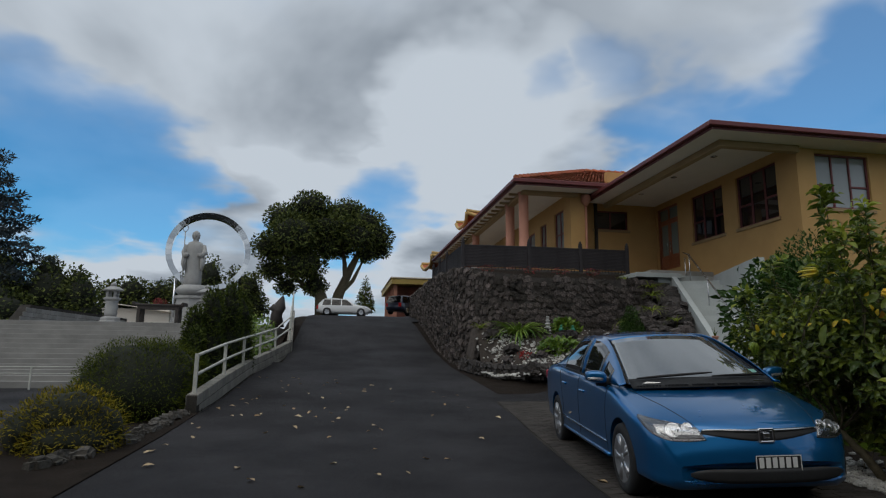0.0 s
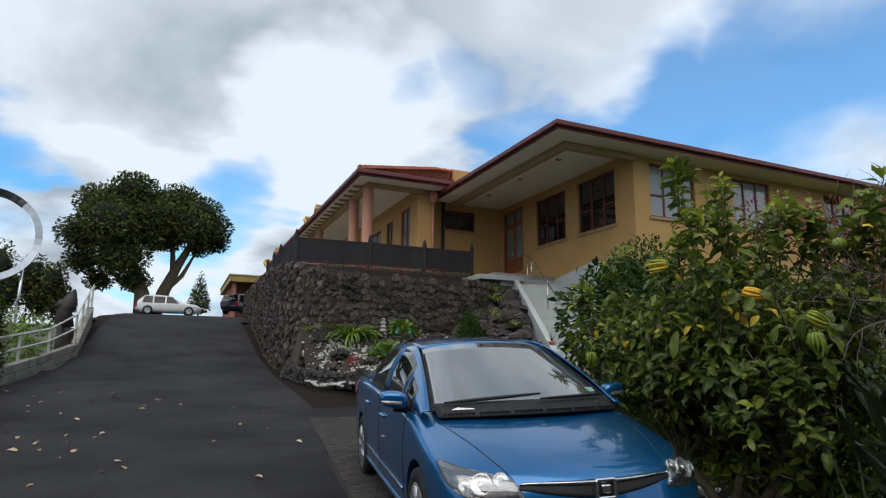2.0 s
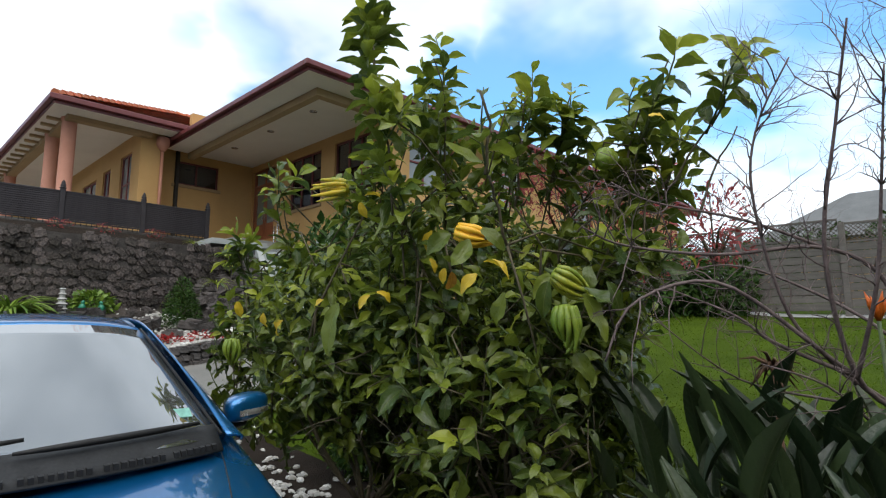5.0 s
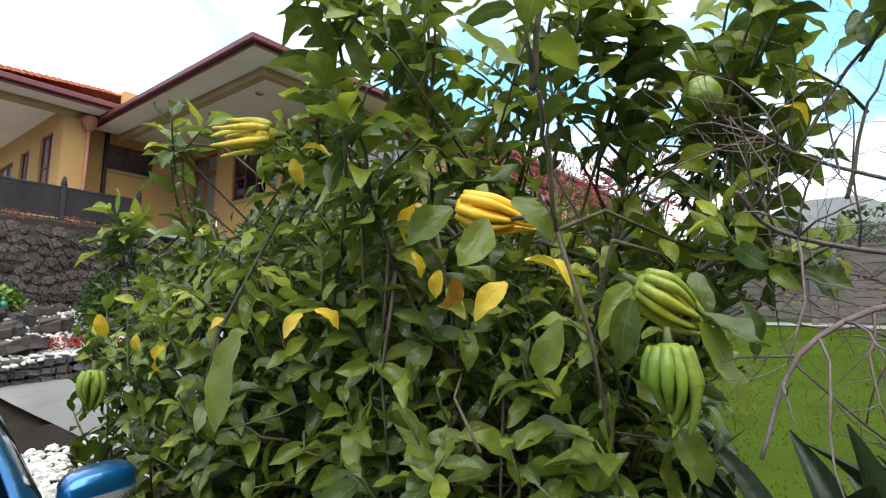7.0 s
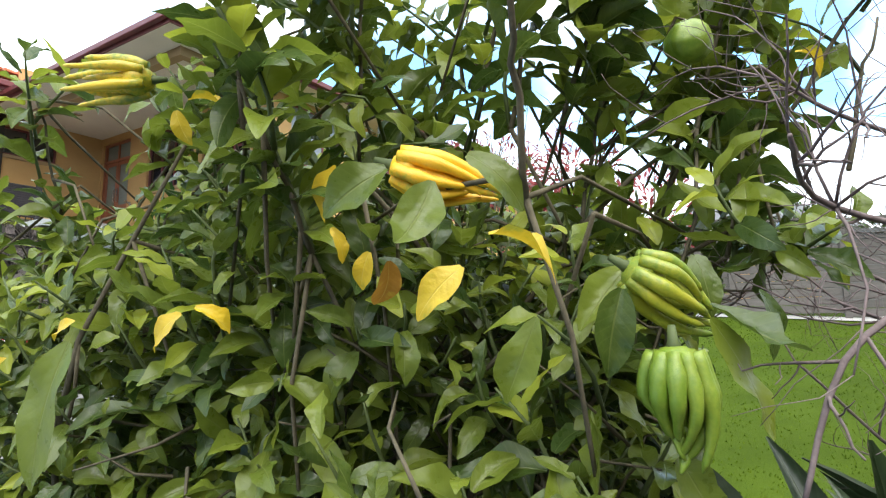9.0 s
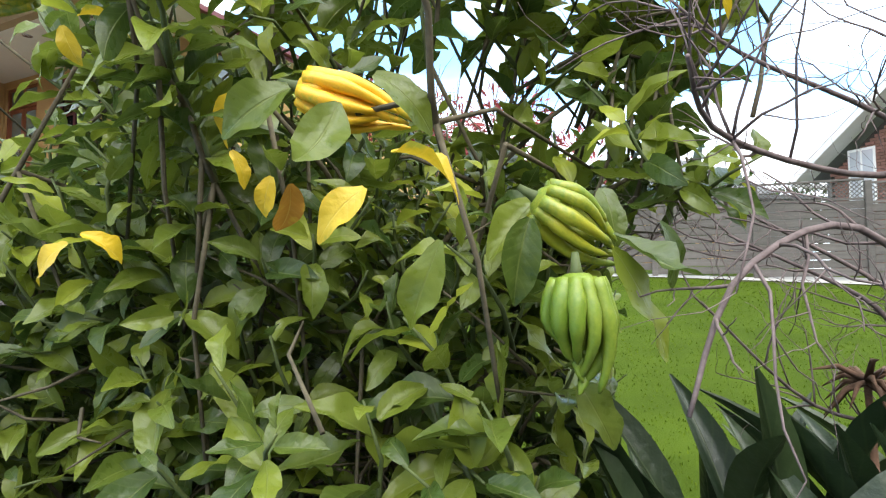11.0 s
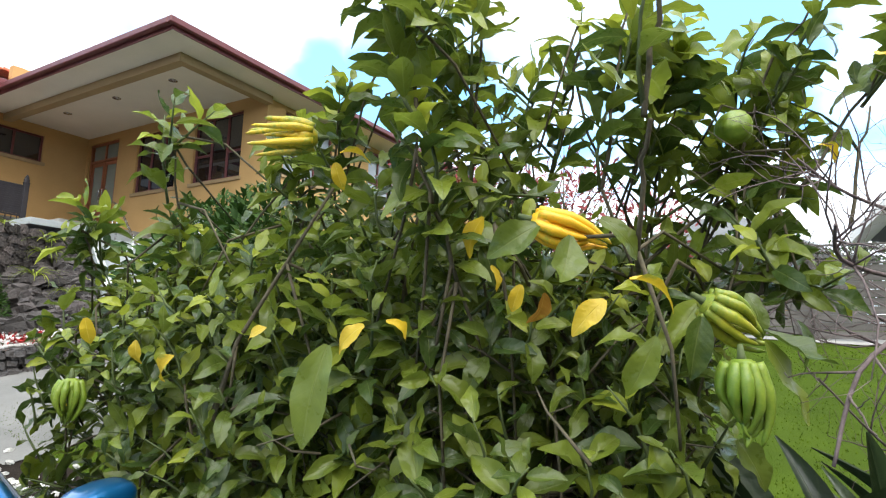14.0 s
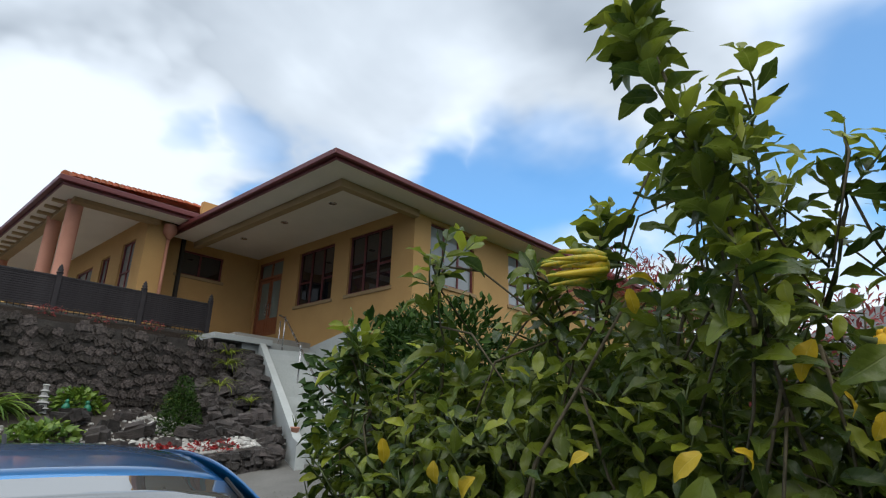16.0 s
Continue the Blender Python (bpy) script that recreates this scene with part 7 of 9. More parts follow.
def strelitzia():
    rng = random.Random(91)
    e = thing("bird_of_paradise", "bird-of-paradise clump with grey-green paddle leaves and orange flower", "plant", Matrix.Translation((5.55, 2.75, 0.08)))
    inv = Matrix.Translation((-5.55, -2.75, -0.08))
    for k in range(230):
        a = rng.uniform(0, 6.28)
        x, y = 5.38 + rng.gauss(0, 0.26), 2.72 + rng.gauss(0, 0.34)
        g = ground_z(x, y)
        h = rng.uniform(0.35, 1.0)
        lean = Vector((math.cos(a) * rng.uniform(0.05, 0.4), math.sin(a) * rng.uniform(0.05, 0.4), 1)).normalized()
        top = Vector((x, y, g)) + lean * h
        ld = (lean + Vector((math.cos(a), math.sin(a), 0)) * rng.uniform(0.05, 0.35)).normalized()
        if (top + ld * 0.5 - Vector((3.9, 3.15, 1.6))).length < 0.95:
            continue
        bm = bmesh.new()
        tube(bm, [inv @ Vector((x, y, g - 0.05)), inv @ (Vector((x, y, g)) + lean * h * 0.5), inv @ top], [0.012, 0.010, 0.008], 5)
        o = part("leaf_stalk", bm, M["paddle2"], e, smooth=True)
        l = new("paddle_leaf", PADDLE[rng.randrange(4)])
        if not l.data.materials:
            l.data.materials.append(M["paddle"])
        l.parent = o
        l.matrix_local = inv @ aim(top, ld, Vector((-math.cos(a), -math.sin(a), 0.5)), rng.uniform(-0.6, 0.6), rng.uniform(0.6, 1.05))
    for (x, y, z), live in (((5.93, 2.64, 1.50), 1), ((5.40, 2.90, 1.33), 0)):
        bm = bmesh.new()
        tube(bm, [inv @ Vector((x + 0.02, y - 0.05, 0.1)), inv @ Vector((x, y, z))], [0.01, 0.008], 6)
        o = part("flower_stalk", bm, M["paddle2"] if live else M["husk"], e, smooth=True)
        bm = bmesh.new()
        for k in range(6 if live else 22):
            a = rng.uniform(0, 6.28)
            if live:
                d = Vector((math.cos(a) * 0.35, math.sin(a) * 0.35, 1)).normalized() * rng.uniform(0.08, 0.13)
                tube(bm, [inv @ Vector((x, y, z)), inv @ (Vector((x, y, z)) + d * 0.5), inv @ (Vector((x, y, z)) + d)], [0.008, 0.014, 0.001], 5)
            else:
                d = Vector((math.cos(a), math.sin(a), rng.uniform(-1.2, 0.5))).normalized() * rng.uniform(0.06, 0.14)
                tube(bm, [inv @ Vector((x, y, z)), inv @ (Vector((x, y, z)) + d * 0.5 + Vector((0, 0, 0.02))), inv @ (Vector((x, y, z)) + d)], [0.008, 0.006, 0.001], 5)
        part("petals" if live else "dry_bract", bm, M["orange"] if live else M["husk"], o, "orange petals" if live else "withered brown bracts", smooth=True)


M["paddle2"] = mat("green_stalk", (0.09, 0.13, 0.05), 0.6, col2=(0.06, 0.09, 0.035), scale=10, fine=60, bump=0.1)
strelitzia()

# ---- shrubs along the house and lawn ----
NARROW = [leaf_mesh(150 + k, 0.11, 0.032, 0.2, 0.4, 0.03, 2, 2) for k in range(4)]
twig_tops, rngt = [], random.Random(64)
for k in range(26):
    x, y = rngt.uniform(8.5, 9.8), rngt.uniform(4.4, 6.9)
    z = 3.35 + 0.18 * (y - 4.4) + rngt.uniform(-0.5, 0.25)
    low = Vector((9.15 + 0.3 * (x - 9.15), 5.7 + 0.3 * (y - 5.7), 1.2))
    tip = Vector((x, y, z))
    mid = low.lerp(tip, 0.6) + Vector((rngt.uniform(-0.15, 0.15), rngt.uniform(-0.15, 0.15), 0.1))
    twig_tops.append(([low, mid, tip], [0.014, 0.008, 0.003]))
    for q in range(4):
        o = mid.lerp(tip, rngt.uniform(0.2, 0.95))
        d = Vector((rngt.uniform(-1, 1), rngt.uniform(-1, 1), rngt.uniform(0.2, 1.2))).normalized() * rngt.uniform(0.15, 0.35)
        twig_tops.append(([o, o + d * 0.5 + Vector((0, 0, 0.03)), o + d], [0.004, 0.003, 0.0015]))
leafy_mass("red_leaved_shrub", "airy shrub with pinkish red leaves and bare twig tips", "shrub", [((9.3, 6.1, 3.15), (0.6, 0.6, 0.45)), ((9.7, 5.5, 2.45), (0.6, 0.5, 0.4)), ((9.0, 6.7, 3.4), (0.5, 0.6, 0.4)), ((8.6, 4.9, 2.9), (0.45, 0.45, 0.4)), ((8.9, 4.3, 2.5), (0.5, 0.4, 0.45))], 2400, NARROW, 0.8, M["pinkleaf"], 101, stem=twig_tops, shell=0.8)
leafy_mass("green_shrub", "mid-green shrub behind the citron bush", "shrub", [((8.4, 6.9, 1.7), (1.1, 0.9, 0.9)), ((7.6, 8.6, 2.0), (0.9, 0.9, 0.9))], 2600, TINY, 1.0, M["darkleaf"], 102)
leafy_mass("hedge_shrub", "dark green rounded shrub by the house wall", "shrub", [((11.2, 11.8, 3.0), (0.9, 0.8, 1.3))], 2600, SMALL, 2.0, M["darkleaf"], 103)
for k, (x, y, z, r) in enumerate(((16.2, 8.0, 2.6, 0.9), (16.6, 6.9, 2.4, 0.7), (17.0, 9.4, 3.0, 1.1), (14.5, 9.8, 2.5, 1.0))):
    leafy_mass("boundary_shrub", "dark green shrub in front of the boundary fence", "shrub", [((x, y, z), (r, r, r)), ((x + 0.3, y + 0.5, z - 0.5), (r, r, r))], 1500, TINY, 1.1, M["darkleaf"], 110 + k, "shrubs along the boundary")


# ---- boundary fence with a lattice top ----
M["fencegrey"] = mat("weathered_timber", (0.135, 0.122, 0.11), 0.9, col2=(0.085, 0.077, 0.07), scale=2, fine=40, bump=0.4, vary=0.15, stretch=(1, 1, 6))
FENCE_A, FENCE_B = Vector((17.05, 8.6, 0)), Vector((18.4, -9.0, 0))


def boundary_fence():
    d = FENCE_B - FENCE_A
    n, step = 9, d.length / 9
    ang = math.atan2(d.y, d.x)
    for k in range(n):
        a = FENCE_A + d * k / n
        g = ground_z(a.x, a.y + 0.0)
        e = thing("timber_fence_bay", "weathered grey board fence bay with a lattice top", "fence", Matrix.Translation((a.x, a.y, g)) @ Matrix.Rotation(ang, 4, "Z"), "bays of the boundary fence")
        part("post", boxbm(-0.06, 0.06, -0.06, 0.06, -0.3, 1.98, bev=0.01), M["fencegrey"], e)
        first = None
        for q in range(9):
            z0 = 0.05 + q * 0.165
            if first is None:
                first = part("board", boxbm(0.06, step - 0.06, -0.02, 0.01, 0.05, 0.205, bev=0.004), M["fencegrey"], e).data
            else:
                o = new("board", first)
                o.parent = e
                o.location = (0, 0, q * 0.165)
        part("cap_rail", boxbm(0.06, step - 0.06, -0.03, 0.03, 1.54, 1.58), M["fencegrey"], e)
        part("top_rail", boxbm(0.06, step - 0.06, -0.03, 0.03, 1.92, 1.96), M["fencegrey"], e)
        bm = bmesh.new()
        u = -0.3
        while u < step:
            for s in (1, -1):
                x0, x1 = (u, u + 0.34) if s > 0 else (u + 0.34, u)
                t0, t1 = max(0.06, min(x0, x1)), min(step - 0.06, max(x0, x1))
                if t1 - t0 > 0.1:
                    f0, f1 = (t0 - x0) / (x1 - x0), (t1 - x0) / (x1 - x0)
                    tube(bm, [(t0, 0.005 * s, 1.58 + 0.34 * f0), (t1, 0.005 * s, 1.58 + 0.34 * f1)], 0.009, 4)
            u += 0.085
        part("lattice", bm, M["fencegrey"], e)["kind"] = "stuff"


boundary_fence()
sheet("fence_footing", M["concrete"], span(16.6, 18.6, 0.5), span(-9, 8.6, 0.6), 0.03, "dark concrete strip along the boundary fence", "kerb", inside=lambda x, y: abs(x - (17.05 + 1.35 * (8.6 - y) / 17.6)) < 0.35)

# ---- neighbour's brick house ----
M["brick"] = mat("brown_brick", (0.23, 0.115, 0.085), 0.9, col2=(0.15, 0.075, 0.06), scale=2, fine=40, bump=0.2, vary=0.2)
M["brickj"] = mat("brown_brick_joined", (0.23, 0.115, 0.085), 0.9, col2=(0.15, 0.075, 0.06), scale=2, fine=40, bump=0.2, island=0.25)
M["greyroof"] = mat("grey_roof_metal", (0.125, 0.13, 0.13), 0.65, col2=(0.09, 0.095, 0.095), scale=1, fine=20, bump=0.05)
M["whitewood"] = mat("white_paint_wood", (0.74, 0.74, 0.72), 0.5, scale=3, fine=50, bump=0.04, var=0.08)


def brick_wall_stuff(parent, length, height, x0, eave, pitch, bl=0.24, bh=0.086):
    """Courses of bricks up to the pitch of the gable."""
    items = []
    rows, cols = int((height + 0.6) / bh), int(length / bl)
    for r in range(rows):
        for c in range(cols):
            x, z = c * bl + (bl / 2 if r % 2 else 0), r * bh - 0.6
            if z + bh < eave + pitch * x:
                items.append((BRICK, Matrix.Translation((x0 + x, -0.012, z))))
    join_copies("bricks", items, M["brickj"], parent)


bm = bmesh.new()
box(bm, 0.005, 0.232, 0.0, 0.03, 0.005, 0.078)
BRICK = bpy.data.meshes.new("brick")
bm.to_mesh(BRICK)
bm.free()


def neighbour():
    a, b = Vector((23.2, 0.35, 0)), Vector((19.6, -4.0, 0))
    d = b - a
    g = 1.6
    m = Matrix.Translation((a.x, a.y, g)) @ Matrix.Rotation(math.atan2(d.y, d.x), 4, "Z")
    e = thing("neighbour_house", "brown brick neighbouring house with a pale gutter", "house", m)
    ln = d.length
    wl, pitch = -0.37, 0.80

    def gable(y0, y1, x0, x1, lo, hi, top):
        """A slab across the gable, its upper edge following the pitch."""
        q = bmesh.new()
        ring = [[q.verts.new((x, y, z)) for x, z in ((x0, lo), (x1, lo), (x1, hi + pitch * (x1 - x0) if top else hi), (x0, hi))] for y in (y0, y1)]
        q.faces.new(ring[0])
        q.faces.new(ring[1][::-1])
        for i in range(4):
            q.faces.new((ring[0][i], ring[1][i], ring[1][(i + 1) % 4], ring[0][(i + 1) % 4]))
        bmesh.ops.recalc_face_normals(q, faces=q.faces[:])
        return q
    part("wall", gable(0.03, 0.3, wl, 4.0, -0.6, 3.1, True), M["mortar"], e)
    part("side_wall", boxbm(wl, wl + 0.27, 0.3, 8, -0.6, 3.1), M["brick"], e)
    brick_wall_stuff(e, 4.0, 6.2, wl, 3.1, pitch)
    # verge with its white board and soffit
    for y0, y1, up, th, mt, nm in ((-0.62, 8.4, 0.16, 0.14, "greyroof", "roof"), (-0.66, -0.62, 0.02, 0.22, "whitewood", "verge_board"), (-0.62, 0.0, 0.03, 0.04, "whitewood", "soffit")):
        q = bmesh.new()
        x0, x1 = wl - 0.65, 4.6
        z0 = 3.1 - 0.65 * pitch + 0.28
        ring = [[q.verts.new((x, y, z + up)) for x, z in ((x0, z0), (x1, z0 + pitch * (x1 - x0)), (x1, z0 + pitch * (x1 - x0) + th), (x0, z0 + th))] for y in (y0, y1)]
        q.faces.new(ring[0])
        q.faces.new(ring[1][::-1])
        for i in range(4):
            q.faces.new((ring[0][i], ring[1][i], ring[1][(i + 1) % 4], ring[0][(i + 1) % 4]))
        bmesh.ops.recalc_face_normals(q, faces=q.faces[:])
        part(nm, q, M[mt], e)
    part("gutter", boxbm(wl - 0.78, wl - 0.65, -0.6, 8.4, 2.82, 2.95, bev=0.02), M["whitewood"], e)
    w = part("window", boxbm(0.14, 0.84, -0.03, 0.02, 1.95, 3.65), M["whitewood"], e, "white-framed window with pale curtain")
    part("pane", boxbm(0.20, 0.46, -0.04, -0.031, 2.02, 3.58), M["curtain"], w)
    part("pane", boxbm(0.52, 0.78, -0.04, -0.031, 2.02, 3.58), M["curtain"], w)
    part("drainpipe", boxbm(wl - 0.05, wl + 0.05, -0.1, -0.02, -0.5, 2.85, bev=0.02), M["greyroof"], e)


M["curtain"] = car_glass("curtained_glass", (0.45, 0.48, 0.52), 1.5)
neighbour()
shed = thing("garden_shed", "pale grey metal shed beside the neighbouring house", "shed", Matrix.Translation((21.6, 2.3, 1.75)))
part("wall", boxbm(0, 1.6, -0.8, 0.8, -0.2, 2.1), M["greyroof"], shed)
bm = bmesh.new()
box(bm, -0.15, 1.75, -0.95, 0.95, 2.1, 2.2, m=Matrix.Rotation(radians(4), 4, "X"))
part("roof", bm, M["greyroof"], shed)
# roofs and trees beyond the fence
far = thing("far_house", "distant grey-roofed house beyond the fence", "house", Matrix.Translation((33.0, 6.5, 1.5)))
part("wall", boxbm(0, 8, -4.5, 4, 0, 4.0), M["ochre"], far)
bm = bmesh.new()
vs = [bm.verts.new(v) for v in ((-0.7, -5.2, 4.0), (-0.7, 4.7, 4.0), (8.7, 4.7, 4.0), (8.7, -5.2, 4.0), (3.5, -1.5, 6.6), (3.5, 1.0, 6.6))]
for f in ((0, 1, 5, 4), (1, 2, 5), (2, 3, 4, 5), (3, 0, 4), (3, 2, 1, 0)):
    bm.faces.new([vs[i] for i in f])
part("roof", bm, M["greyroof"], far)
for k, (x, y, z, r) in enumerate(((28, 4.0, 4.6, 1.6), (27, 7.5, 3.8, 1.7), (30, 1.0, 4.2, 1.5), (34, 12.0, 4.4, 2.0), (29, 10.0, 3.6, 1.8))):
    leafy_mass("far_tree", "grey-green bushy tree beyond the fence", "tree", [((x, y, z), (r, r, r * 0.8)), ((x + 0.8, y + 0.9, z - 0.8), (r, r, r))], 1300, TINY, 1.6, M["darkleaf"], 130 + k, "trees beyond the fence")


# ---- blades of the lawn ----
def lawn_blades(n=60000):
    r = np.random.default_rng(5)
    x = 6.35 + 11 * r.random(n) ** 1.7
    y = -6 + 17 * r.random(n)
    z = np.array([ground_z(a, b) for a, b in zip(x, y)])
    a, h = r.random(n) * 6.283, 0.016 + 0.02 * r.random(n)
    w = 0.006 + 0.004 * r.random(n) + 0.0012 * (x - 6)
    lean = 0.03 * (r.random((n, 2)) - 0.5)
    base = np.stack([x, y, z], 1)
    side = np.stack([np.cos(a) * w, np.sin(a) * w, 0 * w], 1)
    tip = base + np.stack([lean[:, 0], lean[:, 1], h], 1)
    v = np.stack([base - side, base + side, tip], 1).reshape(-1, 3)
    me = bpy.data.meshes.new("grass")
    me.from_pydata(v.tolist(), [], np.arange(3 * n).reshape(-1, 3).tolist())
    me.materials.append(M["blade"])
    tagged(new("grass", me), "short mown bright green grass blades", "grass", "", "stuff")


M["blade"] = mat("grass_blade", (0.090, 0.140, 0.009), 0.8, spec=0.1, col2=(0.06, 0.10, 0.006), scale=1.5, fine=8, bump=0.0, island=0.3, trans=0.25)
lawn_blades()

# ---- left of the drive: block wall, railing, clipped bushes ----
M["block"] = mat("grey_concrete_block", (0.27, 0.255, 0.22), 0.9, col2=(0.17, 0.16, 0.14), scale=2.5, fine=60, bump=0.4, bscale=80, vary=0.18, dist=0.012)
M["blockj"] = mat("grey_concrete_block_joined", (0.27, 0.265, 0.25), 0.9, col2=(0.19, 0.185, 0.175), scale=1.2, fine=50, bump=0.3, island=0.16, dist=0.01)
M["granite"] = mat("pale_granite", (0.40, 0.40, 0.39), 0.8, col2=(0.28, 0.28, 0.275), scale=2, fine=90, bump=0.25, dist=0.02)
M["treeleaf"] = leaf_mat("dark_tree_leaf", (0.15, 0.175, 0.042), (0.022, 0.036, 0.011), (0.05, 0.08, 0.02), 0.6, 0.15)
M["hedgeleaf"] = leaf_mat("clipped_hedge_leaf", (0.120, 0.145, 0.012), (0.026, 0.042, 0.006), (0.07, 0.09, 0.015), 0.75, 0.15)
M["goldleaf"] = leaf_mat("golden_shrub_leaf", (0.34, 0.26, 0.018), (0.10, 0.095, 0.010), (0.2, 0.2, 0.04), 0.7, 0.2)
M["cedarleaf"] = leaf_mat("blue_grey_needle_spray", (0.075, 0.095, 0.105), (0.035, 0.05, 0.055), (0.07, 0.09, 0.1), 0.7, 0.1)
M["cypress"] = leaf_mat("cypress_spray", (0.105, 0.135, 0.022), (0.024, 0.040, 0.009), (0.05, 0.07, 0.015), 0.7, 0.1)
# near-black fill colour standing in for shade inside the crowns
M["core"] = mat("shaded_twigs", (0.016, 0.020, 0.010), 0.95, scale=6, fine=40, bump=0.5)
SPRAY = [leaf_mesh(170 + k, 0.11, 0.032, 0.2, 0.3, 0.03, 2, 2) for k in range(4)]


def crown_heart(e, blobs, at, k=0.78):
    """Solid near-black blobs that put the inner shade of a dense crown into colour."""
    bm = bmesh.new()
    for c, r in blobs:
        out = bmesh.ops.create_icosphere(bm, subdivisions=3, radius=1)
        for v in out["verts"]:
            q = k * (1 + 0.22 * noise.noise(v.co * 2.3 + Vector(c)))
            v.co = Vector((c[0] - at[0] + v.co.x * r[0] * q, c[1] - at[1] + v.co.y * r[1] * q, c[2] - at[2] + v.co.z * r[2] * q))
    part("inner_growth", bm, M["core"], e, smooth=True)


WALLY = [10.1, 12.7, 15.6, 19.0, 21.7, 25.0, 28.0]
wall_x = lambda y: float(np.interp(y, [10, 16, 19, 21.7, 28], [-2.42, -2.42, -2.22, -1.86, -2.32]))
wall_h = lambda y: float(np.interp(y, WALLY, [0.53, 0.76, 0.97, 1.25, 1.6, 2.4, 3.12]))


def drive_wall():
    e = thing("block_wall", "low grey concrete block wall stepping up along the driveway", "wall", kind="structure")
    bm = bmesh.new()
    box(bm, -0.195, 0.195, -0.095, 0.095, -0.092, 0.092, bev=0.01)
    me = bpy.data.meshes.new("block")
    bm.to_mesh(me)
    bm.free()
    me.materials.append(M["block"])
    bm = bmesh.new()
    ys, prev = span(10.05, 28.0, 0.4), None
    for y in ys:
        z1, z0, x = wall_h(y) - 0.01, min(drive_z(y), 0.0) - 0.3, wall_x(y)
        quad = [bm.verts.new((x + sx * 0.085, y, z)) for sx, z in ((1, z0), (1, z1), (-1, z1), (-1, z0))]
        if prev:
            for i in range(4):
                bm.faces.new((prev[i], prev[(i + 1) % 4], quad[(i + 1) % 4], quad[i]))
        else:
            bm.faces.new(quad)
        prev = quad
    bm.faces.new(prev)
    part("mortar", bm, M["mortar"], e)
    for row in range(4):
        y = 10.05 + (0.2 if row % 2 else 0.0)
        while y < 27.7:
            yc = y + 0.2
            zc = wall_h(yc) - 0.1 - row * 0.195
            if zc > drive_z(yc) - 0.1:
                slope = math.atan2(wall_h(yc + 0.2) - wall_h(yc - 0.2), 0.4)
                turn = math.atan2(wall_x(yc + 0.2) - wall_x(yc - 0.2), 0.4)
                o = new("block", me)
                o.parent, o.matrix_world = e, Matrix.Translation((wall_x(yc), yc, zc)) @ Matrix.Rotation(math.pi / 2 - turn, 4, "Z") @ Matrix.Rotation(-slope, 4, "Y")
            y += 0.402


def drive_rail():
    e = thing("drive_railing", "cream painted two-rail metal railing on the block wall", "railing", kind="")
    feet = [10.2, 12.7, 15.1, 17.4, 19.6, 21.7, 23.8, 25.9, 28.0]
    for y in feet:
        bm = bmesh.new()
        z = wall_h(y)
        box(bm, wall_x(y) - 0.03, wall_x(y) + 0.03, y - 0.03, y + 0.03, z - 0.03, z + (0.66 if y < 21 else 0.9))
        part("post", bm, M["railwhite"], e)
    for f0, f1 in ((0.63, 0.87), (0.30, 0.45)):
        bm = bmesh.new()
        tube(bm, [(wall_x(y), y, wall_h(y) + (f0 if y < 21 else f1)) for y in feet], 0.027, 8)
        part("rail", bm, M["railwhite"], e, smooth=True)


drive_wall()
drive_rail()

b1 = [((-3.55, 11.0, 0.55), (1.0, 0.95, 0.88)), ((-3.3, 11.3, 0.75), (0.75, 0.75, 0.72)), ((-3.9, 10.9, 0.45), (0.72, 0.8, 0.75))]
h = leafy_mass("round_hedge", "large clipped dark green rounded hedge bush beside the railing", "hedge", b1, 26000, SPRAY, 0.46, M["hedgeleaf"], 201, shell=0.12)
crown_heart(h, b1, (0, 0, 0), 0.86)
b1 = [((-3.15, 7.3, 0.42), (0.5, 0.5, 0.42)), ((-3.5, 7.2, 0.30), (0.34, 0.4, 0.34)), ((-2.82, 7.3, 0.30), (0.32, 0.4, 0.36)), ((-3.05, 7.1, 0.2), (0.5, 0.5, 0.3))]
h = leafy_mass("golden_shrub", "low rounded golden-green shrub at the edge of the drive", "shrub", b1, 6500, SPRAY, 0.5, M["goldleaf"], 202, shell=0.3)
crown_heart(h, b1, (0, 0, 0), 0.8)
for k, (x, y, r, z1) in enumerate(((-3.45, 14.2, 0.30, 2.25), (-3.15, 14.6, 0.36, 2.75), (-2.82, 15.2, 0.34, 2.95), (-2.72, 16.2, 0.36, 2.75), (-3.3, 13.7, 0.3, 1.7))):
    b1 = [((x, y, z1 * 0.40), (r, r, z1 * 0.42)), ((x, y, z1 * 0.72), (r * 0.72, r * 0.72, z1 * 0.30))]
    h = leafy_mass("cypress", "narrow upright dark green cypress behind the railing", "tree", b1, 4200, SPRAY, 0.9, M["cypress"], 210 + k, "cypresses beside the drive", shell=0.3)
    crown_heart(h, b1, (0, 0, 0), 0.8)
leafy_mass("light_bush", "light green bushy shrub behind the cypresses", "shrub", [((-2.85, 18.6, 1.4), (0.5, 0.6, 0.9)), ((-2.7, 20.5, 1.6), (0.45, 0.6, 0.8))], 1500, TINY, 0.7, M["strap"], 220)

# rocks and mixed edging at the foot of the bushes
rng = random.Random(88)
M["paleRock"] = mat("pale_edging_rock", (0.13, 0.12, 0.105), 0.9, spec=0.15, col2=(0.05, 0.047, 0.042), scale=5, fine=40, bump=0.7, vary=0.3, dist=0.03)
ROCKS = [m.copy() for m in STONES[:5]]
for m in ROCKS:
    m.materials.clear()
    m.materials.append(M["paleRock"])
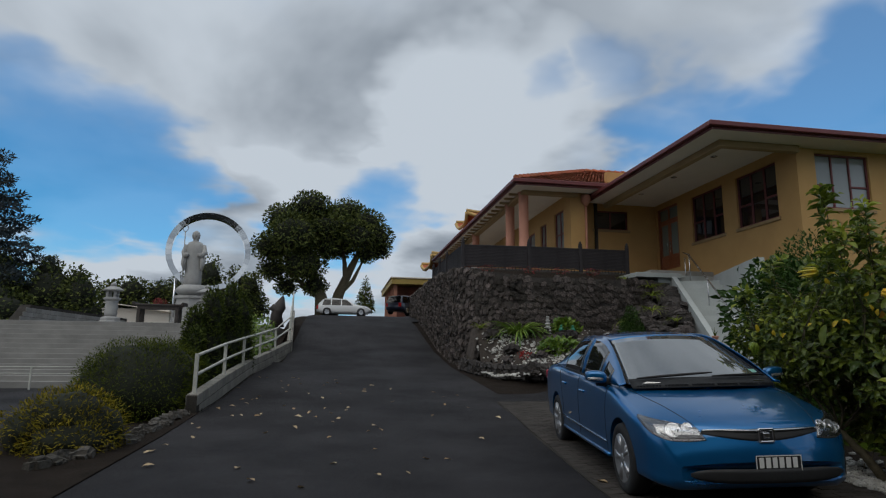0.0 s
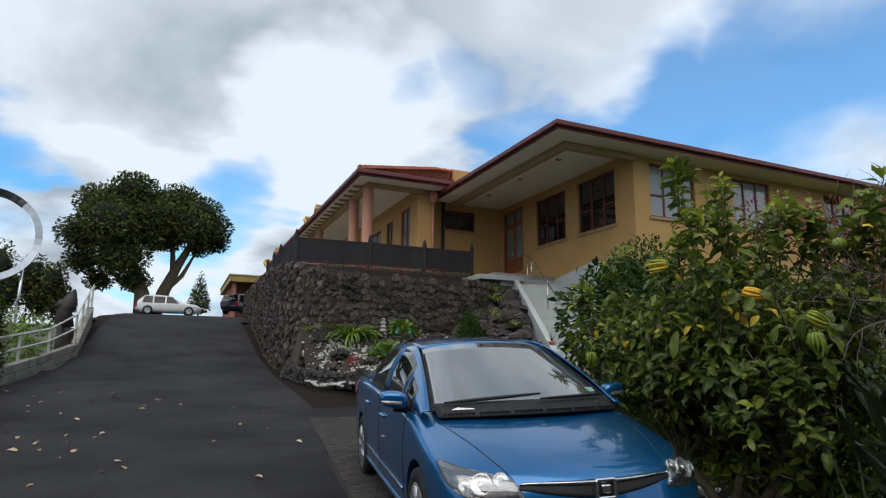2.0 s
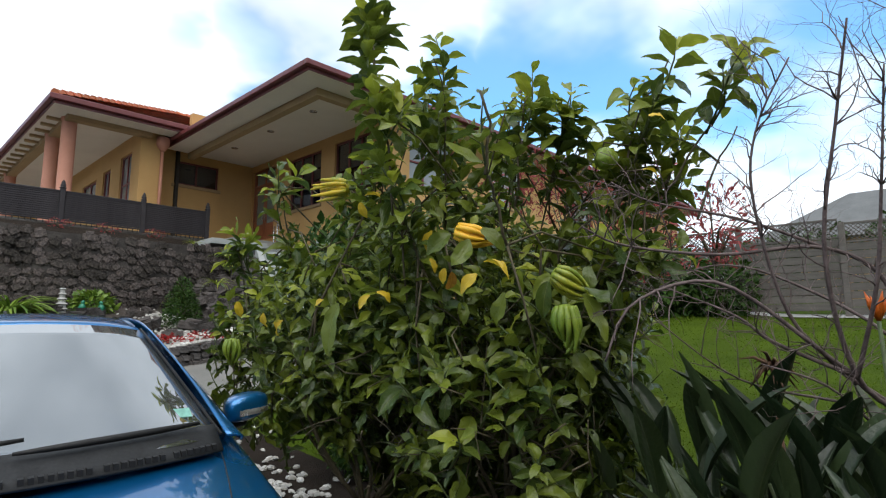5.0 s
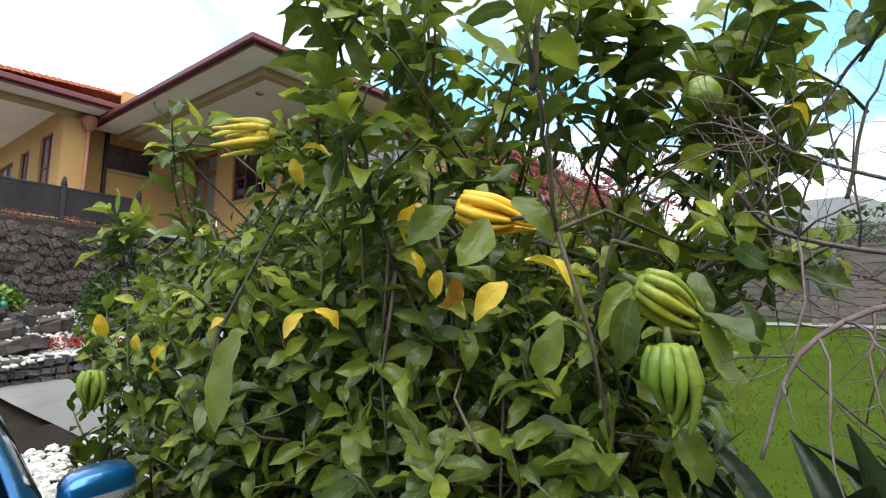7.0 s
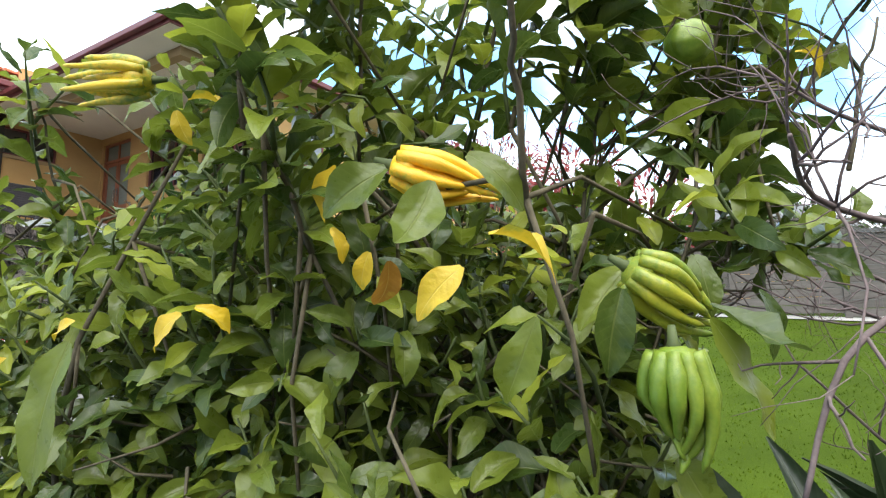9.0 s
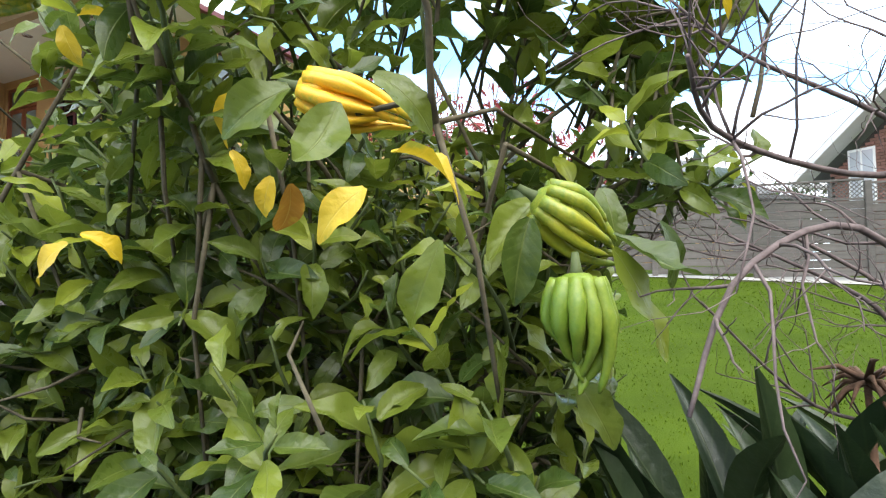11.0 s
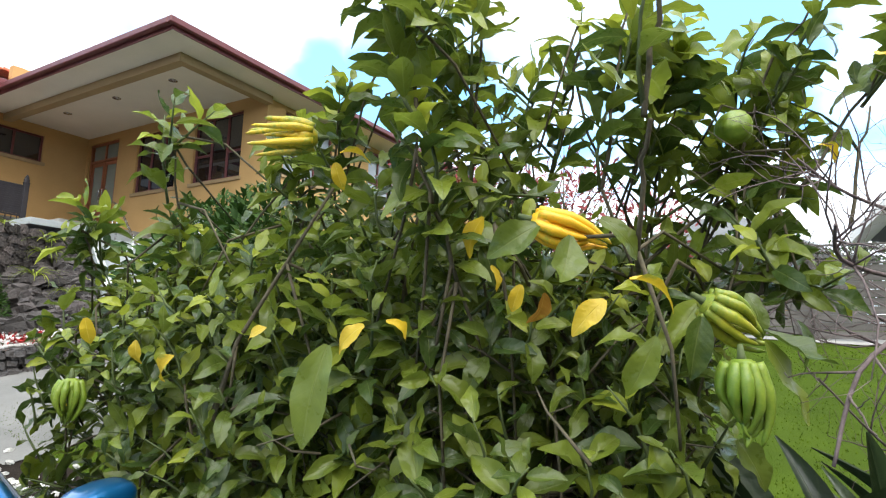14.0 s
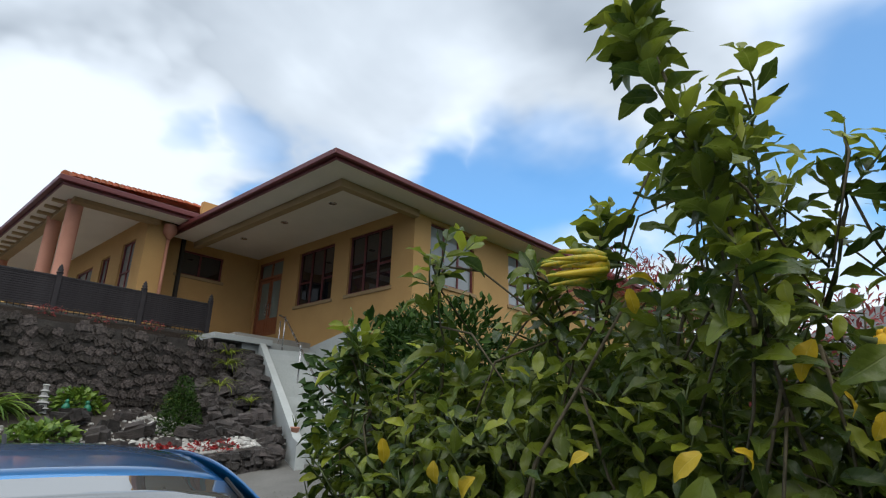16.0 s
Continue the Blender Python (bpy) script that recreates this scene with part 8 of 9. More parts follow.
for k in range(46):
    y = 6.2 + 4.3 * k / 46 + rng.uniform(-0.1, 0.1)
    x = float(np.interp(y, [6, 7.5, 9.5, 10.6], [-2.9, -2.62, -2.5, -2.42])) + rng.uniform(-0.12, 0.08)
    s = rng.uniform(0.09, 0.2)
    o = new("rock", ROCKS[k % 5])
    o.matrix_world = Matrix.Translation((x, y, drive_z(y) + s * 0.22)) @ Euler((rng.uniform(-0.3, 0.3), rng.uniform(-0.3, 0.3), rng.uniform(0, 6))).to_matrix().to_4x4() @ Matrix.Diagonal((s * 1.2, s, s * 0.75, 1))
    tagged(o, "rough grey rock edging the planted verge", "rock", "rocks along the verge")
single("verge_kerb", boxbm(-7.0, -2.75, 5.35, 5.5, -0.2, 0.06, bev=0.02), M["mortar"], "low worn concrete kerb round the verge", "kerb", "", "structure")

# ---- wide block steps and statue terrace ----
steps = thing("temple_steps", "broad grey block steps up to the statue terrace", "steps", kind="structure")
for k in range(13):
    y0, z1 = 20.0 + 4.0 * k / 13, 0.04 + 2.21 * (k + 1) / 13
    part("step", boxbm(-12.6, -5.2, y0, 20.0 + 4.0 * (k + 1) / 13 + 0.03, -0.4, z1, bev=0.008), M["blockj"], steps)
bm = bmesh.new()
for x0, x1, y0, y1 in ((-13.0, -12.6, 22.6, 37.0), (-5.2, -4.9, 20.6, 24.1)):
    vs = []
    for x in (x0, x1):
        vs.append([bm.verts.new((x, y, z)) for y, z in ((y0, -0.4), (y0, 0.1), (26.0 if x0 < -9 else y1 - 0.6, 2.97 if x0 < -9 else 2.3), (y1, 2.97 if x0 < -9 else 2.3), (y1, -0.4))])
    bm.faces.new(vs[0][::-1])
    bm.faces.new(vs[1])
    for i in range(5):
        bm.faces.new((vs[0][i], vs[0][(i + 1) % 5], vs[1][(i + 1) % 5], vs[1][i]))
bmesh.ops.recalc_face_normals(bm, faces=bm.faces[:])
wl = part("side_wall", bm, M["mortar"], steps)
bm = bmesh.new()
box(bm, -0.015, 0.015, -0.193, 0.193, -0.09, 0.09, bev=0.006)
BLOCKFACE = bpy.data.meshes.new("block_face")
bm.to_mesh(BLOCKFACE)
bm.free()
items = []
for row in range(18):
    z = -0.1 + row * 0.19
    y = 22.6 + (0.2 if row % 2 else 0)
    while y < 36.6:
        top = float(np.interp(y + 0.2, [22.6, 26.0, 40], [0.1, 2.97, 2.97]))
        if z + 0.05 < top:
            items.append((BLOCKFACE, Matrix.Translation((-12.595, y + 0.2, z))))
        y += 0.4
join_copies("blocks", items, M["blockj"], steps)
single("statue_terrace", boxbm(-12.7, -2.75, 24.0, 44, -0.5, 2.25), M["blockj"], "grey paved terrace at the head of the steps", "terrace", "", "structure")
fr = thing("forecourt_railing", "thin pale two-rail barrier at the foot of the steps", "railing")
for x in (-14.0, -11.6, -9.2, -6.8):
    part("post", boxbm(x - 0.02, x + 0.02, 19.28, 19.32, -0.2, 0.7), M["railwhite"], fr)
for z in (0.68, 0.48):
    bm = bmesh.new()
    tube(bm, [(-14, 19.3, z), (-6.8, 19.3, z)], 0.016, 6)
    part("rail", bm, M["railwhite"], fr, smooth=True)


def stone_lantern(x, y, z):
    e = thing("stone_lantern", "tall carved pale granite lantern at the head of the steps", "lantern", pose(x, y, z), "pair of stone lanterns")
    for name, prof, seg in (("base", [(0.46, 0), (0.46, 0.14), (0.40, 0.16), (0.40, 0.28), (0.28, 0.34)], 8), ("shaft", [(0.23, 0.34), (0.26, 0.5), (0.24, 0.62), (0.27, 0.75), (0.24, 0.88), (0.26, 1.0)], 12),
                            ("platform", [(0.26, 1.0), (0.36, 1.08), (0.36, 1.15), (0.22, 1.17)], 8), ("roof", [(0.20, 1.44), (0.44, 1.46), (0.45, 1.5), (0.27, 1.6), (0.12, 1.66)], 6), ("finial", [(0.10, 1.66), (0.13, 1.72), (0.09, 1.78), (0.02, 1.84)], 10)):
        bm = bmesh.new()
        lathe(bm, prof, seg)
        part(name, bm, M["granite"], e, smooth=seg > 8)
    for a in range(4):
        bm = bmesh.new()
        box(bm, 0.10, 0.20, 0.10, 0.20, 1.17, 1.44, m=Matrix.Rotation(a * math.pi / 2, 4, "Z"))
        part("fire_box_corner", bm, M["granite"], e)


stone_lantern(-9.85, 26.8, 2.25)
stone_lantern(-5.97, 26.8, 2.25)

M["darkwood"] = mat("dark_stained_timber", (0.045, 0.035, 0.03), 0.6, col2=(0.025, 0.02, 0.018), scale=4, fine=40, bump=0.2)
al = thing("altar_table", "dark wooden altar table with upturned ends", "table", pose(-7.9, 26.9, 2.25))
bm = bmesh.new()
for x0, x1, z0, z1 in ((-0.95, 0.95, 0.84, 0.92), (-1.06, -0.95, 0.86, 1.0), (0.95, 1.06, 0.86, 1.0)):
    box(bm, x0, x1, -0.36, 0.36, z0, z1, bev=0.015)
part("tabletop", bm, M["darkwood"], al)
part("apron", boxbm(-0.85, 0.85, -0.3, 0.3, 0.70, 0.838), M["darkwood"], al)
for sx in (-0.78, 0.78):
    for sy in (-0.26, 0.26):
        part("leg", boxbm(sx - 0.07, sx + 0.07, sy - 0.06, sy + 0.06, 0, 0.70, bev=0.015), M["darkwood"], al)
leafy_mass("altar_flowers", "small bunch of pink flowers on the altar table", "flowers", [((-8.0, 26.8, 3.29), (0.16, 0.12, 0.12)), ((-7.75, 26.8, 3.27), (0.1, 0.1, 0.1))], 200, SMALL, 1.4, M["pinkleaf"], 231)


def statue():
    """Standing robed figure with a staff, one plain mesh."""
    bm = bmesh.new()
    prev = None
    for z, rx, ry, fy in ((0, 0.50, 0.40, 0), (0.25, 0.52, 0.40, 0), (0.8, 0.50, 0.38, 0), (1.3, 0.54, 0.38, 0), (1.7, 0.58, 0.38, -0.02), (2.05, 0.56, 0.34, 0), (2.22, 0.40, 0.28, 0), (2.30, 0.17, 0.16, 0), (2.38, 0.17, 0.17, 0), (2.48, 0.23, 0.23, -0.02), (2.62, 0.25, 0.26, -0.02), (2.76, 0.20, 0.21, 0), (2.85, 0.06, 0.06, 0)):
        ring = []
        for k in range(28):
            a = 2 * math.pi * k / 28
            fold = 1 + (0.05 * math.sin(a * 9 + z * 2.0) if z < 2.0 else 0)
            ring.append(bm.verts.new((rx * fold * math.cos(a), ry * fold * math.sin(a) + fy, z)))
        if prev:
            for k in range(28):
                bm.faces.new((prev[k], prev[(k + 1) % 28], ring[(k + 1) % 28], ring[k]))
        else:
            bm.faces.new(ring[::-1])
        prev = ring
    bm.faces.new(prev)
    for s in (-1, 1):
        tube(bm, [(s * 0.50, 0, 2.05), (s * 0.62, -0.1, 1.7), (s * 0.52, -0.34, 1.5), (s * 0.30, -0.48, 1.55)], [0.16, 0.18, 0.16, 0.09], 10)
        tube(bm, [(s * 0.55, -0.2, 1.6), (s * 0.56, -0.28, 1.1), (s * 0.50, -0.26, 0.75)], [0.15, 0.16, 0.08], 8)
    tube(bm, [(-0.50, -0.5, 0.0), (-0.55, -0.42, 1.6), (-0.60, -0.36, 2.75)], 0.03, 8)
    tube(bm, [(-0.60 + 0.16 * math.cos(a), -0.36, 2.93 + 0.18 * math.sin(a)) for a in [math.pi * 2 * k / 16 for k in range(17)]], 0.025, 6, False)
    return single("monk_statue", bm, M["granite"], "tall pale stone statue of a robed standing figure", "statue", smooth=True, m=pose(-7.6, 30.8, 4.42) @ Matrix.Diagonal((0.8, 0.8, 1.0, 1)))


statue()
pd = thing("statue_pedestal", "octagonal pale stone pedestal with a lotus top", "pedestal", pose(-7.5, 30.8, 2.25))
for name, prof, seg in (("plinth", [(1.05, 0), (1.05, 0.35), (0.92, 0.38), (0.92, 0.55)], 8), ("drum", [(0.84, 0.55), (0.82, 1.45), (0.92, 1.5), (0.92, 1.62)], 8), ("lotus", [(0.55, 1.62), (0.72, 1.70), (0.86, 1.86), (0.84, 2.0), (0.72, 2.1), (0.66, 2.17)], 24)):
    bm = bmesh.new()
    lathe(bm, prof, seg)
    part(name, bm, M["granite"], pd, smooth=seg > 8)
M["mirrorsteel"] = mat("polished_steel", (0.72, 0.73, 0.74), 0.06, 1.0, scale=1.5, fine=8, bump=0.04, var=0.08)


def ring():
    e = thing("halo_ring", "large mirror-polished steel ring standing behind the statue", "ring", pose(-7.05, 31.4, 6.30) @ Matrix.Rotation(radians(12), 4, "Z"))
    bm = bmesh.new()
    n, rows = 44, []
    for k in range(n):
        a = 2 * math.pi * k / n
        rows.append([bm.verts.new((r * math.cos(a), y, r * math.sin(a))) for r, y in ((2.08, -0.10), (2.08, 0.42), (1.80, 0.34), (1.80, -0.06))])
    for k in range(n):
        p, q = rows[k], rows[(k + 1) % n]
        for i in range(4):
            bm.faces.new((p[i], p[(i + 1) % 4], q[(i + 1) % 4], q[i]))
    bmesh.ops.recalc_face_normals(bm, faces=bm.faces[:])
    part("band", bm, M["mirrorsteel"], e)
    for s in (-1.5, 1.5):
        bm = bmesh.new()
        tube(bm, [(s, 0.15, -4.05), (s, 0.15, -1.4)], 0.06, 8)
        part("support", bm, M["mirrorsteel"], e, smooth=True)


ring()


def driftwood():
    e = thing("driftwood_stump", "weathered dark driftwood stump beside the railing", "stump", pose(-2.72, 25.2, 2.2))
    bm = bmesh.new()
    tube(bm, [(0, 0, 0), (-0.05, 0, 0.5), (0.1, 0, 0.9), (0.22, 0, 1.35)], [0.34, 0.24, 0.26, 0.06], 9)
    tube(bm, [(0.05, 0, 0.6), (-0.22, 0, 0.85), (-0.38, 0.02, 0.8)], [0.2, 0.15, 0.05], 8)
    for v in bm.verts:
        v.co *= 1 + 0.18 * noise.noise(v.co * 4)
    part("wood", bm, M["darkwood"], e, smooth=True)


driftwood()

# ---- trees behind ----
def big_tree():
    px = lambda u, v, y=47: (-7.0 + (u - 450) * 0.0441, y, 13.7 - (v - 348) * 0.0441)
    blobs = []
    rng = random.Random(31)
    for u, v, r, y in ((500, 395, 36, 47), (545, 375, 34, 46), (520, 430, 46, 45), (572, 415, 40, 46), (480, 450, 32, 46), (483, 488, 25, 47), (535, 478, 40, 46), (556, 515, 22, 47),
                       (610, 372, 32, 48), (645, 395, 32, 47), (665, 420, 30, 47), (625, 425, 36, 46), (672, 440, 22, 48), (600, 440, 26, 48), (590, 380, 30, 49), (505, 515, 20, 48), (648, 455, 18, 47), (585, 398, 34, 47), (575, 440, 32, 46), (598, 415, 30, 46)):
        c = px(u, v, y)
        w = r * 0.044
        blobs.append((c, (w * 1.05, w * 1.1, w * 0.78)))
    stem = [([(-1.6, 47, 3.6), (-1.75, 47, 5.4), (-2.4, 47, 7.2), (-3.2, 46.6, 9.2)], [0.62, 0.5, 0.36, 0.15]), ([(-0.9, 47, 3.6), (-0.4, 47, 5.6), (0.4, 47, 7.6), (1.3, 47, 9.5), (2.0, 47, 11)], [0.5, 0.42, 0.33, 0.2, 0.08]),
            ([(0.1, 47, 6.8), (0.0, 47, 8.2), (-0.3, 47.3, 10.0)], [0.22, 0.18, 0.08]), ([(-0.4, 47, 5.6), (0.7, 46.9, 6.8), (1.6, 47, 8.8)], [0.2, 0.16, 0.06]), ([(-1.75, 47, 5.4), (-3.2, 47, 6.4), (-5.0, 46.5, 8.0)], [0.3, 0.2, 0.08])]
    e = leafy_mass("big_tree", "large dark evergreen tree with twin trunks and billowing crown", "tree", blobs, 24000, TINY, 1.45, M["treeleaf"], 240, stem=stem, shell=0.35)
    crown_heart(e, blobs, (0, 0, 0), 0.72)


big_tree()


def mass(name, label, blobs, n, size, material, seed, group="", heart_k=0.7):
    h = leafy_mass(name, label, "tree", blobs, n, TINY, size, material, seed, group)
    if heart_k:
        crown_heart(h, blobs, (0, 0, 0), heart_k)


for k, (x, y, z, r, rz) in enumerate(((-20.2, 38, 4.6, 2.0, 2.6), (-17.6, 38.5, 4.4, 1.7, 2.4), (-15.7, 38, 4.2, 1.1, 1.9), (-19, 36, 3.2, 1.9, 1.6))):
    mass("dark_tree", "dense dark evergreen tree behind the forecourt wall", [((x, y, z), (r, r, rz * 0.8)), ((x + 0.5, y, z - 1.2), (r * 1.1, r, rz * 0.7)), ((x - 0.4, y + 0.4, z + rz * 0.5), (r * 0.6, r * 0.6, rz * 0.5))], 2600, 1.3, M["treeleaf"], 250 + k, "trees behind the forecourt")
for k, (x, y, z, r, rz) in enumerate(((-18.3, 50, 5.4, 1.1, 1.1), (-16.8, 50, 5.7, 1.3, 1.3), (-14.9, 51, 5.6, 1.3, 1.2), (-13.0, 50, 5.9, 1.2, 1.4), (-11.0, 50, 6.7, 1.2, 2.2), (-9.0, 51, 6.4, 1.1, 1.9), (-7.6, 50, 6.0, 0.9, 1.6))):
    mass("background_tree", "dark green tree behind the statue", [((x, y, z), (r, r, rz)), ((x + 0.5, y, z - 1.3), (r * 1.1, r, rz * 0.8))], 1500, 1.6, M["treeleaf"], 260 + k, "trees behind the statue")
cb = []
rngc = random.Random(4)
for k in range(17):
    z = 5.0 + k * 0.5
    reach = 3.8 * (1 - (z - 5) / 10.5)
    cb.append(((-22.2 + reach * rngc.uniform(0.45, 1.0), 38 + rngc.uniform(-1, 1), z), (reach * 0.5, 0.8, 0.22)))
leafy_mass("cedar_tree", "blue-grey cedar with drooping tiers of branches", "tree", cb, 6500, SPRAY, 2.6, M["cedarleaf"], 270, stem=[([(-22.4, 38, 0), (-22.3, 38, 7), (-22.2, 38, 14)], [0.4, 0.28, 0.05])] + [([(-22.3, 38, c[2] - 0.2), c], [0.07, 0.02]) for c, r in cb])
b1 = [((2.3, 62, z), (r, r, 0.5)) for z, r in ((5.6, 1.05), (6.2, 0.95), (6.8, 0.8), (7.4, 0.6), (8.0, 0.4), (8.5, 0.2))]
leafy_mass("small_conifer", "small dark conical conifer beyond the car park", "tree", b1, 1600, TINY, 1.4, M["treeleaf"], 275, stem=[([(2.3, 62, 3.8), (2.3, 62, 8.5)], [0.12, 0.03])])
fh = thing("cream_house", "long low cream building behind the terrace", "house", pose(-16.0, 47, 2.0))
part("wall", boxbm(-2.6, 3.0, 0, 4, 0, 2.2), M["soffit"], fh)
bm = bmesh.new()
vs = [bm.verts.new(v) for v in ((-3.0, -0.4, 2.75), (3.3, -0.4, 1.95), (3.3, 4.4, 2.2), (-3.0, 4.4, 3.0))]
bm.faces.new(vs)
bmesh.ops.solidify(bm, geom=bm.faces[:], thickness=0.2)
part("roof", bm, M["soffit"], fh)

# ---- parked vehicles at the top ----
M["silver"] = mat("silver_car_paint", (0.78, 0.79, 0.80), 0.3, 0.0, scale=1, fine=20, bump=0.0, var=0.05, coat=0.8)
M["navy"] = mat("dark_blue_car_paint", (0.015, 0.02, 0.04), 0.3, 0.2, scale=1, fine=20, bump=0.0, var=0.05, coat=0.8)
M["rubber"] = mat("tyre_rubber_plain", (0.02, 0.02, 0.02), 0.8, scale=10, fine=60, bump=0.1)
M["redlens"] = mat("red_lamp_lens", (0.45, 0.01, 0.01), 0.2, scale=10, fine=60, bump=0.0, coat=0.6)


def parked_car(name, label, m, L, W, H, paint, roof):
    """A small car along +x; roof is a list of (x share, height share) of the upper line."""
    e = thing(name, label, "car", m)
    belt = 0.58 * H
    bm = bmesh.new()
    prev = None
    n = 26
    for i in range(n + 1):
        u = i / n
        x = (u - 0.5) * L
        top = float(np.interp(u, [q[0] for q in roof], [q[1] for q in roof])) * H
        end = min(1.0, 0.80 + 1.6 * min(u, 1 - u))
        w = W / 2 * end
        bz = min(belt, top - 0.02)
        zs = 0.20 + (0.12 if u < 0.04 or u > 0.96 else 0)
        inset = 0.24 * min(1.0, max(0.0, (top - belt) / (0.35 * H)))
        half = [(0, zs), (w * 0.92, zs), (w, zs + 0.2), (w, bz - 0.08), (w * 0.98, bz), (w * (1 - inset) * 0.97, top - 0.05), (w * (1 - inset) * 0.8, top), (0, top + 0.015)]
        ring = [bm.verts.new((x, y, z)) for y, z in half] + [bm.verts.new((x, -y, z)) for y, z in half[-2:0:-1]]
        if prev:
            for k in range(len(ring)):
                bm.faces.new((prev[k], ring[k], ring[(k + 1) % len(ring)], prev[(k + 1) % len(ring)]))
        else:
            bm.faces.new(ring)
        prev = ring
    bm.faces.new(prev[::-1])
    bmesh.ops.recalc_face_normals(bm, faces=bm.faces[:])
    part("body", bm, paint, e, smooth=True)
    xs = [q[0] for q in roof if q[1] > 0.95]
    a, b = (min(xs) - 0.5) * L, (max(xs) - 0.5) * L
    for s in (-1, 1):
        for f0, f1 in ((0.0, 0.30), (0.34, 0.66), (0.70, 1.0)):
            bm = bmesh.new()
            x0, x1 = a - 0.12 + (b - a + 0.5) * f0, a - 0.12 + (b - a + 0.5) * f1
            lean = (0.28 if f1 == 1.0 else 0.0), (0.14 if f0 == 0 else 0.0)
            vs = [bm.verts.new(v) for v in ((x0, s * W * 0.494, belt + 0.01), (x1 + (0.2 if f1 == 1.0 else 0), s * W * 0.494, belt + 0.01), (x1 - lean[0], s * W * 0.408, H - 0.12), (x0 + lean[1], s * W * 0.408, H - 0.12))]
            bm.faces.new(vs)
            bmesh.ops.solidify(bm, geom=bm.faces[:], thickness=0.03)
            part("side_window", bm, M["glass"], e)
        for fx in (-0.31, 0.31):
            bm = bmesh.new()
            mm = Matrix.Translation((fx * L, s * (W / 2 - 0.10), 0.31)) @ Matrix.Rotation(s * -math.pi / 2, 4, "X")
            lathe(bm, [(0.20, -0.1), (0.31, -0.1), (0.32, 0.0), (0.31, 0.115), (0.20, 0.12)], 22, mm)
            wh = part("wheel", bm, M["rubber"], e, smooth=True)
            bm = bmesh.new()
            lathe(bm, [(0.20, 0.11), (0.19, 0.13), (0.05, 0.125)], 14, mm)
            part("rim", bm, M["steel"], wh)
        bm = bmesh.new()
        box(bm, -L / 2 - 0.005, -L / 2 + 0.14, min(s * W * 0.30, s * W * 0.43), max(s * W * 0.30, s * W * 0.43), 0.62 * belt, 0.98 * belt, bev=0.02)
        part("tail_light", bm, M["redlens"], e)
    bm = bmesh.new()
    r0 = min(xs)
    vs = [bm.verts.new(v) for v in (((roof[1][0] - 0.5) * L - 0.02, -W * 0.40, belt + 0.03), ((roof[1][0] - 0.5) * L - 0.02, W * 0.40, belt + 0.03), (a - 0.05, W * 0.33, H - 0.08), (a - 0.05, -W * 0.33, H - 0.08))]
    bm.faces.new(vs)
    bmesh.ops.solidify(bm, geom=bm.faces[:], thickness=0.02)
    part("rear_window", bm, M["glass"], e)
    return e


parked_car("hatchback", "silver-white hatchback parked across the head of the drive", pose(0.10, 45.4, drive_z(45.4) + 0.0), 4.1, 1.68, 1.36, M["silver"], [(0, 0.45), (0.03, 0.68), (0.13, 0.97), (0.3, 1.0), (0.52, 0.97), (0.70, 0.66), (0.93, 0.55), (1.0, 0.40)])
parked_car("dark_suv", "dark blue estate car parked by the brick building", pose(5.6, 51.2, drive_z(51) + 0.35, rz=52), 4.5, 1.8, 1.6, M["navy"], [(0, 0.45), (0.02, 0.62), (0.08, 0.97), (0.35, 1.0), (0.58, 0.96), (0.73, 0.64), (0.95, 0.55), (1.0, 0.42)])

# ---- brick building at the top ----
M["yellowfascia"] = mat("yellow_fascia_paint", (0.50, 0.36, 0.10), 0.6, scale=1, fine=20, bump=0.03)
M["redbrick"] = mat("red_brick_far", (0.20, 0.075, 0.05), 0.9, col2=(0.14, 0.05, 0.04), scale=3, fine=30, bump=0.2)
bb = thing("brick_building", "red-brown brick building with a yellow fascia", "building", pose(5.0, 58, 4.2))
part("wall", boxbm(0.35, 10, 1.2, 14, -0.6, 3.6), M["redbrick"], bb)
for k in range(6):
    part("column", boxbm(0.0, 0.34, 0.3 + k * 2.4, 0.65 + k * 2.4, -0.6, 3.7), M["column"], bb)
part("fascia", boxbm(-0.3, 10, -0.2, 14.6, 3.7, 4.28, bev=0.02), M["yellowfascia"], bb)
part("roof", boxbm(-0.4, 10, -0.3, 14.8, 4.284, 4.42, bev=0.02), M["soffit"], bb)
for k in range(5):
    part("window", boxbm(0.33, 0.349, 1.5 + k * 2.4, 2.9 + k * 2.4, 0.6, 2.8), M["glass"], bb)


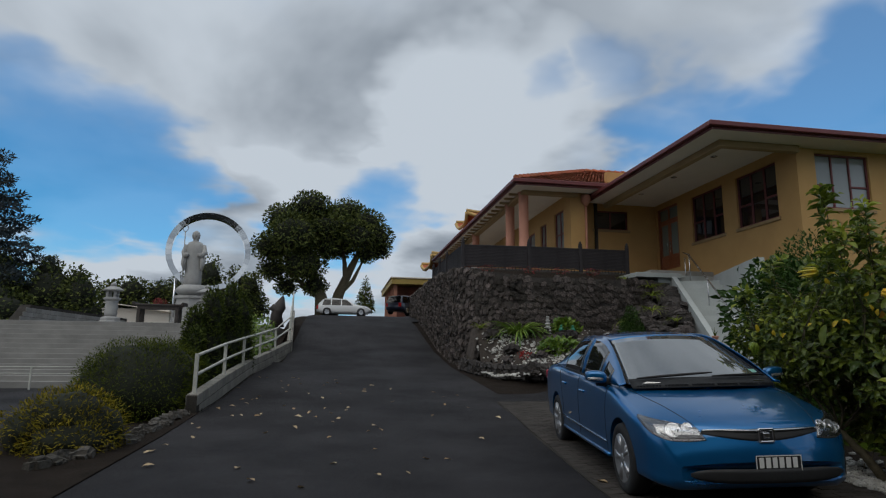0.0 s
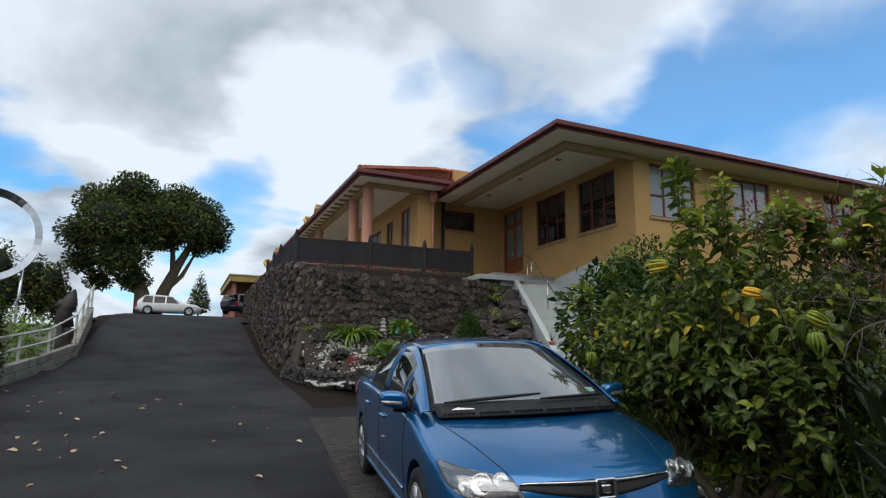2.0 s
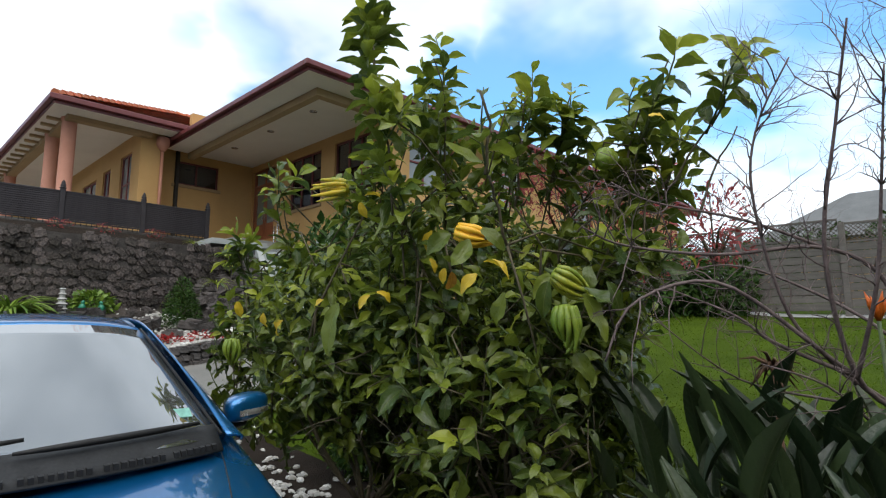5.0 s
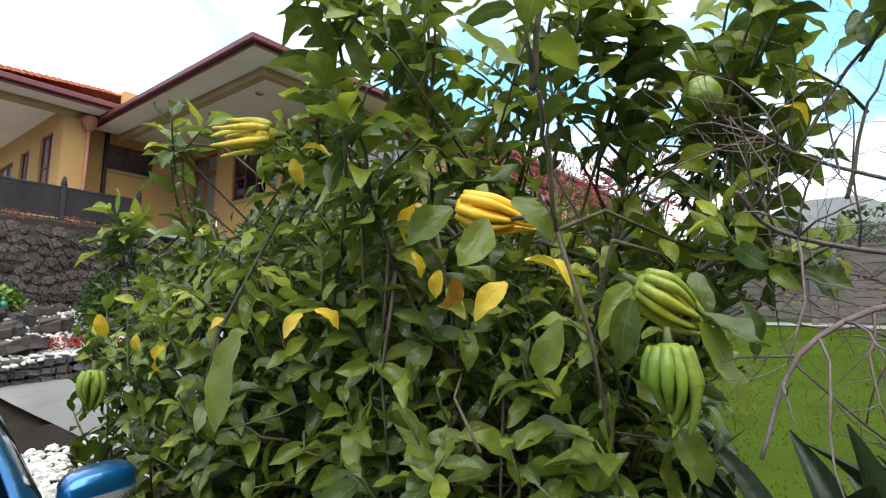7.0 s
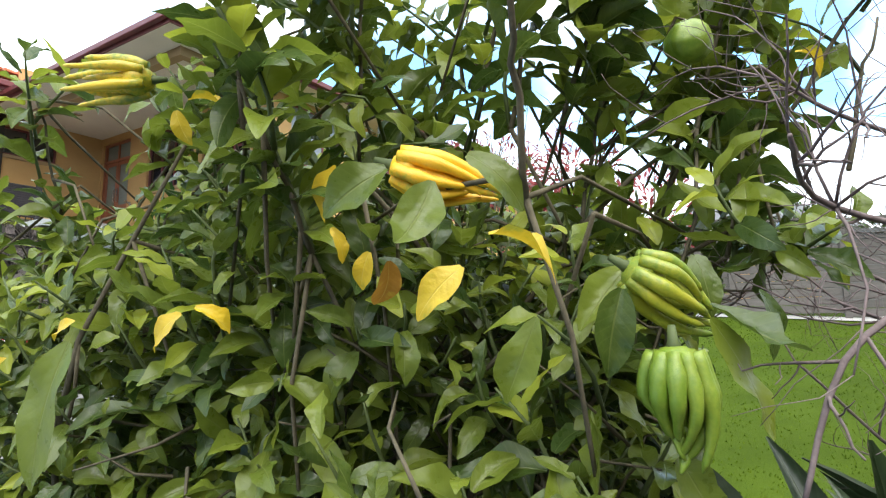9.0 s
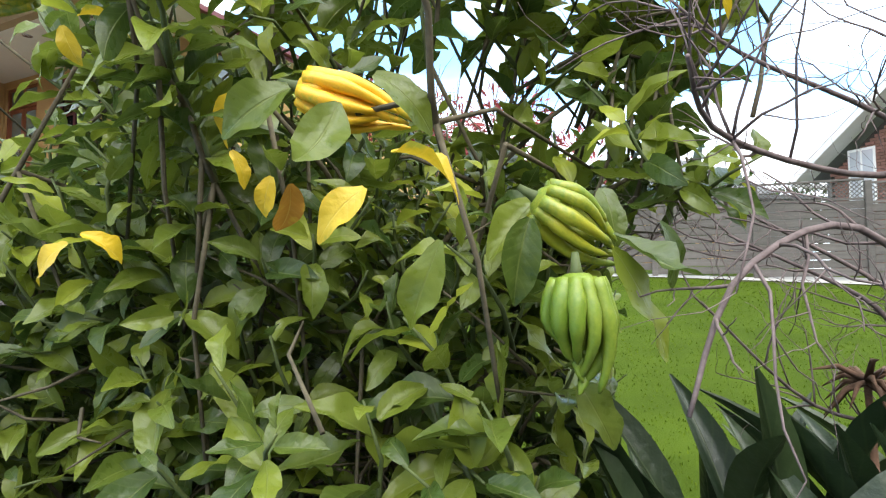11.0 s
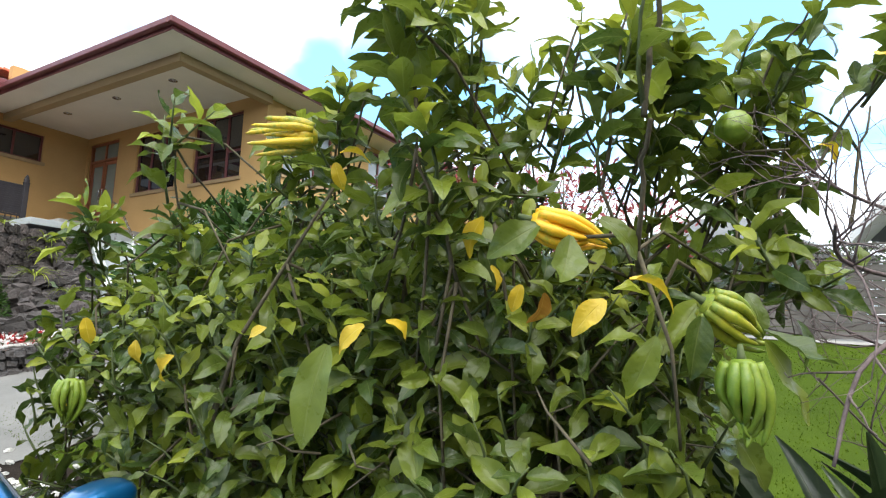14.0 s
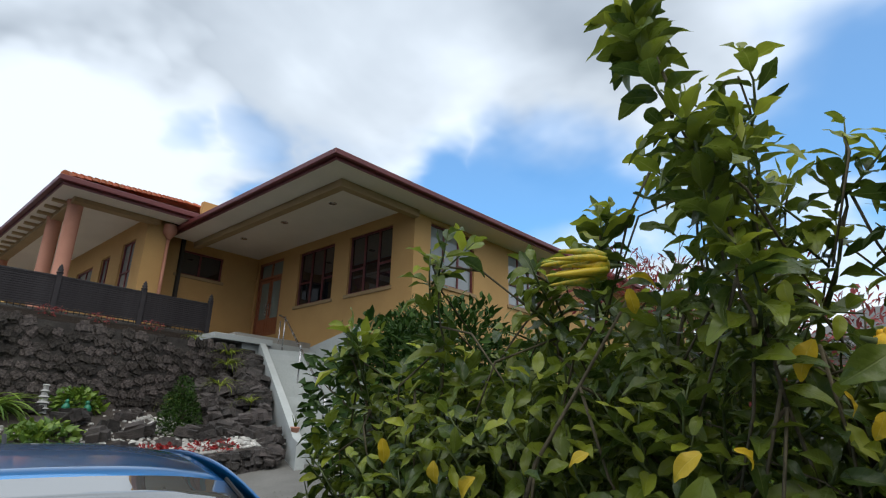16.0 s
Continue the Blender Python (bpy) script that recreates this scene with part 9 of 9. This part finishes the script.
def temple_roof():
    """Two tiers of curved tiled roof with upturned corners."""
    e = thing("temple_roofs", "orange tiled temple roof with upturned corners", "roof")
    M["goldtrim"] = mat("yellow_roof_trim", (0.62, 0.40, 0.14), 0.6, scale=2, fine=20, bump=0.1)
    for cx, cy, half, inner, z0, z1, lift in ((18.5, 59, 11.0, 6.5, 8.9, 11.0, 0.65), (18.5, 56.5, 8.0, 0.3, 12.7, 15.0, 0.75)):
        bm = bmesh.new()
        bt = bmesh.new()
        n = 16
        for side in range(4):
            rot = Matrix.Translation((cx, cy, 0)) @ Matrix.Rotation(side * math.pi / 2, 4, "Z")
            grid = []
            for i in range(9):
                v = i / 8
                h = half + (inner - half) * v
                row = []
                for k in range(n + 1):
                    u = k / n * 2 - 1
                    flare = abs(u) ** 4 * lift * (1 - v) ** 2
                    w = rot @ Vector((u * h * (1 + 0.02 * flare), -h * (1 + 0.02 * flare), z0 + (z1 - z0) * v ** 1.35 + flare))
                    w.y = 48.4 + (w.y - cy + half) * 0.3
                    row.append(w)
                grid.append(row)
            vs = [[bm.verts.new(p) for p in row] for row in grid]
            for i in range(8):
                for k in range(n):
                    bm.faces.new((vs[i][k], vs[i][k + 1], vs[i + 1][k + 1], vs[i + 1][k]))
            tube(bt, [p + Vector((0, 0, -0.12)) for p in grid[0]], 0.16, 6)
            tube(bt, [row[0] + Vector((0, 0, 0.08)) for row in grid], 0.14, 6)
        part("tiles", bm, M["tile"], e, smooth=True)
        part("trim", bt, M["goldtrim"], e, "yellow trim along the eaves", smooth=True)
    part("body", boxbm(12.2, 24.8, 49.6, 54, 3, 9.4), M["ochre"], e)
    part("upper_body", boxbm(13.2, 23.8, 49.8, 53, 9.4, 13.2), M["ochre"], e)


temple_roof()

# ---- front door, downlights ----
M["doorwood"] = mat("red_brown_door_timber", (0.32, 0.10, 0.045), 0.45, col2=(0.22, 0.07, 0.032), scale=3, fine=40, bump=0.15, stretch=(6, 6, 1), coat=0.2)
M["doorglass"] = glass_mat("etched_door_glass", (0.20, 0.25, 0.24), 0.25)
dr = thing("door_1", "red-brown timber double door with etched glass lights", "door", kind="structure")
y0, y1, zb, zt = DOOR
X = WA + 0.12
for a, b in ((y0, y0 + 0.08), (y1 - 0.08, y1)):
    part("door_frame", boxbm(X - 0.06, X + 0.06, a, b, zb, zt), M["doorwood"], dr)
part("door_frame", boxbm(X - 0.06, X + 0.06, y0 + 0.08, y1 - 0.08, zt - 0.08, zt), M["doorwood"], dr)
part("door_transom", boxbm(X - 0.06, X + 0.06, y0 + 0.08, y1 - 0.08, 6.86, 6.94), M["doorwood"], dr)
mid = (y0 + y1) / 2
for s0, s1, hy in ((y0 + 0.085, mid - 0.004, mid - 0.09), (mid + 0.004, y1 - 0.085, mid + 0.09)):
    lf = part("leaf", boxbm(X - 0.025, X + 0.025, s0, s1, zb + 0.01, zb + 0.62), M["doorwood"], dr)
    for a, b, c, d in ((s0, s0 + 0.11, zb + 0.62, 6.855), (s1 - 0.11, s1, zb + 0.62, 6.855), (s0 + 0.11, s1 - 0.11, 6.74, 6.855)):
        part("stile", boxbm(X - 0.025, X + 0.025, a, b, c, d), M["doorwood"], lf)
    part("raised_panel", boxbm(X - 0.04, X - 0.025, s0 + 0.12, s1 - 0.12, zb + 0.13, zb + 0.5, bev=0.012), M["doorwood"], lf)
    part("glass_panel", boxbm(X - 0.012, X + 0.012, s0 + 0.11, s1 - 0.11, zb + 0.62, 6.74), M["doorglass"], lf)
    bm = bmesh.new()
    tube(bm, [(X - 0.03, hy, zb + 0.72), (X - 0.085, hy, zb + 0.76), (X - 0.085, hy, zb + 1.12), (X - 0.03, hy, zb + 1.16)], 0.016, 8)
    part("door_handle", bm, M["steel"], lf, "brushed steel pull handle", smooth=True)
    part("toplight", boxbm(X - 0.012, X + 0.012, s0 + 0.05, s1 - 0.05, 6.94, zt - 0.08), M["doorglass"], dr)
part("toplight_bar", boxbm(X - 0.04, X + 0.04, mid - 0.04, mid + 0.04, 6.942, zt - 0.082), M["doorwood"], dr)
for y in (16.1, 18.49, 20.91):
    e = thing("downlight", "small round recessed downlight in the porch ceiling", "light", pose(11.85, y, 7.72), "porch downlights")
    bm = bmesh.new()
    lathe(bm, [(0.075, -0.015), (0.11, -0.012), (0.115, -0.001), (0.075, 0.0)], 18)
    part("rim", bm, M["steel"], e, smooth=True)
    bm = bmesh.new()
    lathe(bm, [(0.07, -0.012), (0.03, -0.004)], 14)
    part("reflector", bm, M["dark"], e, smooth=True)

# ---- paved bay and fallen leaves ----
M["paver"] = mat("grey_brown_paver", (0.068, 0.060, 0.053), 0.85, spec=0.15, col2=(0.036, 0.033, 0.030), scale=1.2, fine=60, bump=0.3, vary=0.22, dist=0.006)
M["paverj"] = mat("grey_brown_paver_joined", (0.068, 0.060, 0.053), 0.85, spec=0.15, col2=(0.036, 0.033, 0.030), scale=1.2, fine=60, bump=0.3, island=0.22, dist=0.006)
bay_x = lambda y: 2.42 + 0.117 * max(0.0, y - 4.6)
bay = sheet("parking_bay", M["mortar"], span(2.3, 5.0, 0.3), span(-2.0, 11.4, 0.4), 0.003, "paved parking bay of small grey-brown pavers", "pavement", inside=lambda x, y: x - 0.2 > bay_x(y))
bm = bmesh.new()
box(bm, -0.097, 0.097, -0.047, 0.047, -0.02, 0.009, bev=0.004)
PAVER = bpy.data.meshes.new("paver")
bm.to_mesh(PAVER)
bm.free()
PAVER.materials.append(M["paver"])
rng = random.Random(12)
near_p, rest_p = [], []
for r in range(134):
    y = -2.0 + r * 0.1 + 0.05
    for c in range(14):
        x = 2.42 + 0.1 + c * 0.2 + (0.1 if r % 2 else 0)
        if x + 0.1 < bay_x(y) + 0.03 or x > 4.95:
            continue
        cut = min(1.0, (x + 0.1 - bay_x(y)) / 0.2)
        x += 0.1 * (1 - cut)
        sl = math.atan2(drive_z(y + 0.05) - drive_z(y - 0.05), 0.1)
        m = Matrix.Translation((x, y, ground_z(x, y) + 0.006 + rng.uniform(-0.002, 0.003))) @ Matrix.Rotation(sl, 4, "X") @ Matrix.Rotation(-0.035 if x < 4.4 else 0.0, 4, "Y") @ Matrix.Rotation(rng.uniform(-0.03, 0.03) * cut, 4, "Z") @ Matrix.Diagonal((cut, 1, 1, 1))
        (near_p if x < bay_x(y) + 0.62 and 3.6 < y < 10.6 and len(near_p) < 290 else rest_p).append((PAVER, m))
for me, m in near_p:
    o = new("paver", me)
    o.parent, o.matrix_world = bay, m
join_copies("pavers", rest_p, M["paverj"], bay)
bm = bmesh.new()
prev = None
for y in span(-2.0, 11.2, 0.4):
    quad = [bm.verts.new((bay_x(y) + dx, y, drive_z(y) + dz)) for dx, dz in ((-0.03, -0.05), (-0.03, 0.014), (0.13, 0.014), (0.13, -0.05))]
    if prev:
        for i in range(4):
            bm.faces.new((prev[i], prev[(i + 1) % 4], quad[(i + 1) % 4], quad[i]))
    else:
        bm.faces.new(quad)
    prev = quad
bm.faces.new(prev[::-1])
bmesh.ops.recalc_face_normals(bm, faces=bm.faces[:])
part("edging_strip", bm, M["paver"], bay)

M["fallen"] = leaf_mat("fallen_leaf", (0.62, 0.50, 0.32), (0.34, 0.22, 0.11), (0.5, 0.4, 0.25), 0.7, 0.1)
FALLEN = [leaf_mesh(300 + k, 0.13, 0.075, 0.3, 0.7, 0.25, 4, 4) for k in range(6)]
for me in FALLEN:
    me.materials.append(M["fallen"])
for k in range(84):
    if k < 60:
        y = rng.uniform(4.0, 15.5)
        x = min(-2.2 + abs(rng.gauss(0, 1.5)), 2.2)
    else:
        y = rng.uniform(3.0, 13.0)
        x = rng.uniform(-1.0, 2.9)
    s = rng.uniform(0.5, 1.0)
    o = new("fallen_leaf", FALLEN[k % 6])
    o.matrix_world = Matrix.Translation((x, y, ground_z(x, y) + 0.014 * s + 0.008)) @ Euler((rng.uniform(-0.25, 0.25), rng.uniform(-0.25, 0.25), rng.uniform(0, 6.28))).to_matrix().to_4x4() @ Matrix.Diagonal((s, s, s * 0.5, 1))
    tagged(o, "dry curled pale brown leaf fallen on the asphalt", "leaf", "fallen leaves on the drive")
